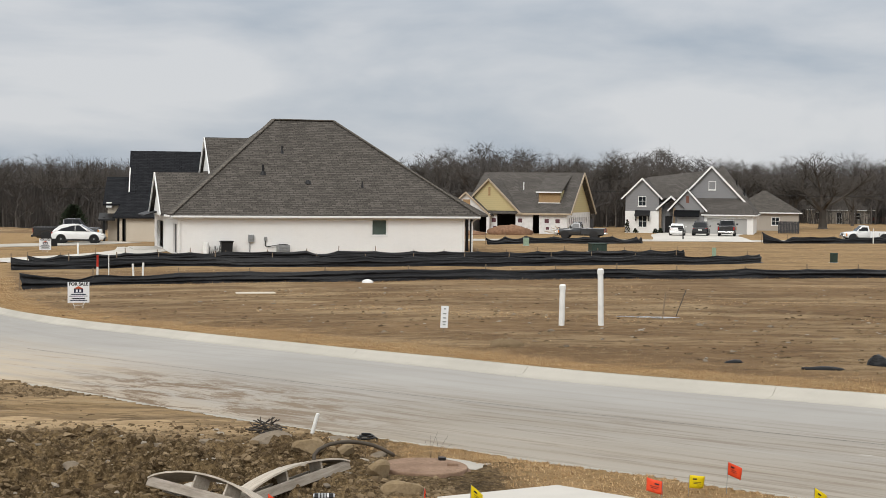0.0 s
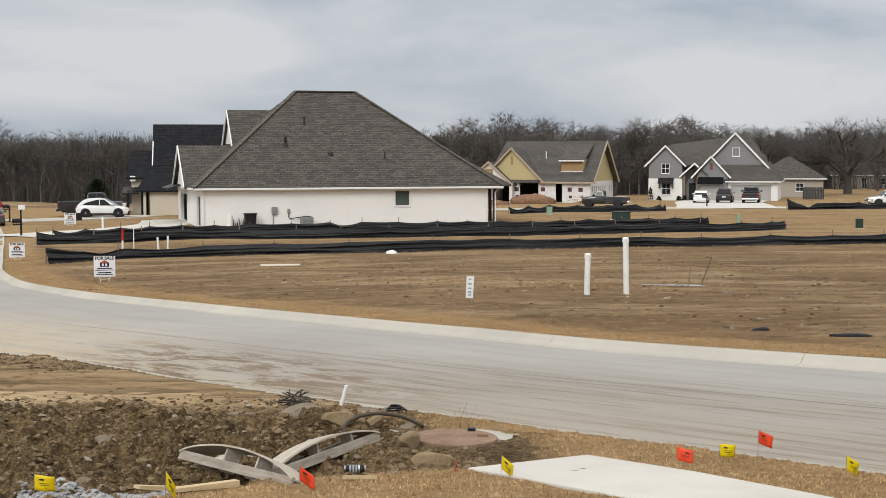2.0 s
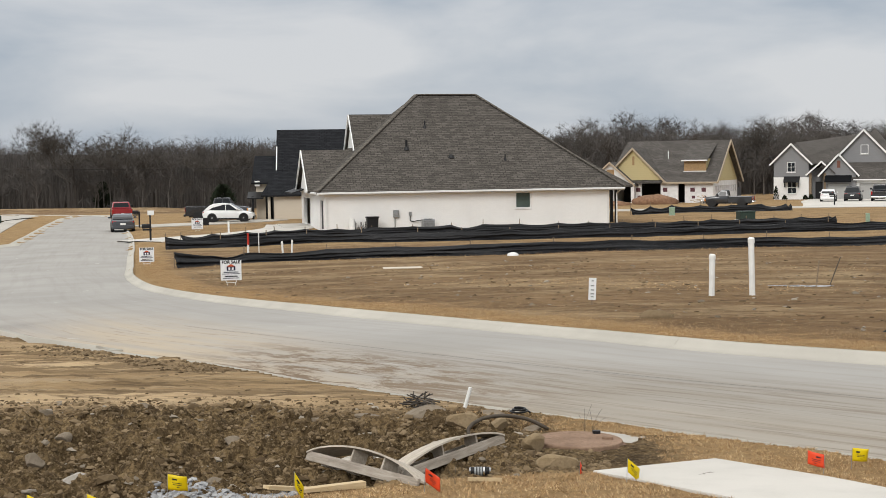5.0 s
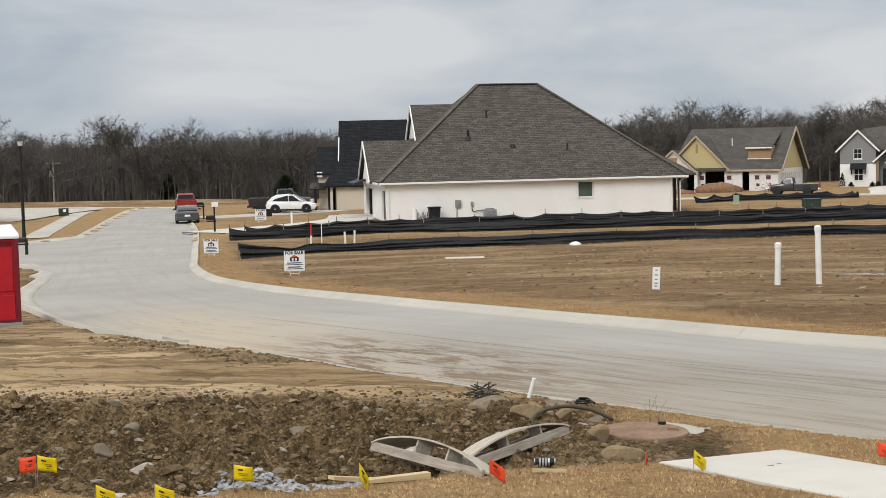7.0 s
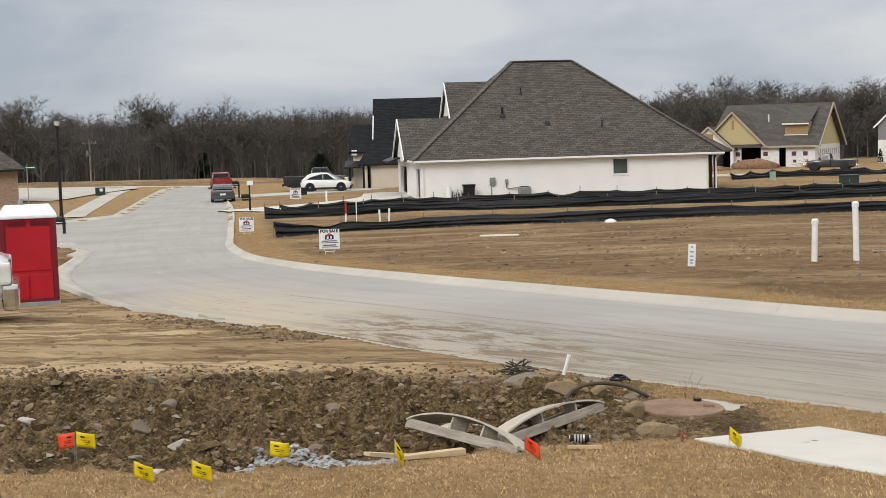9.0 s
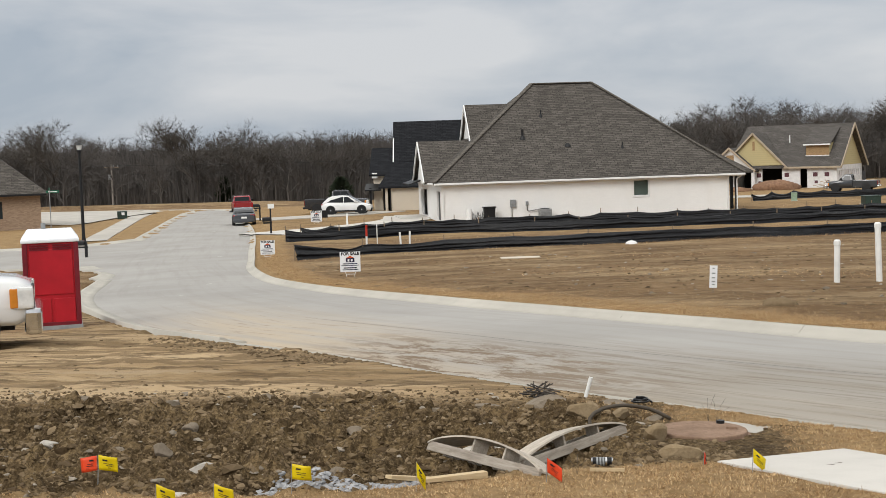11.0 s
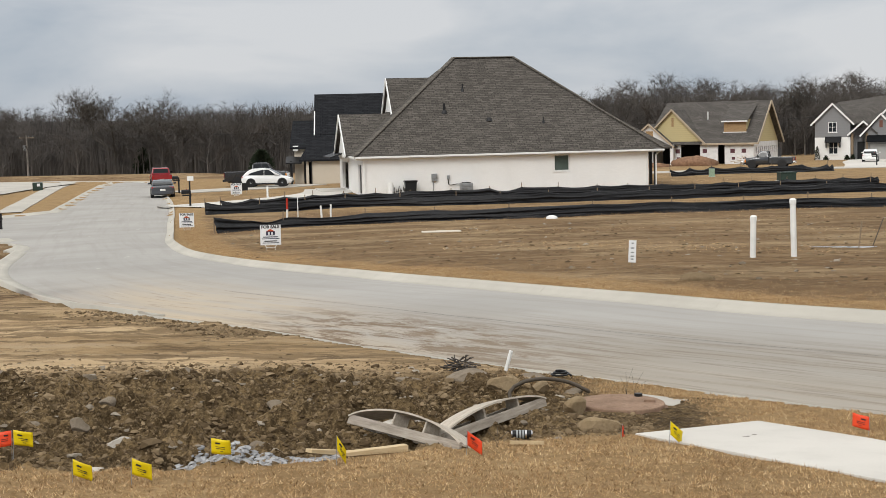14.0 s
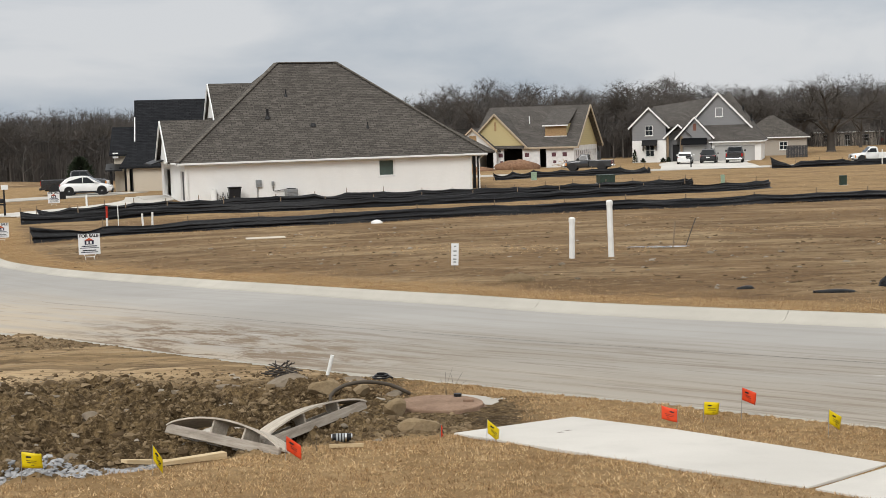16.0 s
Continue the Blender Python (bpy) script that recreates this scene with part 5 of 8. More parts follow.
def woods():
    rnd = random.Random(11)
    kinds = []
    for i in range(9):
        s = Soup()
        r = random.Random(100 + i)
        h = 10.0
        th = r.uniform(2.5, 4.5)
        s.limb(Vector((0, 0, -0.5)), Vector((r.uniform(-0.2, 0.2), 0, th)), 0.16, 0.12, 4)
        grow(s, r, Vector((0, 0, th)), Vector((r.uniform(-0.1, 0.1), r.uniform(-0.1, 0.1), 1)), 3.0, 0.10, 4, 0.46 + 0.03 * i, 7, 0.2)
        for k in range(3):
            a = r.uniform(0, 6.28)
            grow(s, r, Vector((0, 0, th * r.uniform(0.4, 1))), Vector((math.cos(a) * 0.7, math.sin(a) * 0.7, 0.8)).normalized(), 2.0, 0.06, 3, 0.55, 7, 0.2)
        v = np.array([tuple(p) for p in s.v])
        v[:, 2] *= h / v[:, 2].max()
        kinds.append((v, s.f))
    allv, allf, base = [], [], 0

    def plant(x, y, height, kind):
        nonlocal base
        v, f = kinds[kind]
        a = rnd.uniform(0, 6.28)
        w = height / 10 * rnd.uniform(0.85, 1.25)
        c, s = math.cos(a) * w, math.sin(a) * w
        p = np.stack([v[:, 0] * c - v[:, 1] * s + x, v[:, 0] * s + v[:, 1] * c + y, v[:, 2] * height / 10 + gz(x, y) - 0.3], 1)
        allv.append(p)
        allf.extend([tuple(i + base for i in q) for q in f])
        base += len(p)

    for row, (y0, n, hh) in enumerate(((206, 200, 9.8), (221, 200, 11.8), (238, 190, 13.4))):
        for i in range(n):
            x = -170 + 330 * (i + rnd.uniform(-0.4, 0.4)) / n
            y = y0 + rnd.uniform(-6, 6) + (8 if x > 15 else 0) + (46 if x > 40 else 0) - (2 if x < -60 else 0)
            grove = 0.95 + 0.07 * math.sin(x * 0.05 + 1.0) + 0.06 * math.sin(x * 0.17)
            plant(x, y, hh * (1.2 if x > 40 else 1.0) * grove * rnd.uniform(0.82, 1.08), rnd.randrange(9))
    me = bpy.data.meshes.new("woods")
    me.from_pydata(np.concatenate(allv).tolist(), [], allf)
    me.materials.append(M_WOODS)
    tagged(new("woods", me), "bare brown winter woods behind the houses", "woods", kind="stuff")
    # undergrowth at their foot
    s = Soup()
    for i in range(26000):
        x = rnd.uniform(-175, 170)
        y = rnd.uniform(201, 232) + (10 if x > 15 else 0) + (46 if x > 40 else 0)
        z, h = gz(x, y) - 0.2, rnd.uniform(1.5, 7.0)
        b = Vector((x, y, z))
        e = b + Vector((rnd.gauss(0, 0.35), rnd.gauss(0, 0.3), h))
        s.sliver(b, e, rnd.uniform(0.04, 0.13))
        if i % 2 == 0:
            m = b.lerp(e, rnd.uniform(0.3, 0.7))
            s.sliver(m, m + Vector((rnd.gauss(0, 0.8), rnd.gauss(0, 0.5), rnd.uniform(0.4, 1.6))), 0.06)
    # the close-set stems and twigs that make the mass of the wood
    for i in range(70000):
        x = rnd.uniform(-175, 170)
        y = rnd.uniform(212, 246) + (8 if x > 15 else 0) + (46 if x > 40 else 0)
        h = (10.7 + 0.7 * math.sin(x * 0.09 + 0.6) + 0.5 * math.sin(x * 0.31)) * rnd.uniform(0.55, 1.0) * (1.12 if x > 40 else 1.0)
        b = Vector((x, y, gz(x, y) - 0.2 + (h * rnd.uniform(0.2, 0.6) if i % 3 else 0.0)))
        e = Vector((x + rnd.gauss(0, 0.7), y + rnd.gauss(0, 0.3), gz(x, y) + h))
        s.sliver(b, e, rnd.uniform(0.04, 0.12))
        if i % 4 == 0:
            top = b.lerp(e, rnd.uniform(0.6, 0.95))
            s.sliver(top, top + Vector((rnd.gauss(0, 0.9), rnd.gauss(0, 0.4), rnd.uniform(0.3, 1.4))), 0.05)
    me = s.mesh("undergrowth")
    me.materials.append(M_WOODS)
    tagged(new("undergrowth", me), "tangle of leafless brown brush under the trees", "brush", kind="stuff")


woods()
# the wooded rise added to fill gaps behind the trees and close the distance
bm = bmesh.new()
prev = None
for i in range(121):
    x = -420 + 7 * i
    h = 7.4 + 0.6 * math.sin(x * 0.021) + 0.8 * math.sin(x * 0.07 + 1) + 0.5 * math.sin(x * 0.23) - 1.6 * float(ease(30, 70, x))
    y = 262 + (60 if x > 40 else 0)
    row = [bm.verts.new((x, y, -2)), bm.verts.new((x, y + 10, h * 0.75)), bm.verts.new((x, y + 30, h)), bm.verts.new((x, y + 160, h + 0.5))]
    if prev:
        for a in range(3):
            bm.faces.new((prev[a], row[a], row[a + 1], prev[a + 1]))
    prev = row
for f in bm.faces:
    f.smooth = True
tagged(part("backdrop", bm, M_HILL, None), "brown wooded rise on the horizon", "hillside", kind="structure")

tree_thing(59.6, 214, 13.0, 21, "large bare oak with a wide crown", 0.72, 0.62, "bare oaks on the grass")
tree_thing(54.5, 216, 9.5, 22, "bare oak with low spreading limbs", 0.8, 0.5, "bare oaks on the grass")
for i, (x, y, h) in enumerate(((29, 212, 12.5), (46, 214, 11), (20, 216, 12), (-3, 210, 11), (-79, 205, 13), (-71, 206, 11), (-103, 204, 13), (-56, 208, 10.5), (72, 240, 11), (88, 246, 10))):
    tree_thing(x, y, h + (2.0 if x < -40 else 0.6), 40 + i, "tall bare winter tree at the edge of the woods", 0.55, 0.24, "tall trees of the woods' edge")


def cedar(x, y, h, w):
    t = thing("cedar_bush", pose(x, y, surf(x, y) - 0.1), "dark evergreen cedar against the woods", "bush", "dark cedars")
    rnd = random.Random(int(x * 10))
    part("trunk", tubed((0, 0, 0), (0, 0, h * 0.5), 0.12, 0.06, n=7), M_BARK, t)
    s = Soup()
    for i in range(1500):
        z = rnd.uniform(0.03, 1)
        r = w / 2 * (1 - z ** 3) * (0.6 + 0.4 * min(1, z * 3)) * rnd.uniform(0.4, 1.05) + 0.1
        a = rnd.uniform(0, 6.28)
        p = Vector((math.cos(a) * r * 0.8, math.sin(a) * r * 0.8, z * h))
        s.sliver(p, p + Vector((math.cos(a) * 0.4 + rnd.gauss(0, 0.2), math.sin(a) * 0.4, rnd.uniform(0.1, 0.5))), 0.13)
    me = s.mesh("crown")
    me.materials.append(M_CEDAR)
    ob = new("crown", me)
    ob.parent = t


cedar(-50.5, 186, 3.5, 3.6)
cedar(-74, 203, 4.2, 2.6)

# ---- pond, paths and drives ----
bm = bmesh.new()
bm.faces.new([bm.verts.new((x, y, -0.06)) for x, y in POND_POLY])
tagged(part("pavement_pad", bm, M_WALK, None), "broad pale concrete pad before the berm", "pavement", kind="structure")


def ribbon(name, pts, width, material, label, lift=0.03, step=1.5, category="path", thick=0.1):
    """A slab of paving that follows the land."""
    line = catmull([(*p, 0) for p in pts], step)
    bm = bmesh.new()
    rows = []
    for i, p in enumerate(line):
        d = line[min(i + 1, len(line) - 1)] - line[max(0, i - 1)]
        d.normalize()
        o = Vector((-d.y, d.x, 0)) * (width / 2)
        rows.append([bm.verts.new((q.x, q.y, gz(q.x, q.y) + lift - dz)) for q, dz in ((p + o, thick), (p + o, 0), (p, 0), (p - o, 0), (p - o, thick))])
    for a, b in zip(rows, rows[1:]):
        for j in range(4):
            bm.faces.new((a[j], a[j + 1], b[j + 1], b[j]))
    return tagged(part(name, bm, material, None), label, category, kind="structure")


ribbon("pavement_far", [(-39.6, 83.5), (-46, 101), (-53.6, 122), (-62, 146), (-72, 164)], 1.6, M_WALK, "pale concrete pavement beside the street", 0.05)
ribbon("driveway_white_house", [(-28.9, 85.6), (-26.3, 91), (-23.9, 98), (-23.2, 104), (-24.5, 111)], 4.0, M_SLAB, "new concrete drive to the white house", 0.07, category="driveway")
ribbon("driveway_dark_house", [(-37.6, 110.6), (-34, 114.5), (-31, 118.5), (-29.5, 122.8)], 5.0, M_WALK, "concrete drive with parked cars", 0.06, category="driveway")
ribbon("driveway_grey_house", [(27.0, 141.5), (29.2, 155), (31.0, 168), (34.0, 178.5)], 10.5, M_SLAB, "broad pale concrete drive before the garages", 0.05, category="driveway")
ribbon("street_beyond", [(-18, 131), (0, 138), (18, 143), (34, 145.5), (60, 148), (110, 150)], 6.5, M_WALK, "concrete street in front of the far houses", 0.04, category="road")

# ---- silt fences ----


def silt_fence(pts, height, seed, label, post_gap=2.2, sag=0.22, tail=True, flare=0.0):
    """Slack black cloth stapled to thin stakes, its foot trailing on the soil."""
    rnd = random.Random(seed)
    line = catmull([(*p, 0) for p in pts], 0.28)
    x0, y0 = line[0].x, line[0].y
    t = thing("silt_fence", pose(x0, y0, 0), label, "fence", "black silt fences")
    bm = bmesh.new()
    rows, run, posts = [], 0.0, [0]
    for i, p in enumerate(line):
        if i:
            run += (p - line[i - 1]).length
        if run >= post_gap:
            posts.append(i)
            run = rnd.uniform(-0.4, 0.4)
    hs = np.ones(len(line))
    for a, b in zip(posts, posts[1:] + [len(line) - 1]):
        drop = rnd.uniform(0.05, sag) * (2.0 if rnd.random() < 0.15 else 1)
        for i in range(a, b):
            s = (i - a) / max(1, b - a)
            hs[i] = 1 - drop * 4 * s * (1 - s)
    for i, p in enumerate(line):
        d = line[min(i + 1, len(line) - 1)] - line[max(0, i - 1)]
        d.normalize()
        o = Vector((d.y, -d.x, 0))
        if o.y > 0:
            o = -o
        h = height * hs[i] * (1 + 0.12 * fractal(p.x, p.y, 0.25, 2, seed))
        if flare and i < 14:
            h *= 1 + 1.6 * flare * (1 - i / 5) if i < 5 else 1 - 1.5 * flare * math.sin(math.pi * (i - 5) / 9) ** 2
        z = surf(p.x, p.y)
        w = [0.13 * fractal(p.x, p.y, 0.8, 4, seed + k) for k in range(5)]
        # slack cloth: long uneven folds that run along it
        prof = [(0.0 + w[0] * 0.3, h)]
        along = i * 0.05
        for q in range(1, 13):
            v = 1 - q / 13
            fold = noise.fractal(Vector((along, q * 0.42 + along * 0.35, seed * 7.3)), 1.0, 2.0, 3)
            belly = 0.22 * (1 - v) ** 1.2 + 0.05 * math.sin(math.pi * v)
            prof.append((belly + 0.13 * fold * min(1.0, 4 * (1 - v)), h * v))
        prof += [(0.32 + w[1], 0.03), (0.42 + w[2], -0.06)]
        rows.append([bm.verts.new((p.x + o.x * u - x0, p.y + o.y * u - y0, z + v)) for u, v in prof])
    for a, b in zip(rows, rows[1:]):
        for j in range(len(a) - 1):
            f = bm.faces.new((a[j], a[j + 1], b[j + 1], b[j]))
            f.smooth = True
    cl = part("cloth", bm, M_FABRIC, t)
    sol = cl.modifiers.new("thickness", "SOLIDIFY")
    sol.thickness = 0.012
    me = None
    for i in posts:
        p = line[i]
        lean = rnd.uniform(-0.04, 0.04)
        z = surf(p.x, p.y)
        hh = height * rnd.uniform(1.2, 1.6)
        if me is None:
            ob = part("stake", boxed(0, 0, 0.5, 0.045, 0.045, 1.0), M_STAKE, t)
            me = ob.data
        else:
            ob = new("stake", me)
            ob.parent = t
        ob.matrix_basis = Matrix.Translation((p.x - x0, p.y - y0 + 0.04, z - 0.1)) @ Matrix.Rotation(lean, 4, "Y") @ Matrix.Diagonal((1, 1, hh + 0.1, 1))
    return t


silt_fence([(-18.1, 58.2), (-16.8, 59.6), (-14.9, 61.5), (-11.2, 62.4), (-7.3, 62), (-2.1, 62), (3.1, 63.4), (8.7, 66.1), (14.5, 67.9), (23.5, 72), (36, 77)], 0.50, 1, "black silt fence cloth sagging across the bare lot", 3.4, 0.16, flare=0.25)
silt_fence([(-24.5, 77.2), (-20.7, 78.8), (-16.6, 82), (-11.4, 82.2), (-6.2, 82.2), (2.3, 84.9), (7.8, 87.2), (11.7, 89.2), (17.8, 91.8), (20.3, 93.2), (22.1, 95)], 0.60, 2, "black silt fence slumped in front of the white house", 3.0, 0.2, flare=0.1)
silt_fence([(-25.2, 82.5), (-22.4, 86), (-18.2, 90.5), (-12.7, 92.5), (-7.3, 95), (2.7, 97), (8.9, 99.7), (13.3, 101.5), (18.3, 103.6)], 0.55, 3, "black silt fence along the white house wall", 2.3, 0.24)
silt_fence([(3.9, 125), (8.9, 129.8), (14.3, 130.5), (19.4, 133.4)], 0.7, 4, "torn black silt fence beyond the lots", 2.6, 0.5)
silt_fence([(32.1, 137.2), (38.7, 139.6), (47.1, 142.0), (58, 143)], 0.7, 5, "black silt fence beside the far street", 2.8, 0.25, flare=0.4)

# ---- vehicles ----
M_CARGLASS = glass_mat("car_glass", (0.012, 0.014, 0.016), 0.05)
M_LAMP_RED = plain("tail_lamp", (0.32, 0.012, 0.012), 0.2)
M_LAMP_WHITE = plain("head_lamp", (0.70, 0.70, 0.68), 0.12)
M_LAMP_AMBER = plain("amber_lamp", (0.60, 0.22, 0.03), 0.2)
M_PLASTIC = plain("black_plastic", (0.018, 0.018, 0.019), 0.6)


def car_paint(name, c, rough=0.22):
    k = Mat(name, rough, 0.0, 0.55)
    n = k.noise(k.coords(), 1.3, 5)
    k.color(k.mix(k.ramp(n, (0.3, 0.0), (0.8, 1.0)), tuple(x * 0.9 for x in c), c))
    k.b.inputs["Coat Weight"].default_value = 0.5
    return k.m


P_WHITE, P_BLACK = car_paint("paint_white", (0.76, 0.76, 0.75)), car_paint("paint_black", (0.014, 0.015, 0.018))
P_RED, P_GREY = car_paint("paint_red", (0.26, 0.012, 0.018)), car_paint("paint_grey", (0.042, 0.045, 0.05))
P_NAVY, P_DKGREY = car_paint("paint_slate", (0.05, 0.055, 0.065)), car_paint("paint_blue", (0.05, 0.07, 0.11))


def wheel(parent, x, y, r, side, rim):
    e = part("wheel", tubed((0, -0.1, 0), (0, 0.1, 0), r * 0.66, n=18), rim, parent)
    e.matrix_basis = pose(x, y, r)
    bm = bmesh.new()
    prof = [(r * 0.62, -0.11), (r * 0.9, -0.125), (r, -0.08), (r, 0.08), (r * 0.9, 0.125), (r * 0.62, 0.11)]
    rings = []
    for i in range(22):
        a = 2 * math.pi * i / 22
        rings.append([bm.verts.new((q * math.cos(a), w, q * math.sin(a))) for q, w in prof])
    for i in range(22):
        a, b = rings[i], rings[(i + 1) % 22]
        for j in range(len(prof)):
            k2 = (j + 1) % len(prof)
            bm.faces.new((a[j], a[k2], b[k2], b[j]))
    part("tyre", bm, M_TYRE, e)
    part("hub", tubed((0, side * 0.09, 0), (0, side * 0.125, 0), r * 0.18, n=10), M_STEEL, e)
    for s in range(5):
        a = s * 2 * math.pi / 5
        bm = boxed(r * 0.36, side * 0.108, 0, r * 0.56, 0.02, r * 0.16)
        bm.transform(Matrix.Rotation(a, 4, "Y"))
        part("spoke", bm, rim, e)


def shell(parent, name, sections, paint):
    """A body lofted through cross-sections (x, half width, z low, z high, tuck at top)."""
    bm = bmesh.new()
    rows = []
    for x, hw, zl, zh, tuck in sections:
        zm = zl + (zh - zl) * 0.62
        pr = [(-hw * 0.93, zl), (-hw, zl + 0.1), (-hw, zm), (-hw + tuck * 0.45, zh - 0.06), (-hw + tuck, zh), (hw - tuck, zh), (hw - tuck * 0.45, zh - 0.06), (hw, zm), (hw, zl + 0.1), (hw * 0.93, zl)]
        rows.append([bm.verts.new((x, y, z)) for y, z in pr])
    n = len(rows[0])
    for a, b in zip(rows, rows[1:]):
        for j in range(n):
            f = bm.faces.new((a[j], a[(j + 1) % n], b[(j + 1) % n], b[j]))
            f.smooth = True
    bm.faces.new(rows[0][::-1])
    bm.faces.new(rows[-1])
    ob = part(name, bm, paint, parent)
    return ob


def arches(parent, xs, hw, r):
    for x in xs:
        for s in (-1, 1):
            part("wheel_arch", tubed((x, s * (hw - 0.18), r), (x, s * (hw + 0.006), r), r * 1.2, n=20), M_PLASTIC, parent)


def side_windows(parent, outline_low, outline_high, hw_low, hw_high, glass):
    """Side glass on both flanks between a belt line and a roof line, in panes."""
    for s in (-1, 1):
        for (xa, xb, za, zb), (xc, xd, zc, zd) in zip(outline_low, outline_high):
            bm = bmesh.new()
            p = [(xa, s * (hw_low + 0.006), za), (xb, s * (hw_low + 0.006), zb), (xd, s * (hw_high + 0.006), zd), (xc, s * (hw_high + 0.006), zc)]
            q = [(x, y - s * 0.03, z) for x, y, z in p]
            va, vb = [bm.verts.new(v) for v in p], [bm.verts.new(v) for v in q]
            bm.faces.new(va)
            bm.faces.new(vb[::-1])
            for i in range(4):
                bm.faces.new((va[i], vb[i], vb[(i + 1) % 4], va[(i + 1) % 4]))
            part("side_window", bm, glass, parent)


def cabin(parent, pts, hw_low, hw_high, paint):
    """The greenhouse: a closed side outline (x, z), narrowing upward."""
    z0, z1 = min(z for _, z in pts), max(z for _, z in pts)
    bm = bmesh.new()
    rows = []
    for s in (-1, 1):
        rows.append([bm.verts.new((x, s * (hw_low + (hw_high - hw_low) * (z - z0) / (z1 - z0)), z)) for x, z in pts])
    a, b = rows
    n = len(pts)
    bm.faces.new(a)
    bm.faces.new(b[::-1])
    for i in range(n):
        bm.faces.new((a[i], b[i], b[(i + 1) % n], a[(i + 1) % n]))
    bmesh.ops.bevel(bm, geom=list(bm.edges), offset=0.05, segments=2, affect="EDGES", profile=0.6)
    return part("cabin", bm, paint, parent)


def slant_pane(parent, name, x0, z0, x1, z1, hw0, hw1, glass, out):
    """Windscreen or rear window, standing just proud of the cabin."""
    d = Vector((z1 - z0, 0, -(x1 - x0))).normalized()
    if d.x * out < 0:
        d = -d
    p = [Vector((x0, -hw0, z0)), Vector((x0, hw0, z0)), Vector((x1, hw1, z1)), Vector((x1, -hw1, z1))]
    bm = bmesh.new()
    va, vb = [bm.verts.new(v + d * 0.012) for v in p], [bm.verts.new(v - d * 0.02) for v in p]
    bm.faces.new(va)
    bm.faces.new(vb[::-1])
    for i in range(4):
        bm.faces.new((va[i], vb[i], vb[(i + 1) % 4], va[(i + 1) % 4]))
    part(name, bm, glass, parent)


def hatch_car(kind, m, paint, label, L, W, Hh, suv, group=""):
    """A saloon or a sport-utility car, nose along +x, standing on its wheels at z 0."""
    t = thing(kind, m, label, "car", group)
    hw, r = W / 2, 0.36 if suv else 0.33
    belt, clr = (1.02 if suv else 0.92), (0.24 if suv else 0.19)
    f, b = L / 2, -L / 2
    shell(t, "body", [(b, hw * 0.86, clr + 0.2, belt - 0.12, 0.1), (b + 0.12, hw * 0.95, clr + 0.05, belt, 0.1), (b + 0.7, hw, clr, belt + 0.02, 0.08), (0, hw, clr, belt, 0.07),
                      (f - 1.25, hw, clr, belt - 0.02, 0.1), (f - 0.45, hw * 0.97, clr, belt - 0.14, 0.2), (f - 0.1, hw * 0.86, clr + 0.05, belt - 0.26, 0.2), (f, hw * 0.74, clr + 0.12, belt - 0.38, 0.2)], paint)
    if suv:
        out_l = [(b + 0.1, belt - 0.02), (b + 0.62, Hh - 0.2), (b + 1.0, Hh - 0.04), (-0.35, Hh), (0.2, Hh - 0.07), (f - 1.05, belt - 0.02)]
    else:
        out_l = [(b + 0.6, belt - 0.02), (b + 1.25, Hh - 0.06), (b + 1.6, Hh), (0.1, Hh), (0.4, Hh - 0.06), (f - 1.2, belt - 0.02)]
    cabin(t, out_l, hw * 0.95, hw * 0.78, paint)
    slant_pane(t, "windscreen", f - (1.14 if suv else 1.28), belt + 0.04, 0.24 if suv else 0.43, Hh - 0.1, hw * 0.86, hw * 0.7, M_CARGLASS, 1)
    slant_pane(t, "rear_window", out_l[0][0] + 0.06, belt + 0.08, out_l[1][0], Hh - 0.12, hw * 0.84, hw * 0.7, M_CARGLASS, -1)
    xr = b + (0.75 if suv else 1.15)
    z1 = Hh - 0.13
    sill_z = belt + (0.0 if suv else 0.05)
    lo = [(xr - 0.2, -0.24, sill_z + 0.04, sill_z), (-0.2, f - 1.42, sill_z, sill_z)]
    hi = [(xr + (0.45 if suv else 0.1), -0.25, z1 - (0.06 if suv else 0), z1), (-0.2, 0.15 if suv else 0.45, z1, z1)]
    side_windows(t, lo, hi, hw * 0.94, hw * 0.81, M_CARGLASS)
    arches(t, (b + 0.85, f - 0.88), hw, r)
    for x in (b + 0.85, f - 0.88):
        for s in (-1, 1):
            wheel(t, x, s * (hw - 0.1), r, s, M_RIM_BLACK if suv else M_RIM)
    for s in (-1, 1):
        part("tail_light", boxed(b + 0.09, s * hw * 0.72, belt - 0.14, 0.12, hw * 0.4, 0.14, 0.02), M_LAMP_RED, t)
        part("headlight", boxed(f - 0.22, s * hw * 0.72, belt - 0.32, 0.3, 0.3, 0.12, 0.03), M_LAMP_WHITE, t)
        part("mirror", boxed(f - 1.45, s * (hw + 0.1), belt + 0.12, 0.14, 0.2, 0.14, 0.03), paint, t)
        part("sill", boxed(0, s * (hw - 0.03), clr + 0.04, L - 2.5, 0.1, 0.14), M_PLASTIC, t)
    part("rear_bumper", boxed(b + 0.05, 0, clr + 0.2, 0.2, W * 0.9, 0.26, 0.05), M_PLASTIC if suv else paint, t)
    part("front_bumper", boxed(f - 0.08, 0, clr + 0.16, 0.2, W * 0.82, 0.2, 0.05), M_PLASTIC, t)
    part("number_plate", boxed(b - 0.02, 0, belt - 0.3, 0.03, 0.42, 0.14), M_TRIM, t)
    return t


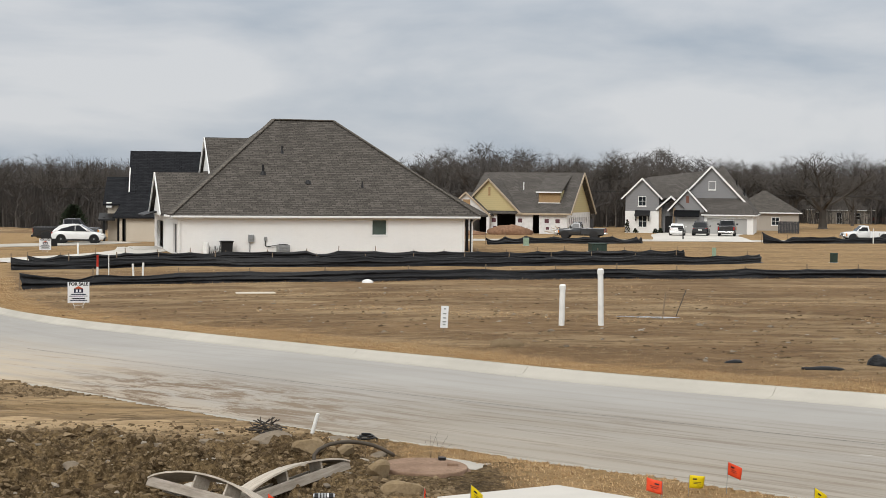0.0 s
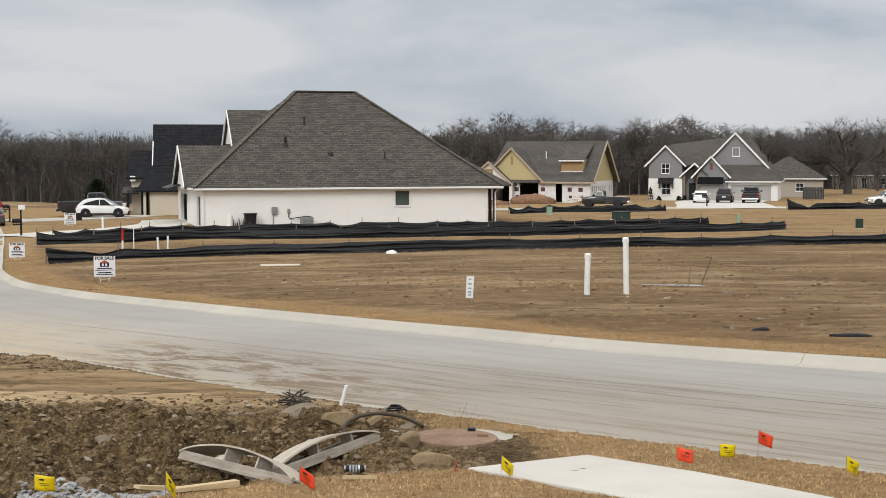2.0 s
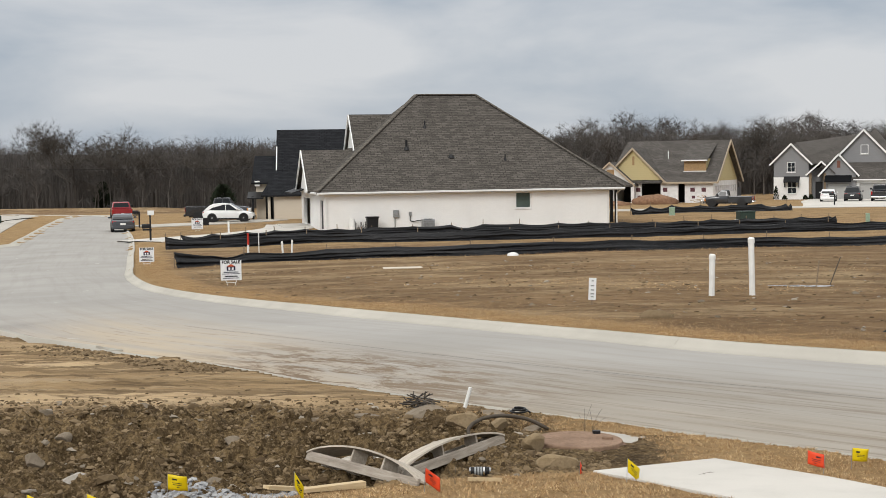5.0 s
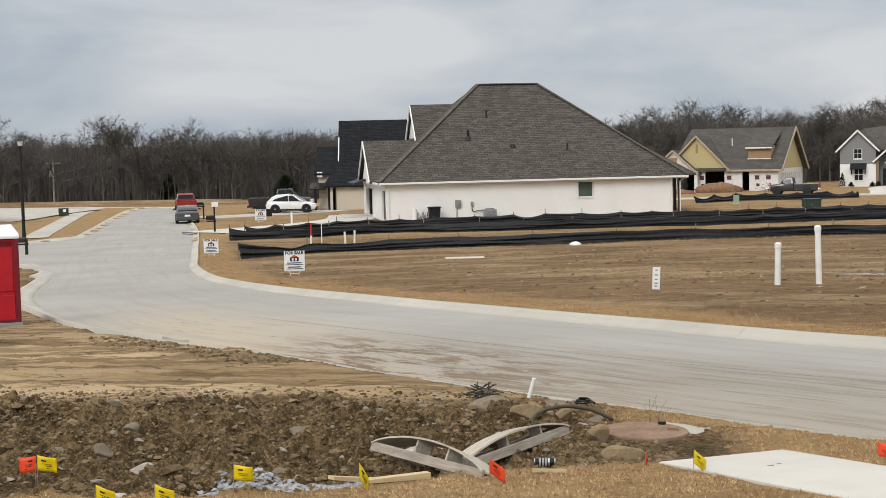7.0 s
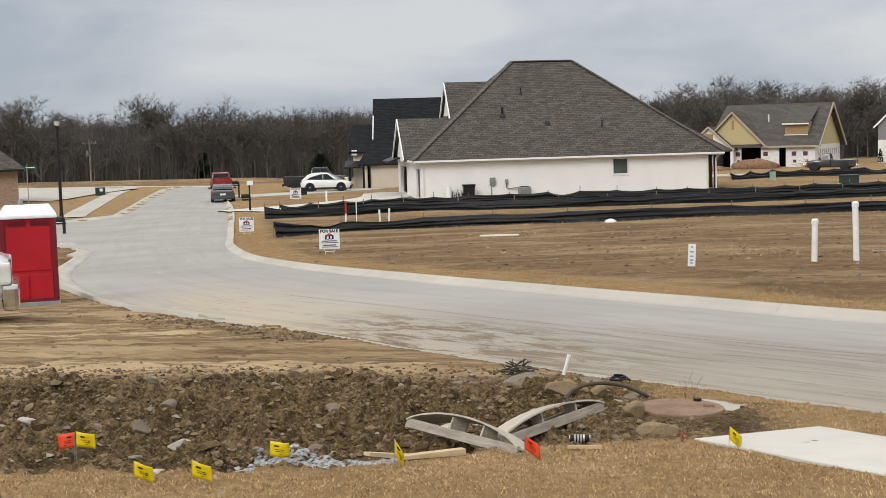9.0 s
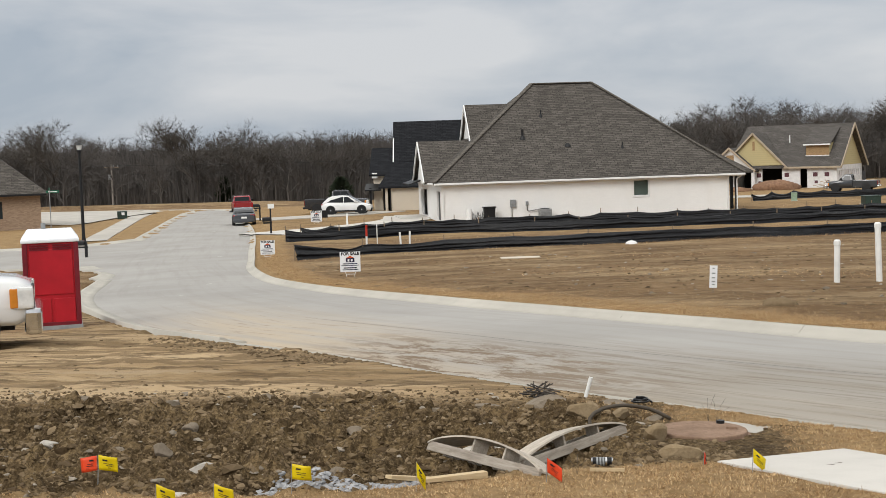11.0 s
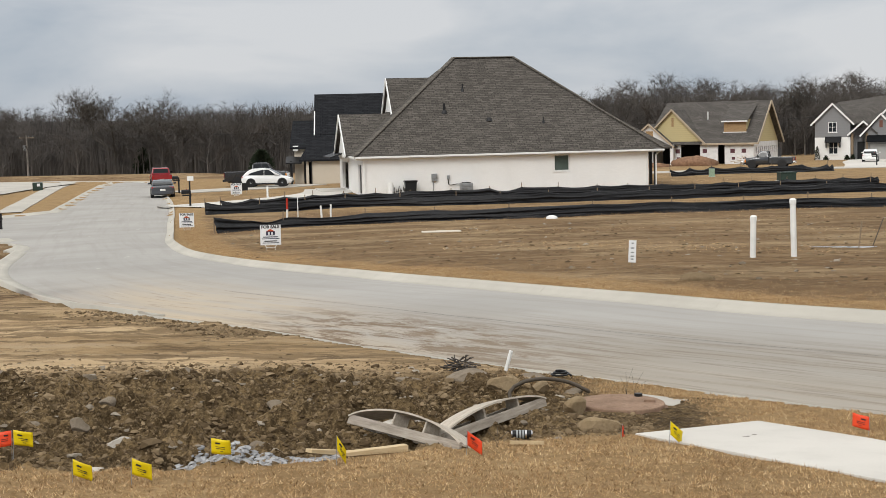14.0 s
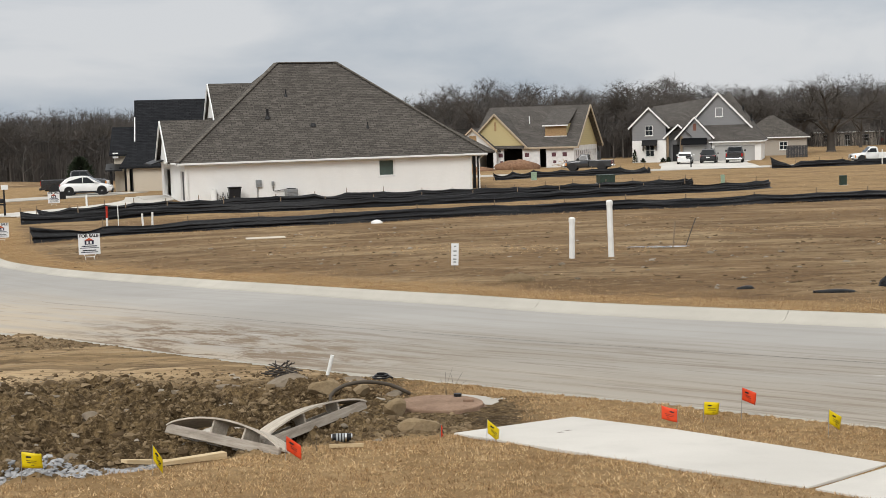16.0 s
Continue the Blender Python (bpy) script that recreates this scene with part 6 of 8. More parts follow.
def pickup(m, paint, label, L, W, Hh, crew, rim, group="", bumper=None):
    """A pickup truck, nose along +x."""
    t = thing("pickup_truck", m, label, "truck", group)
    hw, r = W / 2, 0.40
    f, b = L / 2, -L / 2
    belt, clr = Hh * 0.63, 0.42
    cab_b = f - (3.4 if crew else 2.75)
    shell(t, "body", [(cab_b + 0.02, hw, clr, belt, 0.05), (f - 1.5, hw, clr, belt, 0.06), (f - 0.9, hw, clr, belt - 0.04, 0.14), (f - 0.25, hw * 0.97, clr, belt - 0.1, 0.16), (f, hw * 0.9, clr + 0.1, belt - 0.2, 0.14)], paint)
    bed_l = cab_b - b
    for s in (-1, 1):
        part("bed_side", boxed(b + bed_l / 2, s * (hw - 0.06), (clr + belt) / 2 - 0.01, bed_l - 0.03, 0.12, belt - clr - 0.02, 0.03), paint, t)
    part("tailgate", boxed(b + 0.05, 0, (clr + belt) / 2 + 0.06, 0.1, W - 0.26, belt - clr - 0.16, 0.02), paint, t)
    part("bed_floor", boxed(b + bed_l / 2, 0, clr + 0.2, bed_l - 0.06, W - 0.24, 0.1), M_PLASTIC, t)
    part("bed_front", boxed(cab_b - 0.03, 0, (clr + belt) / 2, 0.06, W - 0.24, belt - clr), paint, t)
    cabin(t, [(cab_b, belt - 0.02), (cab_b + 0.12, Hh - 0.06), (cab_b + 0.3, Hh), (f - 2.05, Hh), (f - 1.9, Hh - 0.05), (f - 1.3, belt - 0.02)], hw * 0.96, hw * 0.8, paint)
    slant_pane(t, "windscreen", f - 1.36, belt + 0.04, f - 1.87, Hh - 0.09, hw * 0.86, hw * 0.72, M_CARGLASS, 1)
    slant_pane(t, "rear_window", cab_b + 0.02, belt + 0.1, cab_b + 0.1, Hh - 0.12, hw * 0.78, hw * 0.7, M_CARGLASS, -1)
    z0, z1 = belt + 0.05, Hh - 0.12
    if crew:
        lo, hi = [(cab_b + 0.2, f - 2.55, z0, z0), (f - 2.48, f - 1.62, z0, z0)], [(cab_b + 0.24, f - 2.55, z1, z1), (f - 2.48, f - 1.98, z1, z1)]
    else:
        lo, hi = [(cab_b + 0.2, f - 1.62, z0, z0)], [(cab_b + 0.26, f - 1.98, z1, z1)]
    side_windows(t, lo, hi, hw * 0.95, hw * 0.82, M_CARGLASS)
    axles = (b + 1.15, f - 0.98)
    arches(t, axles, hw, r)
    for x in axles:
        for s in (-1, 1):
            wheel(t, x, s * (hw - 0.12), r, s, rim)
    bp = bumper or M_CHROME
    part("rear_bumper", boxed(b - 0.06, 0, clr + 0.08, 0.2, W * 0.96, 0.2, 0.05), bp, t)
    part("front_bumper", boxed(f + 0.02, 0, clr + 0.05, 0.28, W * 0.97, 0.44, 0.08), bp, t)
    part("grille", boxed(f + 0.005, 0, belt - 0.42, 0.06, W * 0.5, 0.32, 0.02), M_PLASTIC, t)
    for s in (-1, 1):
        part("tail_light", boxed(b + 0.02, s * (hw - 0.1), belt - 0.26, 0.1, 0.16, 0.4, 0.02), M_LAMP_RED, t)
        hl = part("headlight", boxed(f - 0.14, s * (hw - 0.195), belt - 0.38, 0.36, 0.42, 0.36, 0.05), M_LAMP_WHITE, t)
        part("turn_lamp", boxed(f - 0.27, s * (hw - 0.03), belt - 0.38, 0.13, 0.1, 0.32, 0.02), M_LAMP_AMBER, hl)
        part("mirror", boxed(f - 1.6, s * (hw + 0.14), belt + 0.16, 0.14, 0.24, 0.22, 0.03), M_PLASTIC, t)
        part("sill", boxed(0.2, s * (hw - 0.1), clr - 0.02, L * 0.45, 0.1, 0.14), M_PLASTIC, t)
    part("chassis", boxed(0, 0, clr - 0.04, L * 0.9, W * 0.5, 0.16), M_PLASTIC, t)
    part("number_plate", boxed(b - 0.17, 0, clr + 0.12, 0.02, 0.36, 0.13), M_TRIM, t)
    return t


def park(x, y, heading, lift=0.0):
    return pose(x, y, gz(x, y) + lift, 0, 0, heading)


hatch_car("sport_utility_car", park(-31.7, 118.6, 8, 0.07), P_WHITE, "white sport utility car with black wheels on a drive", 4.5, 1.86, 1.66, True, "cars on the drive")
pickup(park(-33.7, 122.4, 12, 0.07), P_BLACK, "black crew-cab pickup parked behind a white car", 5.9, 2.0, 2.05, True, M_RIM_BLACK, "cars on the drive", M_PLASTIC)
hatch_car("saloon_car", park(-36.75, 105.0, 110, -0.05), P_NAVY, "dark slate saloon car stopped on the street", 4.6, 1.82, 1.36, False, "cars on the street")
pickup(park(-47.0, 134.0, 112, -0.05), P_RED, "red crew-cab pickup stopped on the street", 5.7, 1.98, 1.68, True, M_RIM, "cars on the street")
pickup(park(15.2, 150.0, 166, 0.03), P_GREY, "dark grey regular-cab pickup on the far street", 5.3, 1.98, 1.78, False, M_RIM, "trucks on the far street")
pickup(park(46.2, 148.4, 176, 0.03), P_WHITE, "white extended-cab pickup on the far street", 5.4, 1.9, 1.75, False, M_RIM, "trucks on the far street")
hatch_car("saloon_car", park(28.7, 167, 78, 0.05), P_WHITE, "white saloon car on the garage drive", 4.5, 1.8, 1.45, False, "cars at the garages")
hatch_car("sport_utility_car", park(31.7, 167.6, 76, 0.05), P_BLACK, "black sport utility car on the garage drive", 4.6, 1.9, 1.75, True, "cars at the garages")
pickup(park(34.7, 166.6, 76, 0.05), P_BLACK, "black crew-cab pickup with chrome bumper on the drive", 5.8, 2.03, 1.95, True, M_RIM, "cars at the garages")
pickup(park(83.5, 268, 172, 0.0), P_RED, "red pickup parked by the brick ranch house", 5.8, 2.0, 1.9, True, M_RIM, "cars by the ranch house")
pickup(park(92, 275, 160, 0.0), P_WHITE, "white pickup parked by the brick ranch house", 5.7, 2.0, 1.9, True, M_RIM, "cars by the ranch house")
hatch_car("sport_utility_car", park(92.5, 270, 170, 0.0), P_DKGREY, "dark blue car parked by the brick ranch house", 4.6, 1.85, 1.65, True, "cars by the ranch house")
pickup(pose(-14.05, 20.15, surf(-12.2, 20.4) - 0.02, 0, 0, 27), P_WHITE, "white pickup with chrome bumper beside the red toilet", 5.9, 2.0, 1.98, True, M_RIM)

# ---- street things ----
M_TOILET = plain("red_plastic", (0.42, 0.012, 0.022), 0.42, vary=0.1, scale=2.5)
M_TOILET_DK = plain("dark_red_plastic", (0.16, 0.012, 0.02), 0.5)
M_ROOFPLASTIC = plain("white_roof_plastic", (0.78, 0.80, 0.82), 0.35, vary=0.05)


def build_toilet():
    t = thing("portable_toilet", pose(-13.55, 26.4, surf(-13.5, 26.2) - 0.02, 0, 0, 27), "red plastic portable toilet with a white roof", "toilet")
    w, d, h = 1.1, 1.1, 1.72
    part("skid", boxed(0, 0, 0.06, w + 0.06, d + 0.06, 0.1, 0.01), M_GREYBOX, t)
    part("body", boxed(0, 0, 0.1 + h / 2, w - 0.04, d - 0.04, h), M_TOILET, t)
    for sx in (-1, 1):
        for sy in (-1, 1):
            part("corner_post", boxed(sx * (w / 2 - 0.04), sy * (d / 2 - 0.04), 0.1 + h / 2, 0.1, 0.1, h, 0.02), M_TOILET_DK, t)
    for s in (-1, 1):
        part("upper_panel", boxed(0, s * (d / 2 - 0.012), 1.22, w - 0.24, 0.03, 0.94, 0.012), M_TOILET, t)
        part("lower_panel", boxed(-0.24, s * (d / 2 - 0.012), 0.42, 0.42, 0.03, 0.5, 0.012), M_TOILET, t)
        part("lower_panel", boxed(0.24, s * (d / 2 - 0.012), 0.42, 0.42, 0.03, 0.5, 0.012), M_TOILET, t)
        for i in range(3):
            for x in (-0.23, 0.23):
                part("vent_slat", boxed(x, s * (d / 2 + 0.0), 1.68 + i * 0.045, 0.38, 0.03, 0.022), M_TOILET_DK, t)
        part("side_panel", boxed(s * (w / 2 - 0.012), 0, 0.95, 0.03, d - 0.24, 1.4, 0.012), M_TOILET, t)
        part("bottom_rail", boxed(0, s * (d / 2 - 0.0), 0.14, w - 0.1, 0.05, 0.08, 0.01), M_TOILET_DK, t)
    bm = bmesh.new()
    lo, hi, z0, z1, z2 = w / 2 + 0.03, w / 2 - 0.1, 0.1 + h, 0.1 + h + 0.07, 0.1 + h + 0.26
    rings = [[(-lo, -lo, z0), (lo, -lo, z0), (lo, lo, z0), (-lo, lo, z0)], [(-lo, -lo, z1), (lo, -lo, z1), (lo, lo, z1), (-lo, lo, z1)], [(-hi, -0.12, z2), (hi, -0.12, z2), (hi, 0.32, z2), (-hi, 0.32, z2)]]
    vs = [[bm.verts.new(p) for p in r] for r in rings]
    for a, b in zip(vs, vs[1:]):
        for i in range(4):
            bm.faces.new((a[i], a[(i + 1) % 4], b[(i + 1) % 4], b[i]))
    bm.faces.new(vs[-1])
    bm.faces.new(vs[0][::-1])
    bmesh.ops.bevel(bm, geom=list(bm.edges), offset=0.025, segments=2, affect="EDGES", profile=0.6)
    part("roof", bm, M_ROOFPLASTIC, t, "white moulded roof")
    part("vent_pipe", tubed((-0.12, 0.1, z1), (-0.12, 0.1, z2 + 0.12), 0.05), M_GREYBOX, t)


build_toilet()


def street_lamp(x, y, h):
    t = thing("street_lamp", pose(x, y, surf(x, y) - 0.05), "black street lamp post with a lantern head", "lamp")
    part("pole", tubed((0, 0, 0), (0, 0, h - 0.45), 0.11, 0.085, n=12), M_BLACK, t)
    part("base", tubed((0, 0, 0), (0, 0, 0.7), 0.16, 0.1, n=12), M_BLACK, t)
    part("lantern", tubed((0, 0, h - 0.45), (0, 0, h - 0.12), 0.13, 0.2, n=8), M_LAMP_WHITE, t)
    part("cap", tubed((0, 0, h - 0.12), (0, 0, h + 0.08), 0.33, 0.06, n=8), M_BLACK, t)
    part("collar", tubed((0, 0, h - 0.62), (0, 0, h - 0.42), 0.12, 0.14, n=8), M_BLACK, t)


street_lamp(-39.6, 82.0, 6.5)


def mailbox(x, y, turn, h, label, boxes=1, plate=0.0):
    t = thing("mailbox", pose(x, y, surf(x, y) - 0.04, 0, 0, turn), label, "mailbox", "black post mailboxes")
    part("post", boxed(0, 0, h / 2, 0.13, 0.13, h, 0.01), M_BLACK, t)
    part("arm", boxed(-0.2, 0, h - 0.28, 0.6, 0.1, 0.1), M_BLACK, t)
    for i in range(boxes):
        bm = boxed(-0.3, 0, h - 0.1, 0.5, 0.24, 0.18, 0.03)
        tube(bm, (-0.55, 0, h - 0.02), (-0.05, 0, h - 0.02), 0.12, n=14)
        bx = part("box", bm, M_BLACK, t)
        part("flag", boxed(-0.2, 0.14, h + 0.02, 0.05, 0.02, 0.22), M_LAMP_RED, bx)
    if plate:
        part("post_top", boxed(0, 0, (h + plate) / 2 - 0.2, 0.1, 0.1, plate - h + 0.2), M_BLACK, t)
        part("notice", boxed(0.05, -0.07, plate - 0.1, 0.42, 0.02, 0.3), M_TRIM, t, "white notice plate")


mailbox(-28.42, 86.5, 20, 1.08, "black mailbox on a tall post with a white notice", 1, 2.0)
mailbox(-37.05, 110, 20, 1.35, "black mailbox on a post by the kerb")
mailbox(-33.6, 69.8, 0, 1.15, "low black mailbox at the street corner")
mailbox(26.4, 150, 0, 1.3, "black mailbox post on the far verge")

M_SIGNGREEN = plain("sign_green", (0.012, 0.13, 0.075), 0.4)
st = thing("street_sign", pose(-51.5, 101.0, surf(-51.5, 101.0) - 0.05, 0, 0, 20), "green street name sign on a steel post", "sign")
part("post", tubed((0, 0, 0), (0, 0, 3.3), 0.035, n=8), M_STEEL, st)
pl = part("name_plate", boxed(0.25, 0, 3.15, 1.0, 0.02, 0.2), M_SIGNGREEN, st)
part("lettering", boxed(0.25, -0.014, 3.15, 0.7, 0.008, 0.07), M_TRIM, pl, "white lettering bar")
part("name_plate", boxed(0, 0.0, 3.38, 0.02, 0.7, 0.2), M_SIGNGREEN, st)

M_SIGNWHITE = plain("sign_white", (0.78, 0.79, 0.80), 0.45, vary=0.04)
M_NAVY = plain("sign_navy", (0.012, 0.016, 0.05), 0.5)
M_ORANGE = plain("sign_orange", (0.55, 0.10, 0.03), 0.5)
M_INK = plain("sign_ink", (0.02, 0.02, 0.025), 0.6)


def lettering(parent, words, size, x, y, z, material):
    c = bpy.data.curves.new("lettering", "FONT")
    c.body, c.size, c.extrude, c.align_x, c.align_y = words, size, 0.002, "CENTER", "CENTER"
    c.offset = 0.006
    ob = new("lettering", c)
    ob.data.materials.append(material)
    ob.parent = parent
    ob.matrix_basis = pose(x, y, z, 90, 0, 0)


def sale_sign(x, y, turn, w=0.68, label="white for sale sign on wire legs in dry turf"):
    t = thing("sale_sign", pose(x, y, surf(x, y) - 0.03, 0, 0, turn), label, "sign", "for sale signs")
    h = w * 0.98
    z0 = 0.2
    pl = part("panel", boxed(0, 0, z0 + h / 2, w, 0.02, h, 0.004), M_SIGNWHITE, t)
    lettering(pl, "FOR SALE", w * 0.205, 0, -0.014, z0 + h * 0.9, M_INK)
    bm = bmesh.new()
    prism(bm, [(-w * 0.21, z0 + h * 0.68), (0, z0 + h * 0.81), (w * 0.21, z0 + h * 0.68)], "y", -0.016, -0.011)
    part("logo_roof", bm, M_ORANGE, pl)
    part("logo_block", boxed(0, -0.0145, z0 + h * 0.585, w * 0.42, 0.006, h * 0.2), M_NAVY, pl)
    for s in (-1, 1):
        part("logo_bar", boxed(s * w * 0.08, -0.019, z0 + h * 0.58, w * 0.09, 0.005, h * 0.12), M_SIGNWHITE, pl)
    for k, (ww, zz, hh) in enumerate(((0.7, 0.405, 0.045), (0.86, 0.32, 0.03), (0.62, 0.2, 0.05), (0.78, 0.11, 0.035))):
        part("writing_bar", boxed(0, -0.0145, z0 + h * zz, w * ww, 0.005, h * hh), M_NAVY if k != 2 else M_INK, pl)
    for s in (-1, 1):
        bm = tubed((s * w * 0.3, 0.01, z0 + 0.04), (s * w * 0.2, 0.01, z0 - 0.1), 0.008, n=6)
        tube(bm, (s * w * 0.2, 0.01, z0 - 0.1), (s * w * 0.2, 0.01, -0.1), 0.008, n=6)
        part("wire_leg", bm, M_TRIM, t)
    part("wire_bar", tubed((-w * 0.2, 0.01, z0 - 0.08), (w * 0.2, 0.01, z0 - 0.08), 0.008, n=6), M_TRIM, t)


sale_sign(-11.75, 43.9, 14)
sale_sign(-20.4, 61.4, 14)
sale_sign(-29.5, 101.0, 16, 0.85)
dk = thing("yard_sign", pose(-30.6, 107.0, surf(-30.6, 107) - 0.03, 0, 0, 16), "small dark yard sign on wire legs", "sign")
part("panel", boxed(0, 0, 0.55, 0.6, 0.02, 0.6), M_BLACK, dk)
for s in (-1, 1):
    part("wire_leg", tubed((s * 0.2, 0, -0.1), (s * 0.2, 0, 0.3), 0.01, n=6), M_STEEL, dk)

lot = thing("lot_sign", pose(0.03, 28.4, surf(0.03, 28.4) - 0.03, 0, 0, 3) @ pose(0, 0, 0, 0, 2.5, 0), "narrow white lot sign on a short stake", "sign")
pl = part("panel", boxed(0, 0, 0.36, 0.155, 0.012, 0.46), M_SIGNWHITE, lot)
for z, ww in ((0.53, 0.06), (0.43, 0.1), (0.34, 0.09), (0.26, 0.1), (0.2, 0.08)):
    part("writing_bar", boxed(0.0, -0.009, z, ww * 0.7, 0.004, 0.026), M_GREYBOX, pl)
part("stake", boxed(0, 0.02, 0.1, 0.03, 0.02, 0.4), M_STAKE, lot)


def stand_pipe(x, y, h, r, lean, label):
    t = thing("pvc_pipe", pose(x, y, surf(x, y) - 0.06) @ pose(0, 0, 0, 0, lean, 0), label, "pipe", "white standpipes")
    part("pipe", tubed((0, 0, 0), (0, 0, h), r, n=16), M_PVC, t)
    cap = bmesh.new()
    tube(cap, (0, 0, h - 0.09), (0, 0, h), r * 1.16, n=16)
    tube(cap, (0, 0, h), (0, 0, h + 0.03), r * 1.16, r * 0.7, n=16)
    part("cap", cap, M_PVC, t, "white pipe cap")
    m = bmesh.new()
    bmesh.ops.create_icosphere(m, subdivisions=2, radius=0.2, matrix=Matrix.Diagonal((1.2, 1.0, 0.35, 1)))
    for v in m.verts:
        v.co *= 1 + 0.35 * fractal(v.co.x + x, v.co.y, 6, 3, v.co.z)
    part("soil_mound", m, M_CLOD, t)


k = Mat("clod_soil", 0.97, 0, 0.1)
v1, v2 = k.noise(k.position(), 9, 5, 0.7), k.island()
k.color(k.mix(v2, k.mix(v1, (0.036, 0.024, 0.013), (0.11, 0.074, 0.040)), k.mix(v1, (0.15, 0.106, 0.060), (0.33, 0.245, 0.15)))).bump(v1, 0.6, 0.03)
M_CLOD = k.m
stand_pipe(3.62, 31.0, 1.34, 0.066, -1.2, "tall white standpipe capped, in bare soil")
stand_pipe(2.72, 31.0, 0.98, 0.066, 1.0, "short white standpipe capped, in bare soil")

M_REDPAINT = plain("red_marking_paint", (0.45, 0.03, 0.015), 0.6)


def marker(x, y, h, r, label, top=None, lean=0.0, material=None):
    t = thing("marker_post", pose(x, y, surf(x, y) - 0.05) @ pose(0, 0, 0, 0, lean, 0), label, "post", "marker posts")
    part("post", tubed((0, 0, 0), (0, 0, h), r, n=10), material or M_PVC, t)
    if top:
        part("tip", tubed((0, 0, h - top), (0, 0, h + 0.01), r * 1.05, n=10), M_REDPAINT, t, "red painted tip")


marker(-16.6, 65.4, 1.25, 0.05, "white marker post with a red top", 0.55, 1)
marker(-17.3, 70.5, 1.15, 0.025, "thin white marker post in the soil")
marker(-15.15, 66.7, 0.82, 0.05, "white pipe stub standing in soil", lean=-3)
marker(-14.75, 66.9, 0.86, 0.05, "white pipe stub standing in soil", lean=2)
marker(-26.0, 97.0, 0.95, 0.07, "white marker post on the turf")
marker(5.6, 34.6, 0.72, 0.018, "leaning wooden stake by a puddle", lean=6, material=M_STAKE)
marker(6.1, 35.6, 0.8, 0.012, "leaning rusty iron bar by a puddle", lean=20, material=M_BARK)
marker(44.5, 141.0, 1.6, 0.05, "thin white post beside the far street")


def utility_box(x, y, w, d, h, mat, label, turn=0, lid=True):
    t = thing("utility_box", pose(x, y, surf(x, y) - 0.03, 0, 0, turn), label, "utility box", "utility boxes")
    part("case", boxed(0, 0, h * 0.45, w, d, h * 0.9, 0.03), mat, t)
    if lid:
        part("lid", boxed(0, 0, h * 0.94, w * 1.06, d * 1.06, h * 0.14, 0.03), mat, t)
    part("pad", boxed(0, 0, 0.0, w * 1.2, d * 1.2, 0.1), M_SLAB, t)


utility_box(12.7, 112, 1.25, 1.1, 0.72, M_GREENBOX, "dark green transformer box on the turf", 12)
utility_box(7.5, 123, 0.5, 0.4, 0.75, M_PALEGREEN, "pale green cable pedestal on the turf")
utility_box(20.7, 104, 0.28, 0.25, 0.75, M_PALEGREEN, "pale green cable pedestal beside the fence")
utility_box(27.7, 96.5, 0.42, 0.35, 0.72, M_GREENBOX, "dark green cable pedestal on the turf", 20)
ub = thing("utility_box", pose(-54.6, 121.5, gz(-54.6, 121.5) + 0.02, 0, 0, 24), "dark green transformer box with a white notice", "utility box", "utility boxes")
part("case", boxed(0, 0, 0.36, 0.92, 0.8, 0.74, 0.03), M_GREENBOX, ub)
part("notice", boxed(0.08, -0.41, 0.5, 0.28, 0.01, 0.26), M_SIGNWHITE, ub)


def utility_pole(x, y, h):
    t = thing("utility_pole", pose(x, y, surf(x, y) - 0.2), "weathered grey utility pole with a cross-arm", "pole")
    part("pole", tubed((0, 0, 0), (0, 0, h), 0.17, 0.11, n=10), plain("grey_pole_wood", (0.30, 0.27, 0.24), 0.85), t)
    part("cross_arm", boxed(0, 0, h - 0.5, 2.4, 0.12, 0.14), M_STAKE, t)
    for s in (-1.05, -0.4, 0.4, 1.05):
        part("insulator", tubed((s, 0, h - 0.43), (s, 0, h - 0.2), 0.05, n=8), M_GREYBOX, t)
    part("transformer", tubed((-0.42, 0, h - 2.5), (-0.42, 0, h - 1.6), 0.22, n=12), M_GREYBOX, t)


utility_pole(-91.5, 200.5, 7.0)
for zz, yy in ((5.0, 0), (5.05, 0.6), (3.6, 0.2)):
    wire = []
    for i in range(61):
        x = -180 + i * 6.5
        seg = ((x + 91.5) / 60.0) % 1.0
        wire.append(Vector((x, 200.5 + yy + (4 if x > 20 else 0), surf(-91.5, 200.5) + 1.6 + zz - 2.0 * seg * (1 - seg))))
    solo("power_line", sweep(wire, 0.014, 4), M_BLACK, Matrix(), "thin power line strung past the woods", "cable", "power lines")

# far lots: soil heap and timber by the half-built house
M_REDSOIL = plain("red_clay", (0.24, 0.135, 0.08), 0.95, vary=0.2, scale=3, bump=0.5)


def heap(x, y, rx, ry, h, mat, label, seed, category="soil heap", sub=3):
    m = bmesh.new()
    bmesh.ops.create_icosphere(m, subdivisions=sub, radius=1)
    for v in m.verts:
        n = v.co.copy()
        s = 1 + 0.25 * fractal(n.x, n.y, 1.7, 3, seed + n.z) + 0.12 * fractal(n.x, n.y, 5, 3, seed - n.z)
        v.co = Vector((n.x * rx * s, n.y * ry * s, max(-0.2, n.z * h * s)))
    for f in m.faces:
        f.smooth = True
    return solo("soil_mound" if category == "soil heap" else category.replace(" ", "_"), m, mat, pose(x, y, surf(x, y)), label, category)


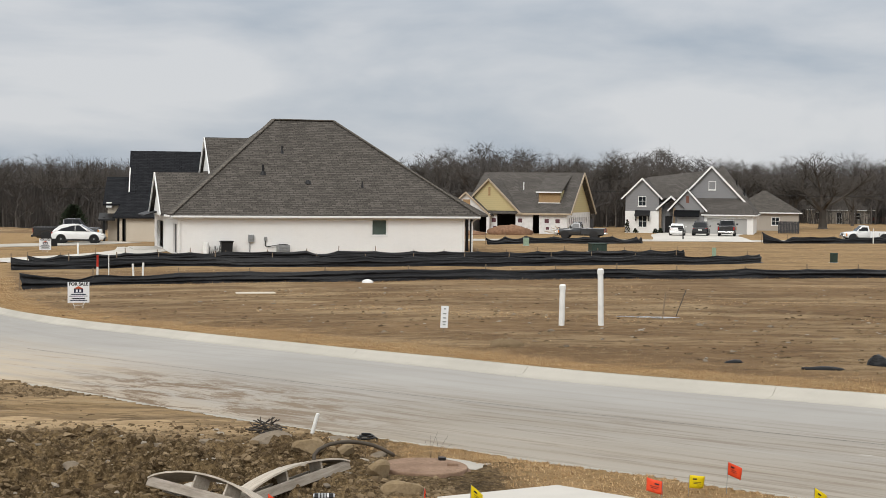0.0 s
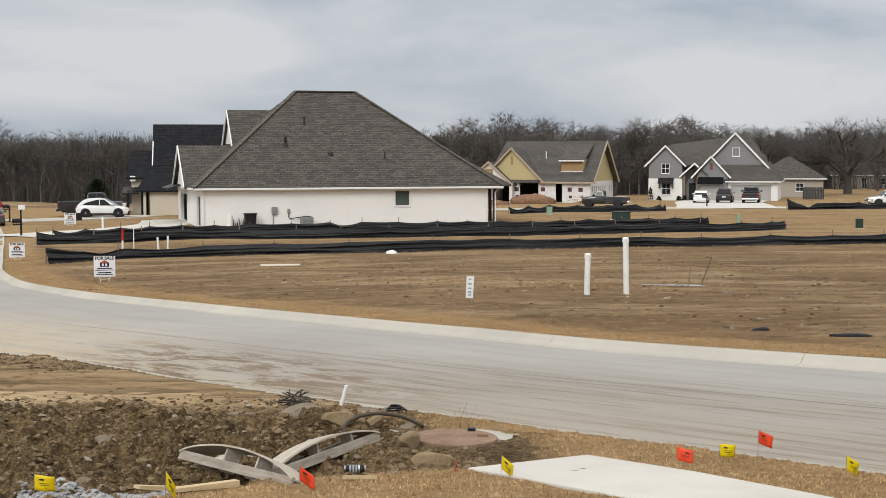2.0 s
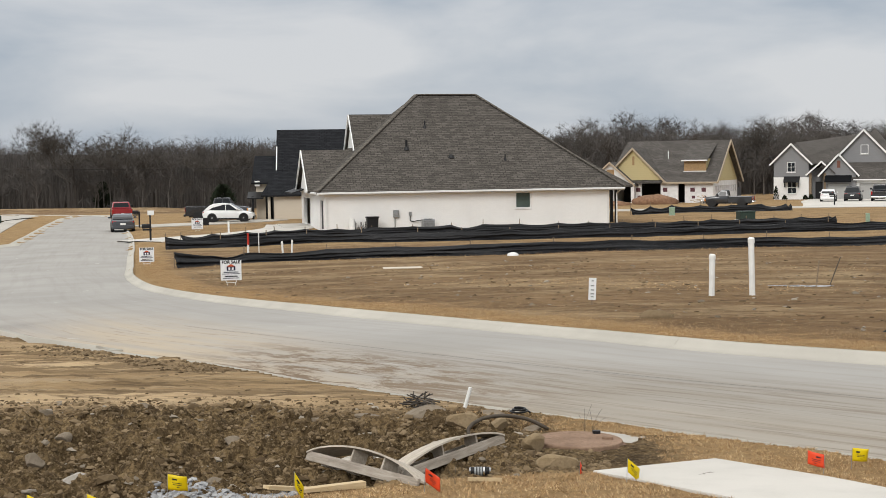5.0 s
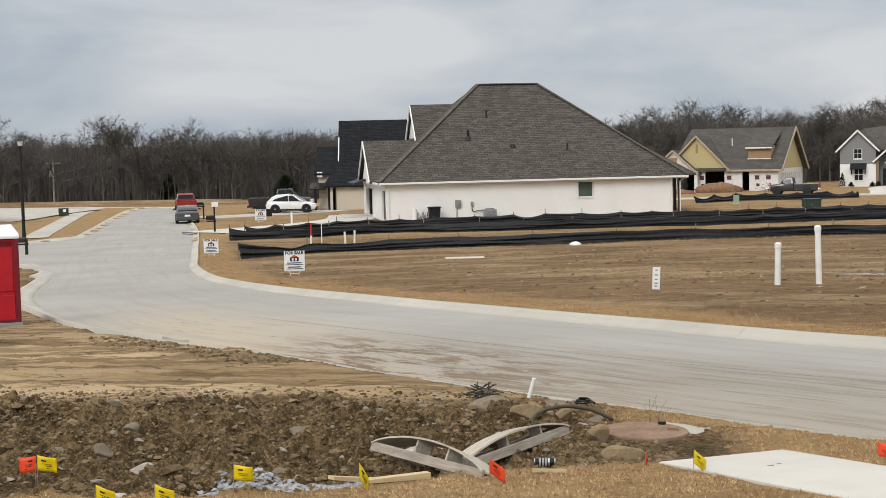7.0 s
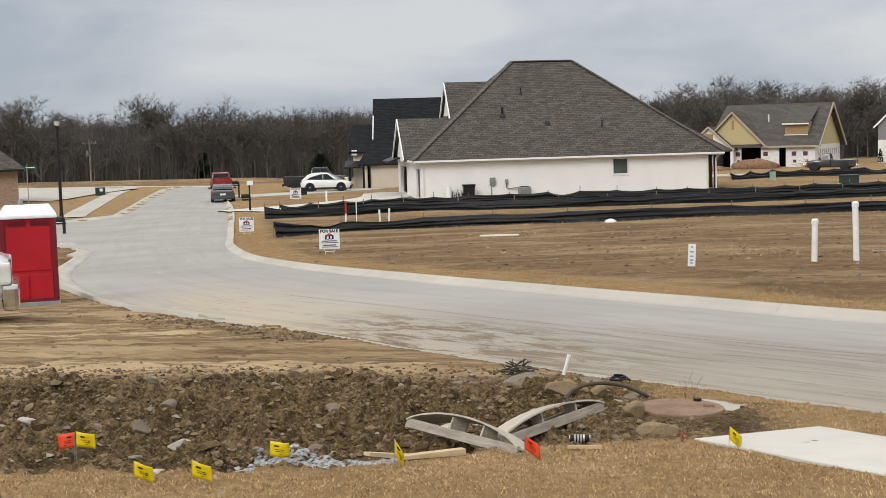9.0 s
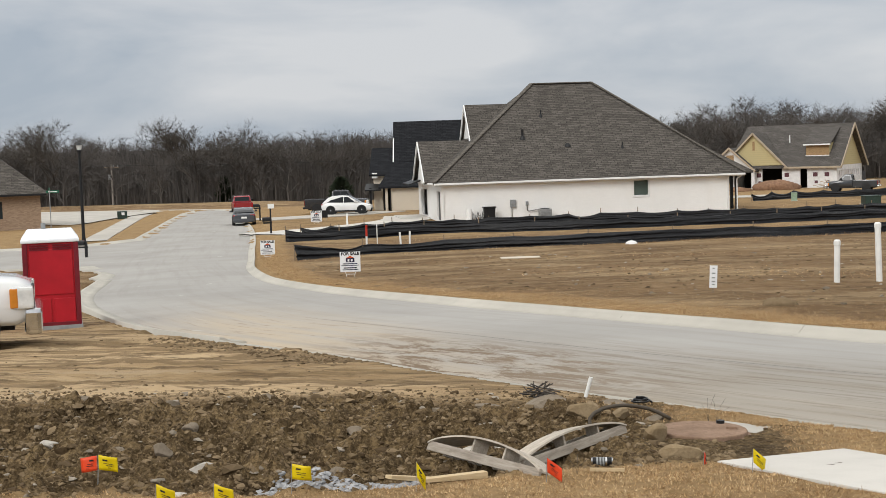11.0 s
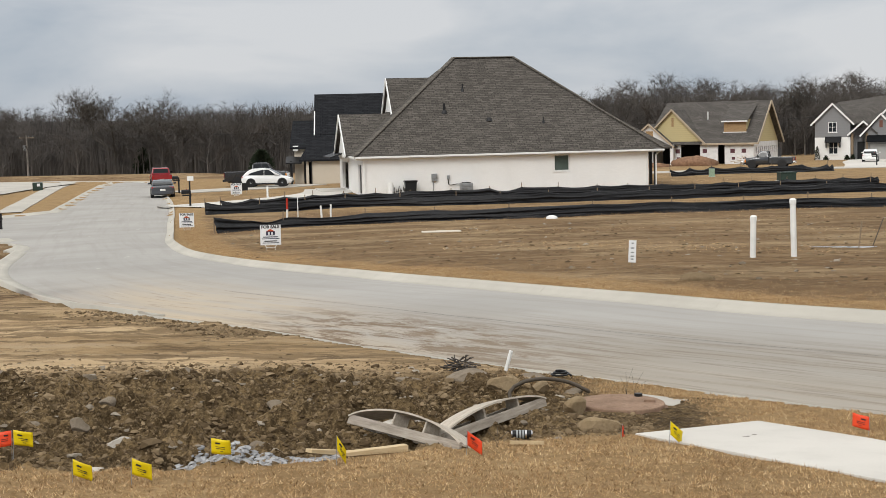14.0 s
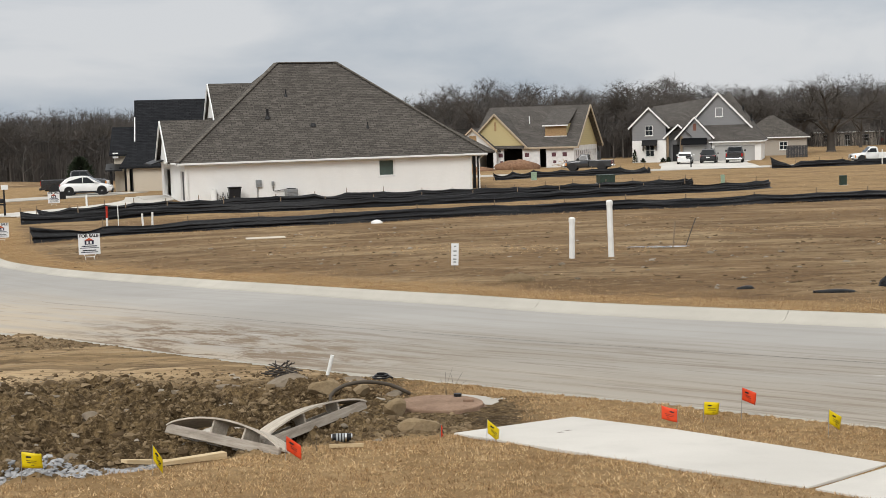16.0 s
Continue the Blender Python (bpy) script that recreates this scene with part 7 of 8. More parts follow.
heap(8.0, 163.5, 2.6, 1.6, 1.15, M_REDSOIL, "heap of reddish clay before the half-built house", 2.0)
heap(3.2, 160, 1.8, 1.2, 0.5, M_REDSOIL, "low heap of reddish clay by the street", 4.0)
rnd = random.Random(9)
pile = thing("timber_pile", pose(14.6, 163, surf(14.6, 163)), "untidy pile of pale timber offcuts", "timber")
for i in range(22):
    bmx = boxed(0, 0, 0, rnd.uniform(0.9, 2.6), 0.12, 0.06)
    bmx.transform(pose(rnd.gauss(0, 0.9), rnd.gauss(0, 0.5), 0.1 + 0.05 * i * rnd.uniform(0.3, 0.9), rnd.uniform(-12, 12), rnd.uniform(-14, 14), rnd.uniform(0, 180)))
    part("offcut", bmx, M_FASCIA, pile)
tarp = heap(18.0, 164, 1.1, 0.6, 0.4, M_WRAP, "white wrapped bundle beside the timber", 7.0, "bundle")

# shrubs, wooden fence and planters at the grey house
for i, x in enumerate((0.9, 2.0, 4.6, 5.3)):
    p = G4.matrix_basis @ Vector((x, -0.9, 0))
    h = (1.7, 0.5, 0.5, 0.6)[i]
    t = thing("shrub", pose(p.x, p.y, surf(p.x, p.y)), "small clipped evergreen shrub before the house", "shrub", "shrubs at the grey house")
    part("stem", tubed((0, 0, 0), (0, 0, h * 0.4), 0.05, n=6), M_BARK, t)
    s = Soup()
    r2 = random.Random(i)
    for j in range(160):
        z = r2.uniform(0.05, 1)
        a = r2.uniform(0, 6.28)
        q = Vector((math.cos(a), math.sin(a), 0)) * (0.34 * (1.05 - z)) + Vector((0, 0, z * h))
        s.sliver(q, q + Vector((r2.gauss(0, 0.1), r2.gauss(0, 0.1), 0.16)), 0.07)
    me = s.mesh("foliage")
    me.materials.append(M_CEDAR)
    ob = new("foliage", me)
    ob.parent = t
M_DKFENCE = plain("dark_fence_boards", (0.055, 0.055, 0.058), 0.8)
wf = thing("wooden_fence", pose(45.3, 184, surf(45.3, 184), 0, 0, -8), "weathered dark board fence beside the grey house", "fence")
for i in range(14):
    part("board", boxed(i * 0.2, 0, 0.8, 0.18, 0.03, 1.65), M_DKFENCE, wf)
for z in (0.4, 1.2):
    part("rail", boxed(1.3, 0.04, z, 2.8, 0.05, 0.09), M_DKFENCE, wf)
wf2 = copy_thing(wf, pose(17.6, 184, surf(17.6, 184), 0, 0, 4))

# bits on the bare lot
solo("rag", boxed(0, 0, 0.02, 1.5, 0.7, 0.03, 0.012), M_CREAM, pose(-7.1, 51.7, surf(-7.1, 51.7), 0, 0, 12), "cream plastic sheet lying on the soil", "litter")
heap(-3.35, 60.6, 0.28, 0.18, 0.16, M_WRAP, "white plastic bag beside the silt fence", 3.3, "plastic bag", 2)
heap(1.2, 25.2, 0.32, 0.2, 0.14, M_CLOD, "clump of soil and roots", 5.1)
for x, y, rx, ry, sd in ((4.8, 22.3, 0.16, 0.08, 1.0), (5.9, 21.0, 0.34, 0.09, 2.0), (7.05, 21.9, 0.2, 0.16, 3.0)):
    heap(x, y, rx, ry, 0.06 if sd < 3 else 0.18, M_FABRIC, "crumpled scrap of black cloth on the soil", sd, "cloth scrap", 2)
k = Mat("puddle_water", 0.08, 0, 0.5)
k.color((0.30, 0.26, 0.21))
bm = bmesh.new()
ring = [(5.3 + (0.62 + 0.2 * math.sin(3 * a) + 0.12 * math.sin(5 * a + 1)) * math.cos(a), 34.8 + (0.5 + 0.16 * math.sin(2 * a + 2)) * math.sin(a)) for a in np.linspace(0, 2 * math.pi, 40, endpoint=False)]
bm.faces.new([bm.verts.new((x, y, max(surf(5.3, 34.8) - 0.01, surf(x, y)) + 0.008)) for x, y in ring])
tagged(part("water_puddle", bm, k.m, None), "shallow puddle on the bare soil", "puddle", kind="structure")
# ---- foreground: slab, forms, rubble ----


def paving_slab(name, corners, parent, thick=0.1, lift=0.012):
    bm = bmesh.new()
    poly_slab(bm, [(x, y, gz(x, y) + lift) for x, y in corners], thick)
    bmesh.ops.bevel(bm, geom=[e for e in bm.edges if e.verts[0].co.z > 0], offset=0.012, segments=2, affect="EDGES", profile=0.6)
    return part(name, bm, M_SLAB, parent)


walkway = tagged(new("pavement_near"), "new pale concrete pavement slabs in dry turf", "pavement", kind="structure")
paving_slab("paving_slab", [(-0.03, 10.17), (1.96, 7.52), (2.66, 8.28), (2.25, 9.02), (1.66, 10.04), (0.93, 10.76)], walkway)
paving_slab("paving_slab", [(1.99, 7.48), (3.6, 5.2), (4.4, 5.8), (2.69, 8.24)], walkway)

M_PLY = wood_mat("grey_weathered_plywood", (0.36, 0.31, 0.25), (0.56, 0.50, 0.42))
M_PLYEDGE = wood_mat("form_plank_wood", (0.24, 0.20, 0.16), (0.42, 0.37, 0.31))


def arch_form(a, b, rise, width, tilt, label, webs):
    """A timber arch former: straight planks below, a bent plywood strip above, webs between."""
    a, b = Vector(a), Vector(b)
    L = (b - a).length
    x_ax = (b - a).normalized()
    z_ax = Vector((0, 0, 1))
    y_ax = z_ax.cross(x_ax).normalized()
    z_ax = x_ax.cross(y_ax)
    m = Matrix.Translation(a) @ Matrix((x_ax, y_ax, z_ax)).transposed().to_4x4() @ Matrix.Rotation(radians(tilt), 4, "X")
    t = thing("arch_form", m, label, "formwork", "timber arch forms")
    for y in (0.012, width - 0.012):
        part("plank", boxed(L / 2, y, 0.035, L, 0.024, 0.075, 0.004), M_PLYEDGE, t)
    bm = bmesh.new()
    n, rows = 22, []

    def arc(u):
        return 0.05 + rise * (1 - (2 * u - 1) ** 2) ** 0.8

    for i in range(n + 1):
        u = i / n
        rows.append([bm.verts.new((L * u, y, arc(u) + dz)) for y, dz in ((-0.01, 0), (width + 0.01, 0), (width + 0.01, 0.014), (-0.01, 0.014))])
    for p, q in zip(rows, rows[1:]):
        for j in range(4):
            bm.faces.new((p[j], p[(j + 1) % 4], q[(j + 1) % 4], q[j]))
    bm.faces.new(rows[0])
    bm.faces.new(rows[-1][::-1])
    part("bent_plywood", bm, M_PLY, t, "bent grey plywood strip")
    for u in webs:
        part("web", boxed(L * u, width / 2, arc(u) / 2, 0.02, width - 0.05, arc(u)), M_PLY, t)
    return t


arch_form((-2.27, 10.4, 2.70), (-1.27, 9.4, 2.72), 0.125, 0.19, -26, "weathered arched plywood former lying on the soil", (0.38, 0.66))
arch_form((-1.42, 9.86, 2.67), (-0.73, 11.0, 2.72), 0.105, 0.17, -14, "weathered arched plywood former leaning on rubble", (0.42, 0.75))


def rock(x, y, sx, sy, sz, turn, mat, label, seed, tilt=0.0, group="rocks in the soil", sub=3, sink=0.3, name="rock", lift=0.0):
    m = bmesh.new()
    bmesh.ops.create_icosphere(m, subdivisions=sub, radius=0.5)
    r2 = random.Random(seed)
    planes = [(Vector((r2.gauss(0, 1), r2.gauss(0, 1), r2.gauss(0, 0.8))).normalized(), r2.uniform(0.26, 0.40)) for _ in range(9)]
    for v in m.verts:
        for nrm, d in planes:
            o = v.co.dot(nrm) - d
            if o > 0:
                v.co -= nrm * o
        v.co *= 1 + 0.05 * fractal(v.co.x * 3, v.co.y * 3, 2, 3, seed + v.co.z * 3)
        v.co = Vector((v.co.x * sx * 1.0, v.co.y * sy * 1.0, v.co.z * sz * 1.05))
    return solo(name, m, mat, pose(x, y, surf(x, y) + sz * (0.5 - sink) + lift, tilt, 0, turn), label, "rock", group)


M_SANDSTONE = rock_mat("sandstone", (0.22, 0.155, 0.085), (0.36, 0.275, 0.17))
M_FIELDSTONE = rock_mat("field_stone", (0.17, 0.135, 0.098), (0.29, 0.24, 0.18))
M_LIMESTONE = rock_mat("pale_stone", (0.40, 0.36, 0.31), (0.60, 0.56, 0.50))
M_GRAVEL = island_mat("grey_gravel", (0.26, 0.26, 0.265), (0.48, 0.48, 0.48))
rock(-0.30, 10.42, 0.34, 0.22, 0.14, 10, M_SANDSTONE, "brown sandstone block beside the rusty lid", 1)
rock(-0.52, 11.05, 0.30, 0.16, 0.22, 50, M_SANDSTONE, "tilted flat sandstone beside the rusty lid", 2, 30)
rock(-1.20, 12.30, 0.32, 0.24, 0.16, 15, M_SANDSTONE, "ochre sandstone block in the rubble", 3)
rock(-1.60, 12.75, 0.42, 0.3, 0.12, 20, M_FIELDSTONE, "flat slab of field stone in the soil", 4, 14)
rock(-0.95, 12.75, 0.40, 0.3, 0.10, -8, M_FIELDSTONE, "flat slab of field stone by the kerb", 5)
rock(-0.85, 12.1, 0.26, 0.2, 0.14, 40, M_SANDSTONE, "sandstone block under the black hose", 6)
rock(-0.55, 12.25, 0.2, 0.14, 0.08, 20, M_FIELDSTONE, "small flat stone by the hose", 7)
rock(-5.70, 10.85, 0.19, 0.13, 0.10, 10, M_LIMESTONE, "rounded pale stone on the soil", 8)
rock(-3.78, 9.45, 0.24, 0.16, 0.10, 20, M_LIMESTONE, "broken pale stone on the soil", 9)
rock(-3.62, 8.60, 0.22, 0.12, 0.07, 0, M_LIMESTONE, "white broken stone at the lawn's edge", 10)
rock(-4.85, 10.3, 0.22, 0.16, 0.12, 60, M_FIELDSTONE, "field stone half sunk in soil", 11)
rock(-4.25, 9.85, 0.19, 0.14, 0.14, 30, M_FIELDSTONE, "split field stone in the soil", 12)
rock(-3.05, 11.2, 0.36, 0.2, 0.2, -50, M_FIELDSTONE, "angular field stone jutting from the soil", 13, 25)
rock(-2.75, 9.6, 0.24, 0.16, 0.12, 15, M_FIELDSTONE, "flat field stone above the gravel", 14)
rock(-2.2, 12.9, 0.4, 0.14, 0.08, 12, M_FIELDSTONE, "long flat stone in the soil", 15)
rock(-2.45, 11.9, 0.26, 0.16, 0.14, 0, M_FIELDSTONE, "field stone with a hollow in the soil", 16)
rock(-1.9, 10.9, 0.5, 0.25, 0.05, 5, M_LIMESTONE, "pale broken slab edge in the soil", 17)
rock(-5.0, 11.9, 0.16, 0.12, 0.1, 0, M_FIELDSTONE, "small field stone in the soil", 18)
rock(-4.3, 12.6, 0.2, 0.16, 0.1, 0, M_FIELDSTONE, "small field stone in the soil", 19)
rock(-6.0, 12.2, 0.2, 0.14, 0.1, 0, M_FIELDSTONE, "small field stone in the soil", 20)
rock(-4.45, 10.95, 0.16, 0.14, 0.12, 0, M_FIELDSTONE, "small field stone in the soil", 21)
rock(-3.6, 16.6, 0.5, 0.3, 0.08, 20, M_FIELDSTONE, "flat stone on the trampled clay", 22)

# rusty round lid on a concrete collar
M_RUST = rock_mat("rusty_lid", (0.19, 0.120, 0.080), (0.32, 0.215, 0.15))
lid = thing("manhole_lid", pose(-0.14, 11.42, gz(-0.14, 11.42) + 0.0, -1, 1, 0), "rusty red-brown round lid on a concrete collar", "manhole")
bm = tubed((0, 0, 0.0), (0, 0, 0.05), 0.37, n=40)
bmesh.ops.bevel(bm, geom=list(bm.edges), offset=0.012, segments=2, affect="EDGES", profile=0.5)
part("cover", bm, M_RUST, lid)
part("rim", tubed((0, 0, -0.1), (0, 0, 0.012), 0.41, 0.395, n=40), M_RUST, lid)
part("lifting_ring", tubed((0.15, 0.27, 0.04), (0.15, 0.27, 0.075), 0.035, n=12), M_BLACK, lid)
part("lug", boxed(0.24, 0.02, 0.06, 0.09, 0.05, 0.025, 0.006), M_RUST, lid)
part("collar", boxed(0.3, 0.36, -0.02, 0.5, 0.34, 0.06, 0.015, turn=Matrix.Rotation(-0.5, 4, "Z")), M_WALK, lid, "pale concrete collar")

# black hose looping from the rubble
bm = bmesh.new()
hp = catmull([(-1.08, 11.7, surf(-1.08, 11.7) + 0.0), (-1.1, 11.75, 2.68), (-1.0, 11.85, 2.745), (-0.82, 12.0, 2.75), (-0.6, 12.15, 2.69), (-0.42, 12.2, surf(-0.42, 12.2) + 0.02)], 0.06)
bm.free()
bm = sweep(hp, 0.017)
solo("hose", bm, plain("grey_brown_hose", (0.085, 0.068, 0.05), 0.7), Matrix(), "muddy black hose arching out of the rubble", "hose")
coil = [Vector((-0.72 + (0.10 - 0.0015 * i) * math.cos(i * 0.42), 13.1 + (0.10 - 0.0015 * i) * math.sin(i * 0.42), surf(-0.72, 13.1) + 0.02 + 0.0012 * i)) for i in range(38)]
solo("hose_coil", sweep(coil, 0.010, 6), M_BLACK, Matrix(), "coil of black hose lying by the kerb", "hose")
marker(-1.31, 13.6, 0.26, 0.02, "short white pipe stub leaning by the kerb", lean=16)
bm = bmesh.new()
r2 = random.Random(3)
for i in range(60):
    a = Vector((r2.gauss(0, 0.07), r2.gauss(0, 0.06), r2.uniform(0.0, 0.09)))
    tube(bm, a, a + Vector((r2.gauss(0, 0.08), r2.gauss(0, 0.06), r2.gauss(0, 0.04))), 0.007, n=4)
solo("wire_mesh_scrap", bm, M_BARK, pose(-1.78, 13.75, surf(-1.78, 13.75)), "crumpled grey wire mesh on the soil", "litter")

# drinks can, brick and boards
M_CANBLACK = plain("black_can_print", (0.014, 0.014, 0.015), 0.3, 0.3)
can = thing("drinks_can", pose(-0.86, 9.98, max(surf(-0.95, 9.98), surf(-0.8, 9.98)) + 0.033, 0, 90, 4), "black aluminium drinks can lying in the soil", "can")
part("body", tubed((0, 0, -0.07), (0, 0, 0.07), 0.033, n=20), M_CANBLACK, can)
for s in (-1, 1):
    part("rim", tubed((0, 0, s * 0.07), (0, 0, s * 0.079), 0.033, 0.027, n=20), M_CHROME, can)
for i, zz in enumerate((-0.035, -0.012, 0.01, 0.03)):
    part("print_bar", tubed((0, 0, zz - 0.007), (0, 0, zz + 0.007), 0.0336, n=20), M_CHROME if i == 3 else M_GREYBOX, can)
M_BROWNBRICK = rock_mat("brown_brick", (0.10, 0.065, 0.045), (0.16, 0.105, 0.075))
bt = thing("brick", pose(-2.12, 9.52, surf(-2.12, 9.52) + 0.0, 8, 4, -22), "dark brown cored brick lying in the soil", "brick")
bb = part("clay_body", boxed(0, 0, 0.03, 0.2, 0.095, 0.065, 0.006), M_BROWNBRICK, bt)
# near-black plugs colour in the shade of the brick's holes
for x in (-0.055, 0.0, 0.055):
    part("core_hole_shade", tubed((x, 0, 0.055), (x, 0, 0.0645), 0.017, n=10), M_OPENING_SHADE, bb)
M_PINE = wood_mat("pale_pine", (0.46, 0.34, 0.19), (0.62, 0.49, 0.31))
for (x0, y0), (x1, y1), lab in (((-2.22, 8.86), (-1.80, 9.50), "pale pine board lying at the lawn's edge"), ((-2.0, 8.98), (-1.62, 9.30), "pale pine offcut lying at the lawn's edge"), ((-0.92, 9.62), (-0.68, 9.68), "splinter of pale pine on the turf")):
    L = math.hypot(x1 - x0, y1 - y0)
    cx, cy = (x0 + x1) / 2, (y0 + y1) / 2
    slope = math.degrees(math.atan2(surf(x1, y1) - surf(x0, y0), L))
    big = L > 0.4
    bm = prism(bmesh.new(), [(-L / 2, -0.012), (-L / 2, 0.012), (L / 2, 0.03 if big else 0.01), (L / 2, -0.015)], "y", -0.03 if big else -0.008, 0.03 if big else 0.008)
    solo("timber_offcut", bm, M_PINE, pose(cx, cy, max(surf(cx, cy), (surf(x0, y0) + surf(x1, y1)) / 2) + 0.02, 0, -slope, math.degrees(math.atan2(y1 - y0, x1 - x0))), lab, "timber")

# marker flags
M_FLAGY = plain("yellow_flag_plastic", (0.72, 0.54, 0.005), 0.45, vary=0.06)
M_FLAGO = plain("orange_flag_plastic", (0.72, 0.065, 0.018), 0.45, vary=0.06)


def marker_flag(x, y, colour, turn, droop, h=0.2, seed=0, w=0.125):
    t = thing("marker_flag", pose(x, y, max(surf(x, y), gz(x, y) - 0.03) - 0.05), ("yellow" if colour == "y" else "orange") + " plastic survey flag on a wire in the turf", "flag", "survey flags")
    part("wire", tubed((0, 0, 0), (0.01, 0, h + 0.05), 0.0022, n=5), M_STEEL, t)
    fh = 0.1
    bm = bmesh.new()
    r3 = random.Random(seed)
    ph = r3.uniform(0, 6)
    grid = []
    for i in range(9):
        u = i / 8
        col = []
        for j in range(6):
            v = j / 5
            px = w * u * math.cos(radians(droop)) + (v * fh) * 0.0
            pz = h + 0.05 - v * fh - w * u * math.sin(radians(droop))
            py = 0.014 * math.sin(ph + u * 5 + v * 1.5) * u + 0.012 * u * v
            col.append(bm.verts.new((px, py, pz)))
        grid.append(col)
    for a, b in zip(grid, grid[1:]):
        for j in range(5):
            f = bm.faces.new((a[j], b[j], b[j + 1], a[j + 1]))
            f.smooth = True
    fl = part("flag", bm, M_FLAGY if colour == "y" else M_FLAGO, t)
    fl.matrix_basis = pose(0.01, 0, 0, 0, 0, turn)
    so = fl.modifiers.new("thickness", "SOLIDIFY")
    so.thickness = 0.0015
    c, s2 = math.cos(radians(droop)), math.sin(radians(droop))
    for u, v, ww in ((0.36, 0.28, 0.26), (0.5, 0.5, 0.5), (0.5, 0.62, 0.46), (0.55, 0.78, 0.16)):
        for sgn in (-1, 1):
            uu = w * u
            yy = 0.014 * math.sin(ph + u * 5 + v * 1.5) * u + 0.012 * u * v
            b2 = boxed(0, 0, 0, w * ww, 0.001, fh * (0.10 if u < 0.4 else 0.028))
            b2.transform(Matrix.Translation((uu * c, yy + sgn * 0.0045, h + 0.05 - v * fh - uu * s2)) @ Matrix.Rotation(radians(droop), 4, "Y"))
            part("print_bar", b2, M_INK, fl)


for i, (x, y, c, turn, droop, h) in enumerate((
        (1.66, 10.16, "o", 165, -12, 0.14), (1.90, 10.38, "y", 12, 6, 0.16), (2.22, 10.5, "o", 15, 24, 0.25), (2.62, 9.5, "y", 20, 32, 0.2), (0.21, 9.72, "y", 20, 42, 0.17), (-0.13, 10.04, "o", 70, 55, 0.1),
        (-1.17, 9.08, "o", 12, 38, 0.17), (-1.99, 8.70, "y", 25, 60, 0.2), (-2.77, 8.46, "y", 5, 8, 0.2), (-4.10, 8.42, "y", 8, 12, 0.21), (-4.13, 8.46, "o", 172, 10, 0.23), (-3.46, 7.86, "y", 10, 25, 0.15), (-3.06, 7.80, "y", 8, 22, 0.17), (-4.25, 7.3, "y", 20, 20, 0.14))):
    marker_flag(x, y, c, turn, droop, h, i)

# ---- loose soil, gravel and grass ----


def scatter_lumps(name, material, label, category, count, place, size, seed, flat=0.7):
    """Many small uneven lumps resting on the soil, joined as one."""
    r4 = np.random.RandomState(seed)
    t = (1 + 5 ** 0.5) / 2
    base = np.array([(-1, t, 0), (1, t, 0), (-1, -t, 0), (1, -t, 0), (0, -1, t), (0, 1, t), (0, -1, -t), (0, 1, -t), (t, 0, -1), (t, 0, 1), (-t, 0, -1), (-t, 0, 1)]) / 1.9
    tri = np.array([(0, 11, 5), (0, 5, 1), (0, 1, 7), (0, 7, 10), (0, 10, 11), (1, 5, 9), (5, 11, 4), (11, 10, 2), (10, 7, 6), (7, 1, 8), (3, 9, 4), (3, 4, 2), (3, 2, 6), (3, 6, 8), (3, 8, 9), (4, 9, 5), (2, 4, 11), (6, 2, 10), (8, 6, 7), (9, 8, 1)])
    vs, fs, n = [], [], 0
    while n < count:
        x, y = place(r4)
        if x is None:
            continue
        s = size(r4)
        p = base * (1 + r4.uniform(-0.45, 0.45, (12, 1))) * np.array([s * r4.uniform(0.7, 1.4), s * r4.uniform(0.7, 1.3), s * flat * r4.uniform(0.6, 1.1)])
        a = r4.uniform(0, 6.28)
        c, q = math.cos(a), math.sin(a)
        p = np.stack([p[:, 0] * c - p[:, 1] * q + x, p[:, 0] * q + p[:, 1] * c + y, p[:, 2] + surf(x, y) + s * 0.05 * flat], 1)
        vs.append(p)
        fs.append(tri + 12 * n)
        n += 1
    v, f = np.concatenate(vs), np.concatenate(fs)
    me = bpy.data.meshes.new(name)
    me.vertices.add(len(v))
    me.vertices.foreach_set("co", v.ravel())
    me.loops.add(f.size)
    me.loops.foreach_set("vertex_index", f.ravel())
    me.polygons.add(len(f))
    me.polygons.foreach_set("loop_start", np.arange(0, f.size, 3))
    me.polygons.foreach_set("use_smooth", np.zeros(len(f), bool))
    me.update(calc_edges=True)
    me.materials.append(material)
    return tagged(new(name, me), label, category, kind="stuff")


LAWN_X = [-12, -4.7, -2.9, -2.4, -2.1, -1.6, -1.1, -0.4, 0.05, 0.9, 3, 8]
LAWN_Y = [7.2, 8.0, 8.35, 8.5, 9.0, 9.25, 9.65, 9.95, 10.1, 10.1, 9.0, 5.0]


def in_soil(r4):
    x, y = r4.uniform(-9.5, 0.1), r4.uniform(7.8, 15.8)
    if y < np.interp(x, LAWN_X, LAWN_Y) + 0.12 or y > 15.6 - 0.12 * (x + 4) * 0.5 or (x > -0.5 and y > 11.0):
        return None, None
    if y > 12.4 and r4.uniform() > (14.6 - y) / 2.2:
        return None, None
    return x, y


def along_kerb(r4):
    i = r4.randint(len(KERB_RUN))
    p = KERB_RUN[i]
    return p.x + r4.normal(0, 0.28) - 0.35, p.y + r4.normal(0, 0.25) - 0.35


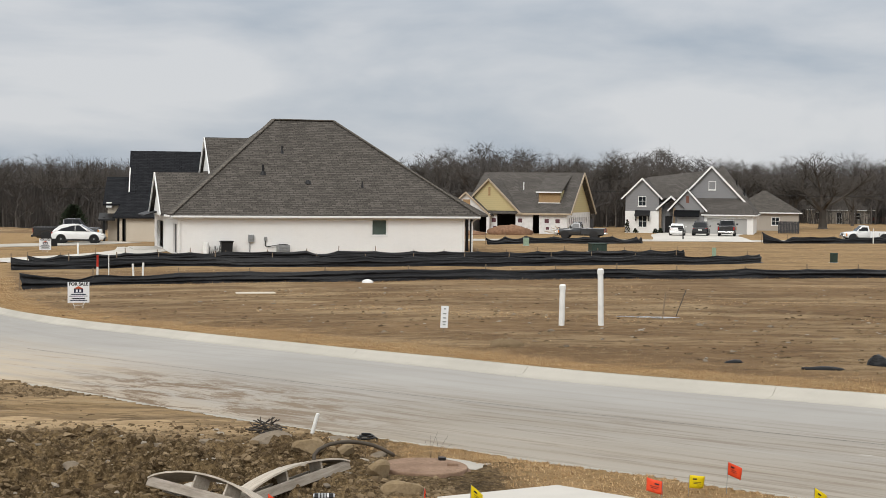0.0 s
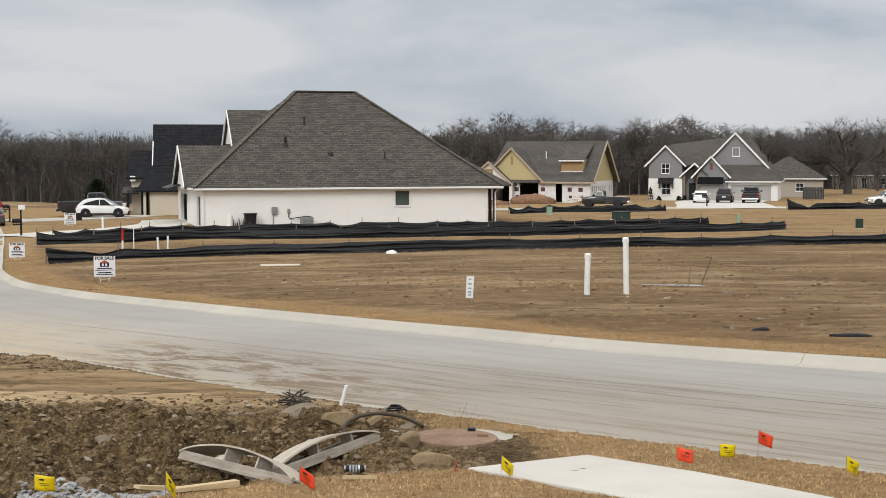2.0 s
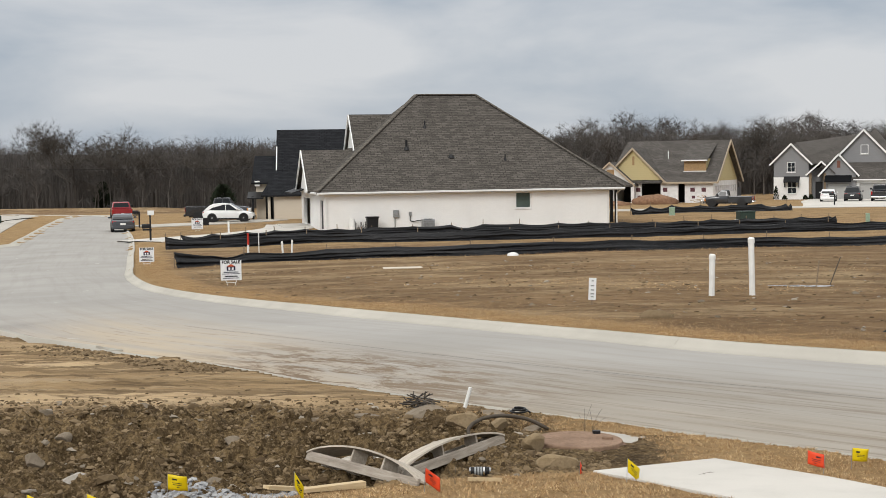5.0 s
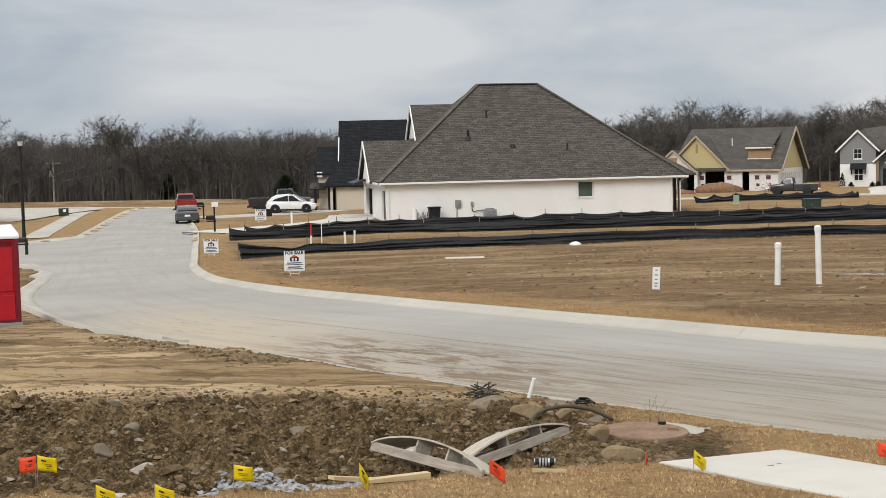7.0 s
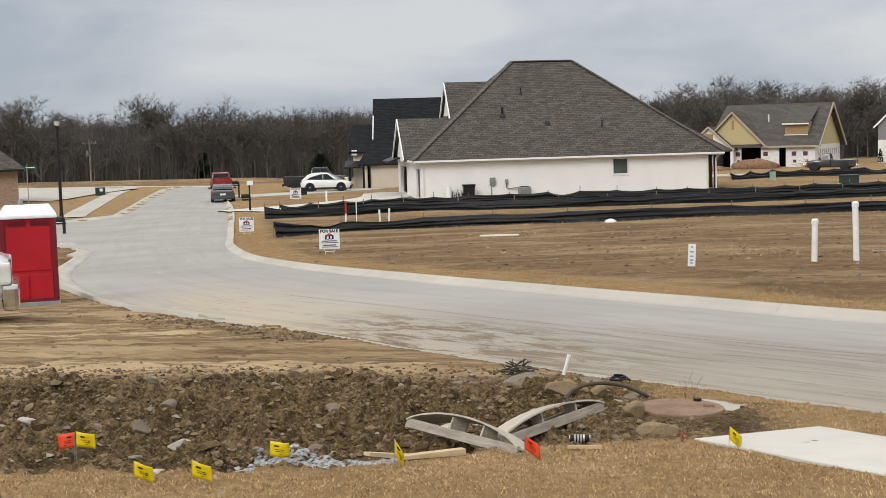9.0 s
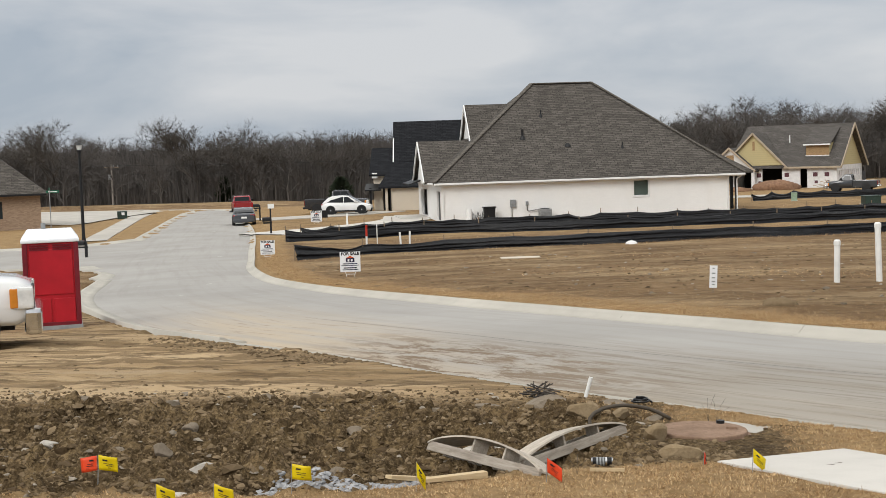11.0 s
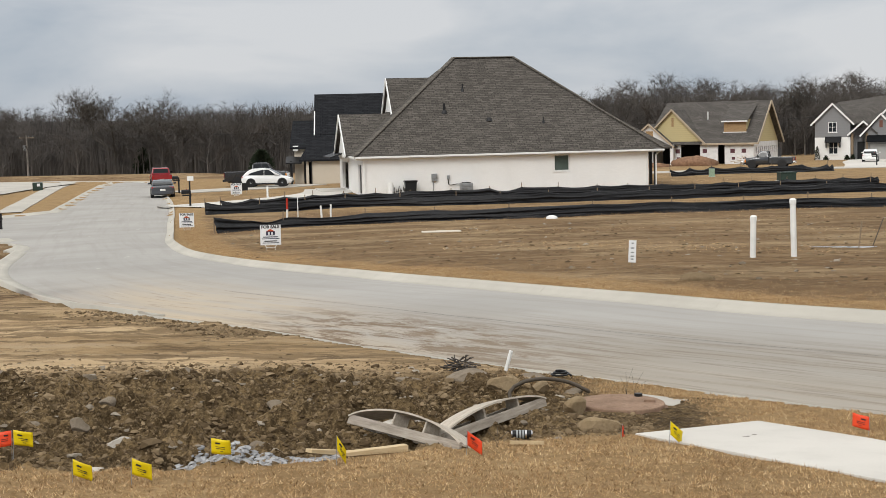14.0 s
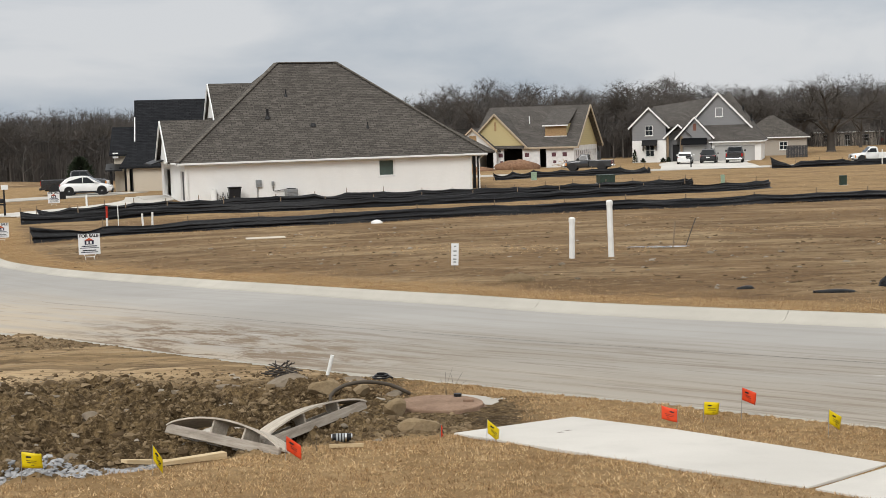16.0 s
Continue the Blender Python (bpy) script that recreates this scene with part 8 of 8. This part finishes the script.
KERB_RUN = [a for a, b in EDGES if -9.0 < a.x < -4.6 and a.y < 26]
scatter_lumps("soil_clods", M_CLOD, "crumbled brown clods of dug soil", "soil", 26000, in_soil, lambda r: 0.006 + 0.024 * r.uniform() ** 3, 1, 0.9)
scatter_lumps("large_clods", M_CLOD, "large brown clods on the dug soil", "soil", 900, in_soil, lambda r: 0.018 + 0.045 * r.uniform() ** 2.5, 2, 0.7)
scatter_lumps("kerb_spill", M_CLOD, "dark crumbs of clay spilt along the kerb", "soil", 1300, along_kerb, lambda r: 0.008 + 0.035 * r.uniform() ** 3, 3)
M_STONES = island_mat("loose_stones", (0.19, 0.155, 0.115), (0.42, 0.37, 0.30))
scatter_lumps("loose_stones", M_STONES, "scattered buff stones among the clods", "stones", 1100, in_soil, lambda r: 0.008 + 0.045 * r.uniform() ** 4, 4, 0.55)


def in_gravel(r4):
    a, q = r4.uniform(0, 6.28), r4.uniform() ** 0.5
    return -2.58 + 0.55 * q * math.cos(a), 8.86 + 0.22 * q * math.sin(a) + 0.12 * math.cos(a)


scatter_lumps("gravel_patch", M_GRAVEL, "patch of pale grey gravel at the lawn's edge", "gravel", 1400, in_gravel, lambda r: 0.010 + 0.018 * r.uniform(), 5)


def on_clay(r4):
    x, y = r4.uniform(-14, -1.5), r4.uniform(14.5, 24)
    if x + y > 13.2 + 0.0 * y or x < -15:
        return None, None
    return x, y


scatter_lumps("clay_crumbs", M_CLOD, "small crumbs on the trampled clay", "soil", 420, on_clay, lambda r: 0.008 + 0.035 * r.uniform() ** 4, 6, 0.45)


def on_lot(r4):
    y = r4.uniform(20, 56)
    x = r4.uniform(-0.3 * y, 0.36 * y)
    if x + y * 1.0 < 27 or y < 26.2 - 0.95 * x or y < 20 + 0.0 * x:
        return None, None
    return x, y


scatter_lumps("lot_crumbs", M_CLOD, "crumbs and lumps of soil over the bare lot", "soil", 4200, on_lot, lambda r: 0.012 + 0.06 * r.uniform() ** 4, 7, 0.5)
scatter_lumps("lot_litter", M_STONES, "pale stones and scraps on the bare lot", "stones", 260, on_lot, lambda r: 0.02 + 0.05 * r.uniform() ** 2, 8)

k = Mat("dry_grass_blades", 0.85, 0, 0.15)
isl = k.island()
col = k.ramp(isl, (0.0, (0.19, 0.108, 0.050)), (0.4, (0.47, 0.30, 0.145)), (0.75, (0.65, 0.455, 0.24)), (1.0, (0.77, 0.59, 0.36)))
patch = k.noise(k.position(), 1.3, 4, 0.6)
col = k.mix(k.math("MULTIPLY", k.ramp(patch, (0.4, 0.0), (0.7, 1.0)), 0.5), col, (0.24, 0.14, 0.065))
tuft = k.noise(k.position(), 11.0, 4, 0.65)
k.color(k.mix(k.math("MULTIPLY", k.ramp(tuft, (0.50, 0.0), (0.58, 1.0)), 0.62), col, (0.15, 0.085, 0.040)))
M_BLADES = k.m


def grass(name, label, n, sampler, length, width, seed, lean=0.7):
    r4 = np.random.RandomState(seed)
    x, y = sampler(r4, n)
    n = len(x)
    ix = np.clip(np.searchsorted(GRID_X, x) - 1, 0, len(GRID_X) - 2)
    iy = np.clip(np.searchsorted(GRID_Y, y) - 1, 0, len(GRID_Y) - 2)
    u, v = (x - GRID_X[ix]) / (GRID_X[ix + 1] - GRID_X[ix]), (y - GRID_Y[iy]) / (GRID_Y[iy + 1] - GRID_Y[iy])
    z = (GRID_Z[iy, ix] * (1 - u) + GRID_Z[iy, ix + 1] * u) * (1 - v) + (GRID_Z[iy + 1, ix] * (1 - u) + GRID_Z[iy + 1, ix + 1] * u) * v
    L = length * r4.uniform(0.5, 1.3, n)
    a = r4.uniform(0, 6.28, n)
    tx, ty = r4.normal(0, lean, n), r4.normal(0, lean, n)
    nz = 1 / np.sqrt(1 + tx ** 2 + ty ** 2)
    base = np.stack([x, y, z - 0.004], 1)
    side = np.stack([np.cos(a), np.sin(a), 0 * a], 1) * (width * r4.uniform(0.6, 1.3, n))[:, None]
    tip = base + np.stack([tx * nz, ty * nz, nz], 1) * L[:, None]
    vs = np.stack([base - side, base + side, tip], 1).reshape(-1, 3)
    me = bpy.data.meshes.new(name)
    me.vertices.add(3 * n)
    me.vertices.foreach_set("co", vs.ravel())
    me.loops.add(3 * n)
    me.loops.foreach_set("vertex_index", np.arange(3 * n))
    me.polygons.add(n)
    me.polygons.foreach_set("loop_start", np.arange(0, 3 * n, 3))
    me.update(calc_edges=True)
    me.materials.append(M_BLADES)
    return tagged(new(name, me), label, "grass", kind="stuff")


SLAB = [(-0.03, 10.17), (1.96, 7.52), (3.6, 5.2), (4.4, 5.8), (2.69, 8.24), (2.25, 9.02), (1.66, 10.04), (0.93, 10.76)]


def clumps(x, y, sc, cut, r4):
    g = np.sin(x * sc + 1.7 * np.sin(y * sc * 0.7)) * np.sin(y * sc * 1.1 + 1.3 * np.sin(x * sc * 0.8)) + r4.uniform(-0.9, 0.9, len(x))
    return g > cut


def lawn(r4, n):
    x, y = r4.uniform(-5.5, 4.5, n), r4.uniform(4.8, 13.2, n)
    line = np.interp(x, LAWN_X, LAWN_Y)
    front = y < line + 0.1 + 0.08 * np.sin(x * 9)
    edge = -0.03 + np.interp(x, [-3, -2.6, -1.9, -0.6, 0.5, 1.2, 1.9, 2.4, 3.2, 4.5], [15.3, 14.9, 14.4, 13.35, 12.4, 11.8, 11.3, 10.8, 9.9, 8.6])
    strip = (y < edge) & (((x > -0.05) & (y > line)) | ((x > -1.3) & (y > 12.1)))
    rubble = (np.hypot((x + 0.14) / 0.6, (y - 11.42) / 0.55) < 1) | ((x < 0.5) & (y < 11.5) & (y > line))
    keep = (front | (strip & ~rubble)) & ~inside(SLAB, x, y)
    x, y = x[keep], y[keep]
    c = clumps(x, y, 11.0, -0.3, r4)
    return x[c], y[c]


grass("lawn_grass", "short dry straw-coloured winter turf", 560000, lawn, 0.034, 0.0034, 1, 1.5)


def verge(r4, n):
    i = r4.randint(0, len(FAR_RUN), n)
    d = 0.62 + r4.gamma(1.6, 0.5, n)
    p = FAR_RUN[i] + FAR_OUT[i] * d[:, None] + r4.normal(0, 0.15, (n, 2))
    c = clumps(p[:, 0], p[:, 1], 3.0, -0.5, r4)
    return p[c, 0], p[c, 1]


fr = [b for a, b in EDGES]
run_pts, run_out = [], []
for p, q in zip(fr, fr[1:]):
    if -24 < p.x < 9 and p.y < 75:
        d = (q - p).normalized()
        for s in np.linspace(0, 1, 4, endpoint=False):
            e = p.lerp(q, s)
            run_pts.append((e.x, e.y))
            run_out.append((d.y, -d.x))
FAR_RUN, FAR_OUT = np.array(run_pts), np.array(run_out)
grass("verge_grass", "dry yellow turf along the far kerb", 230000, verge, 0.038, 0.0045, 2, 1.4)


def lot_tufts(r4, n):
    y = r4.uniform(30, 125, n)
    x = r4.uniform(-0.32, 0.38, n) * y
    keep = ~inside(ROAD_POLY, x, y) & ~inside(SIDE_POLY, x, y) & (y > 27 - 0.9 * x)
    x, y = x[keep], y[keep]
    band = np.sin(y * 0.55 + 2.0 * np.sin(x * 0.16)) + 0.6 * np.sin(x * 0.5 + y * 0.2) + r4.uniform(-0.7, 0.7, len(x))
    c = band > np.where(y > 72, 0.5, 0.98)
    return x[c], y[c]


grass("lot_tufts", "thin pale tufts of dead grass over the bare lots", 150000, lot_tufts, 0.05, 0.016, 3, 1.8)


def fence_foot(r4, n):
    line = np.array([(-18.1, 57.2), (-11.2, 61.3), (-2.1, 60.9), (3.1, 62.3), (8.7, 65.0), (14.5, 66.8), (23.5, 70.9)])
    s = r4.uniform(0, len(line) - 1.001, n)
    i = s.astype(int)
    p = line[i] + (line[i + 1] - line[i]) * (s - i)[:, None]
    return p[:, 0], p[:, 1] + r4.normal(-0.1, 0.3, n)


grass("fence_tufts", "pale dead grass along the foot of the fence", 2600, fence_foot, 0.13, 0.008, 4, 0.9)


def weed(x, y, h, seed):
    t = thing("dead_weed", pose(x, y, surf(x, y) - 0.01), "thin dead weed stalk in the dry turf", "weed", "dead weeds")
    r5 = random.Random(seed)
    for i in range(3):
        tip = Vector((r5.gauss(0, 0.05), r5.gauss(0, 0.03), h * r5.uniform(0.6, 1.0)))
        part("stalk", sweep(catmull([(0, 0, 0), (tip.x * 0.2, 0, tip.z * 0.5), tuple(tip)], 0.05), 0.0012, 5), M_BARK, t)


weed(-0.09, 12.0, 0.3, 1)
weed(-0.02, 12.1, 0.24, 2)
weed(-1.0, 9.5, 0.2, 3)
M_STAIN = plain("dark_stain", (0.10, 0.07, 0.05), 0.9, vary=0.3, scale=20)
for x, y, r6 in ((0.84, 9.98, 0.055), (1.03, 9.93, 0.03), (0.78, 9.93, 0.03)):
    bm = bmesh.new()
    bm.faces.new([bm.verts.new((r6 * (1.4 + 0.5 * math.sin(3 * a + x * 9)) * math.cos(a), r6 * (0.8 + 0.3 * math.sin(5 * a)) * math.sin(a), 0)) for a in np.linspace(0, 2 * math.pi, 22, endpoint=False)])
    solo("soil_smear", bm, M_STAIN, pose(x, y, gz(x, y) + 0.03), "smear of dried mud on the concrete slab", "stain", "mud smears")
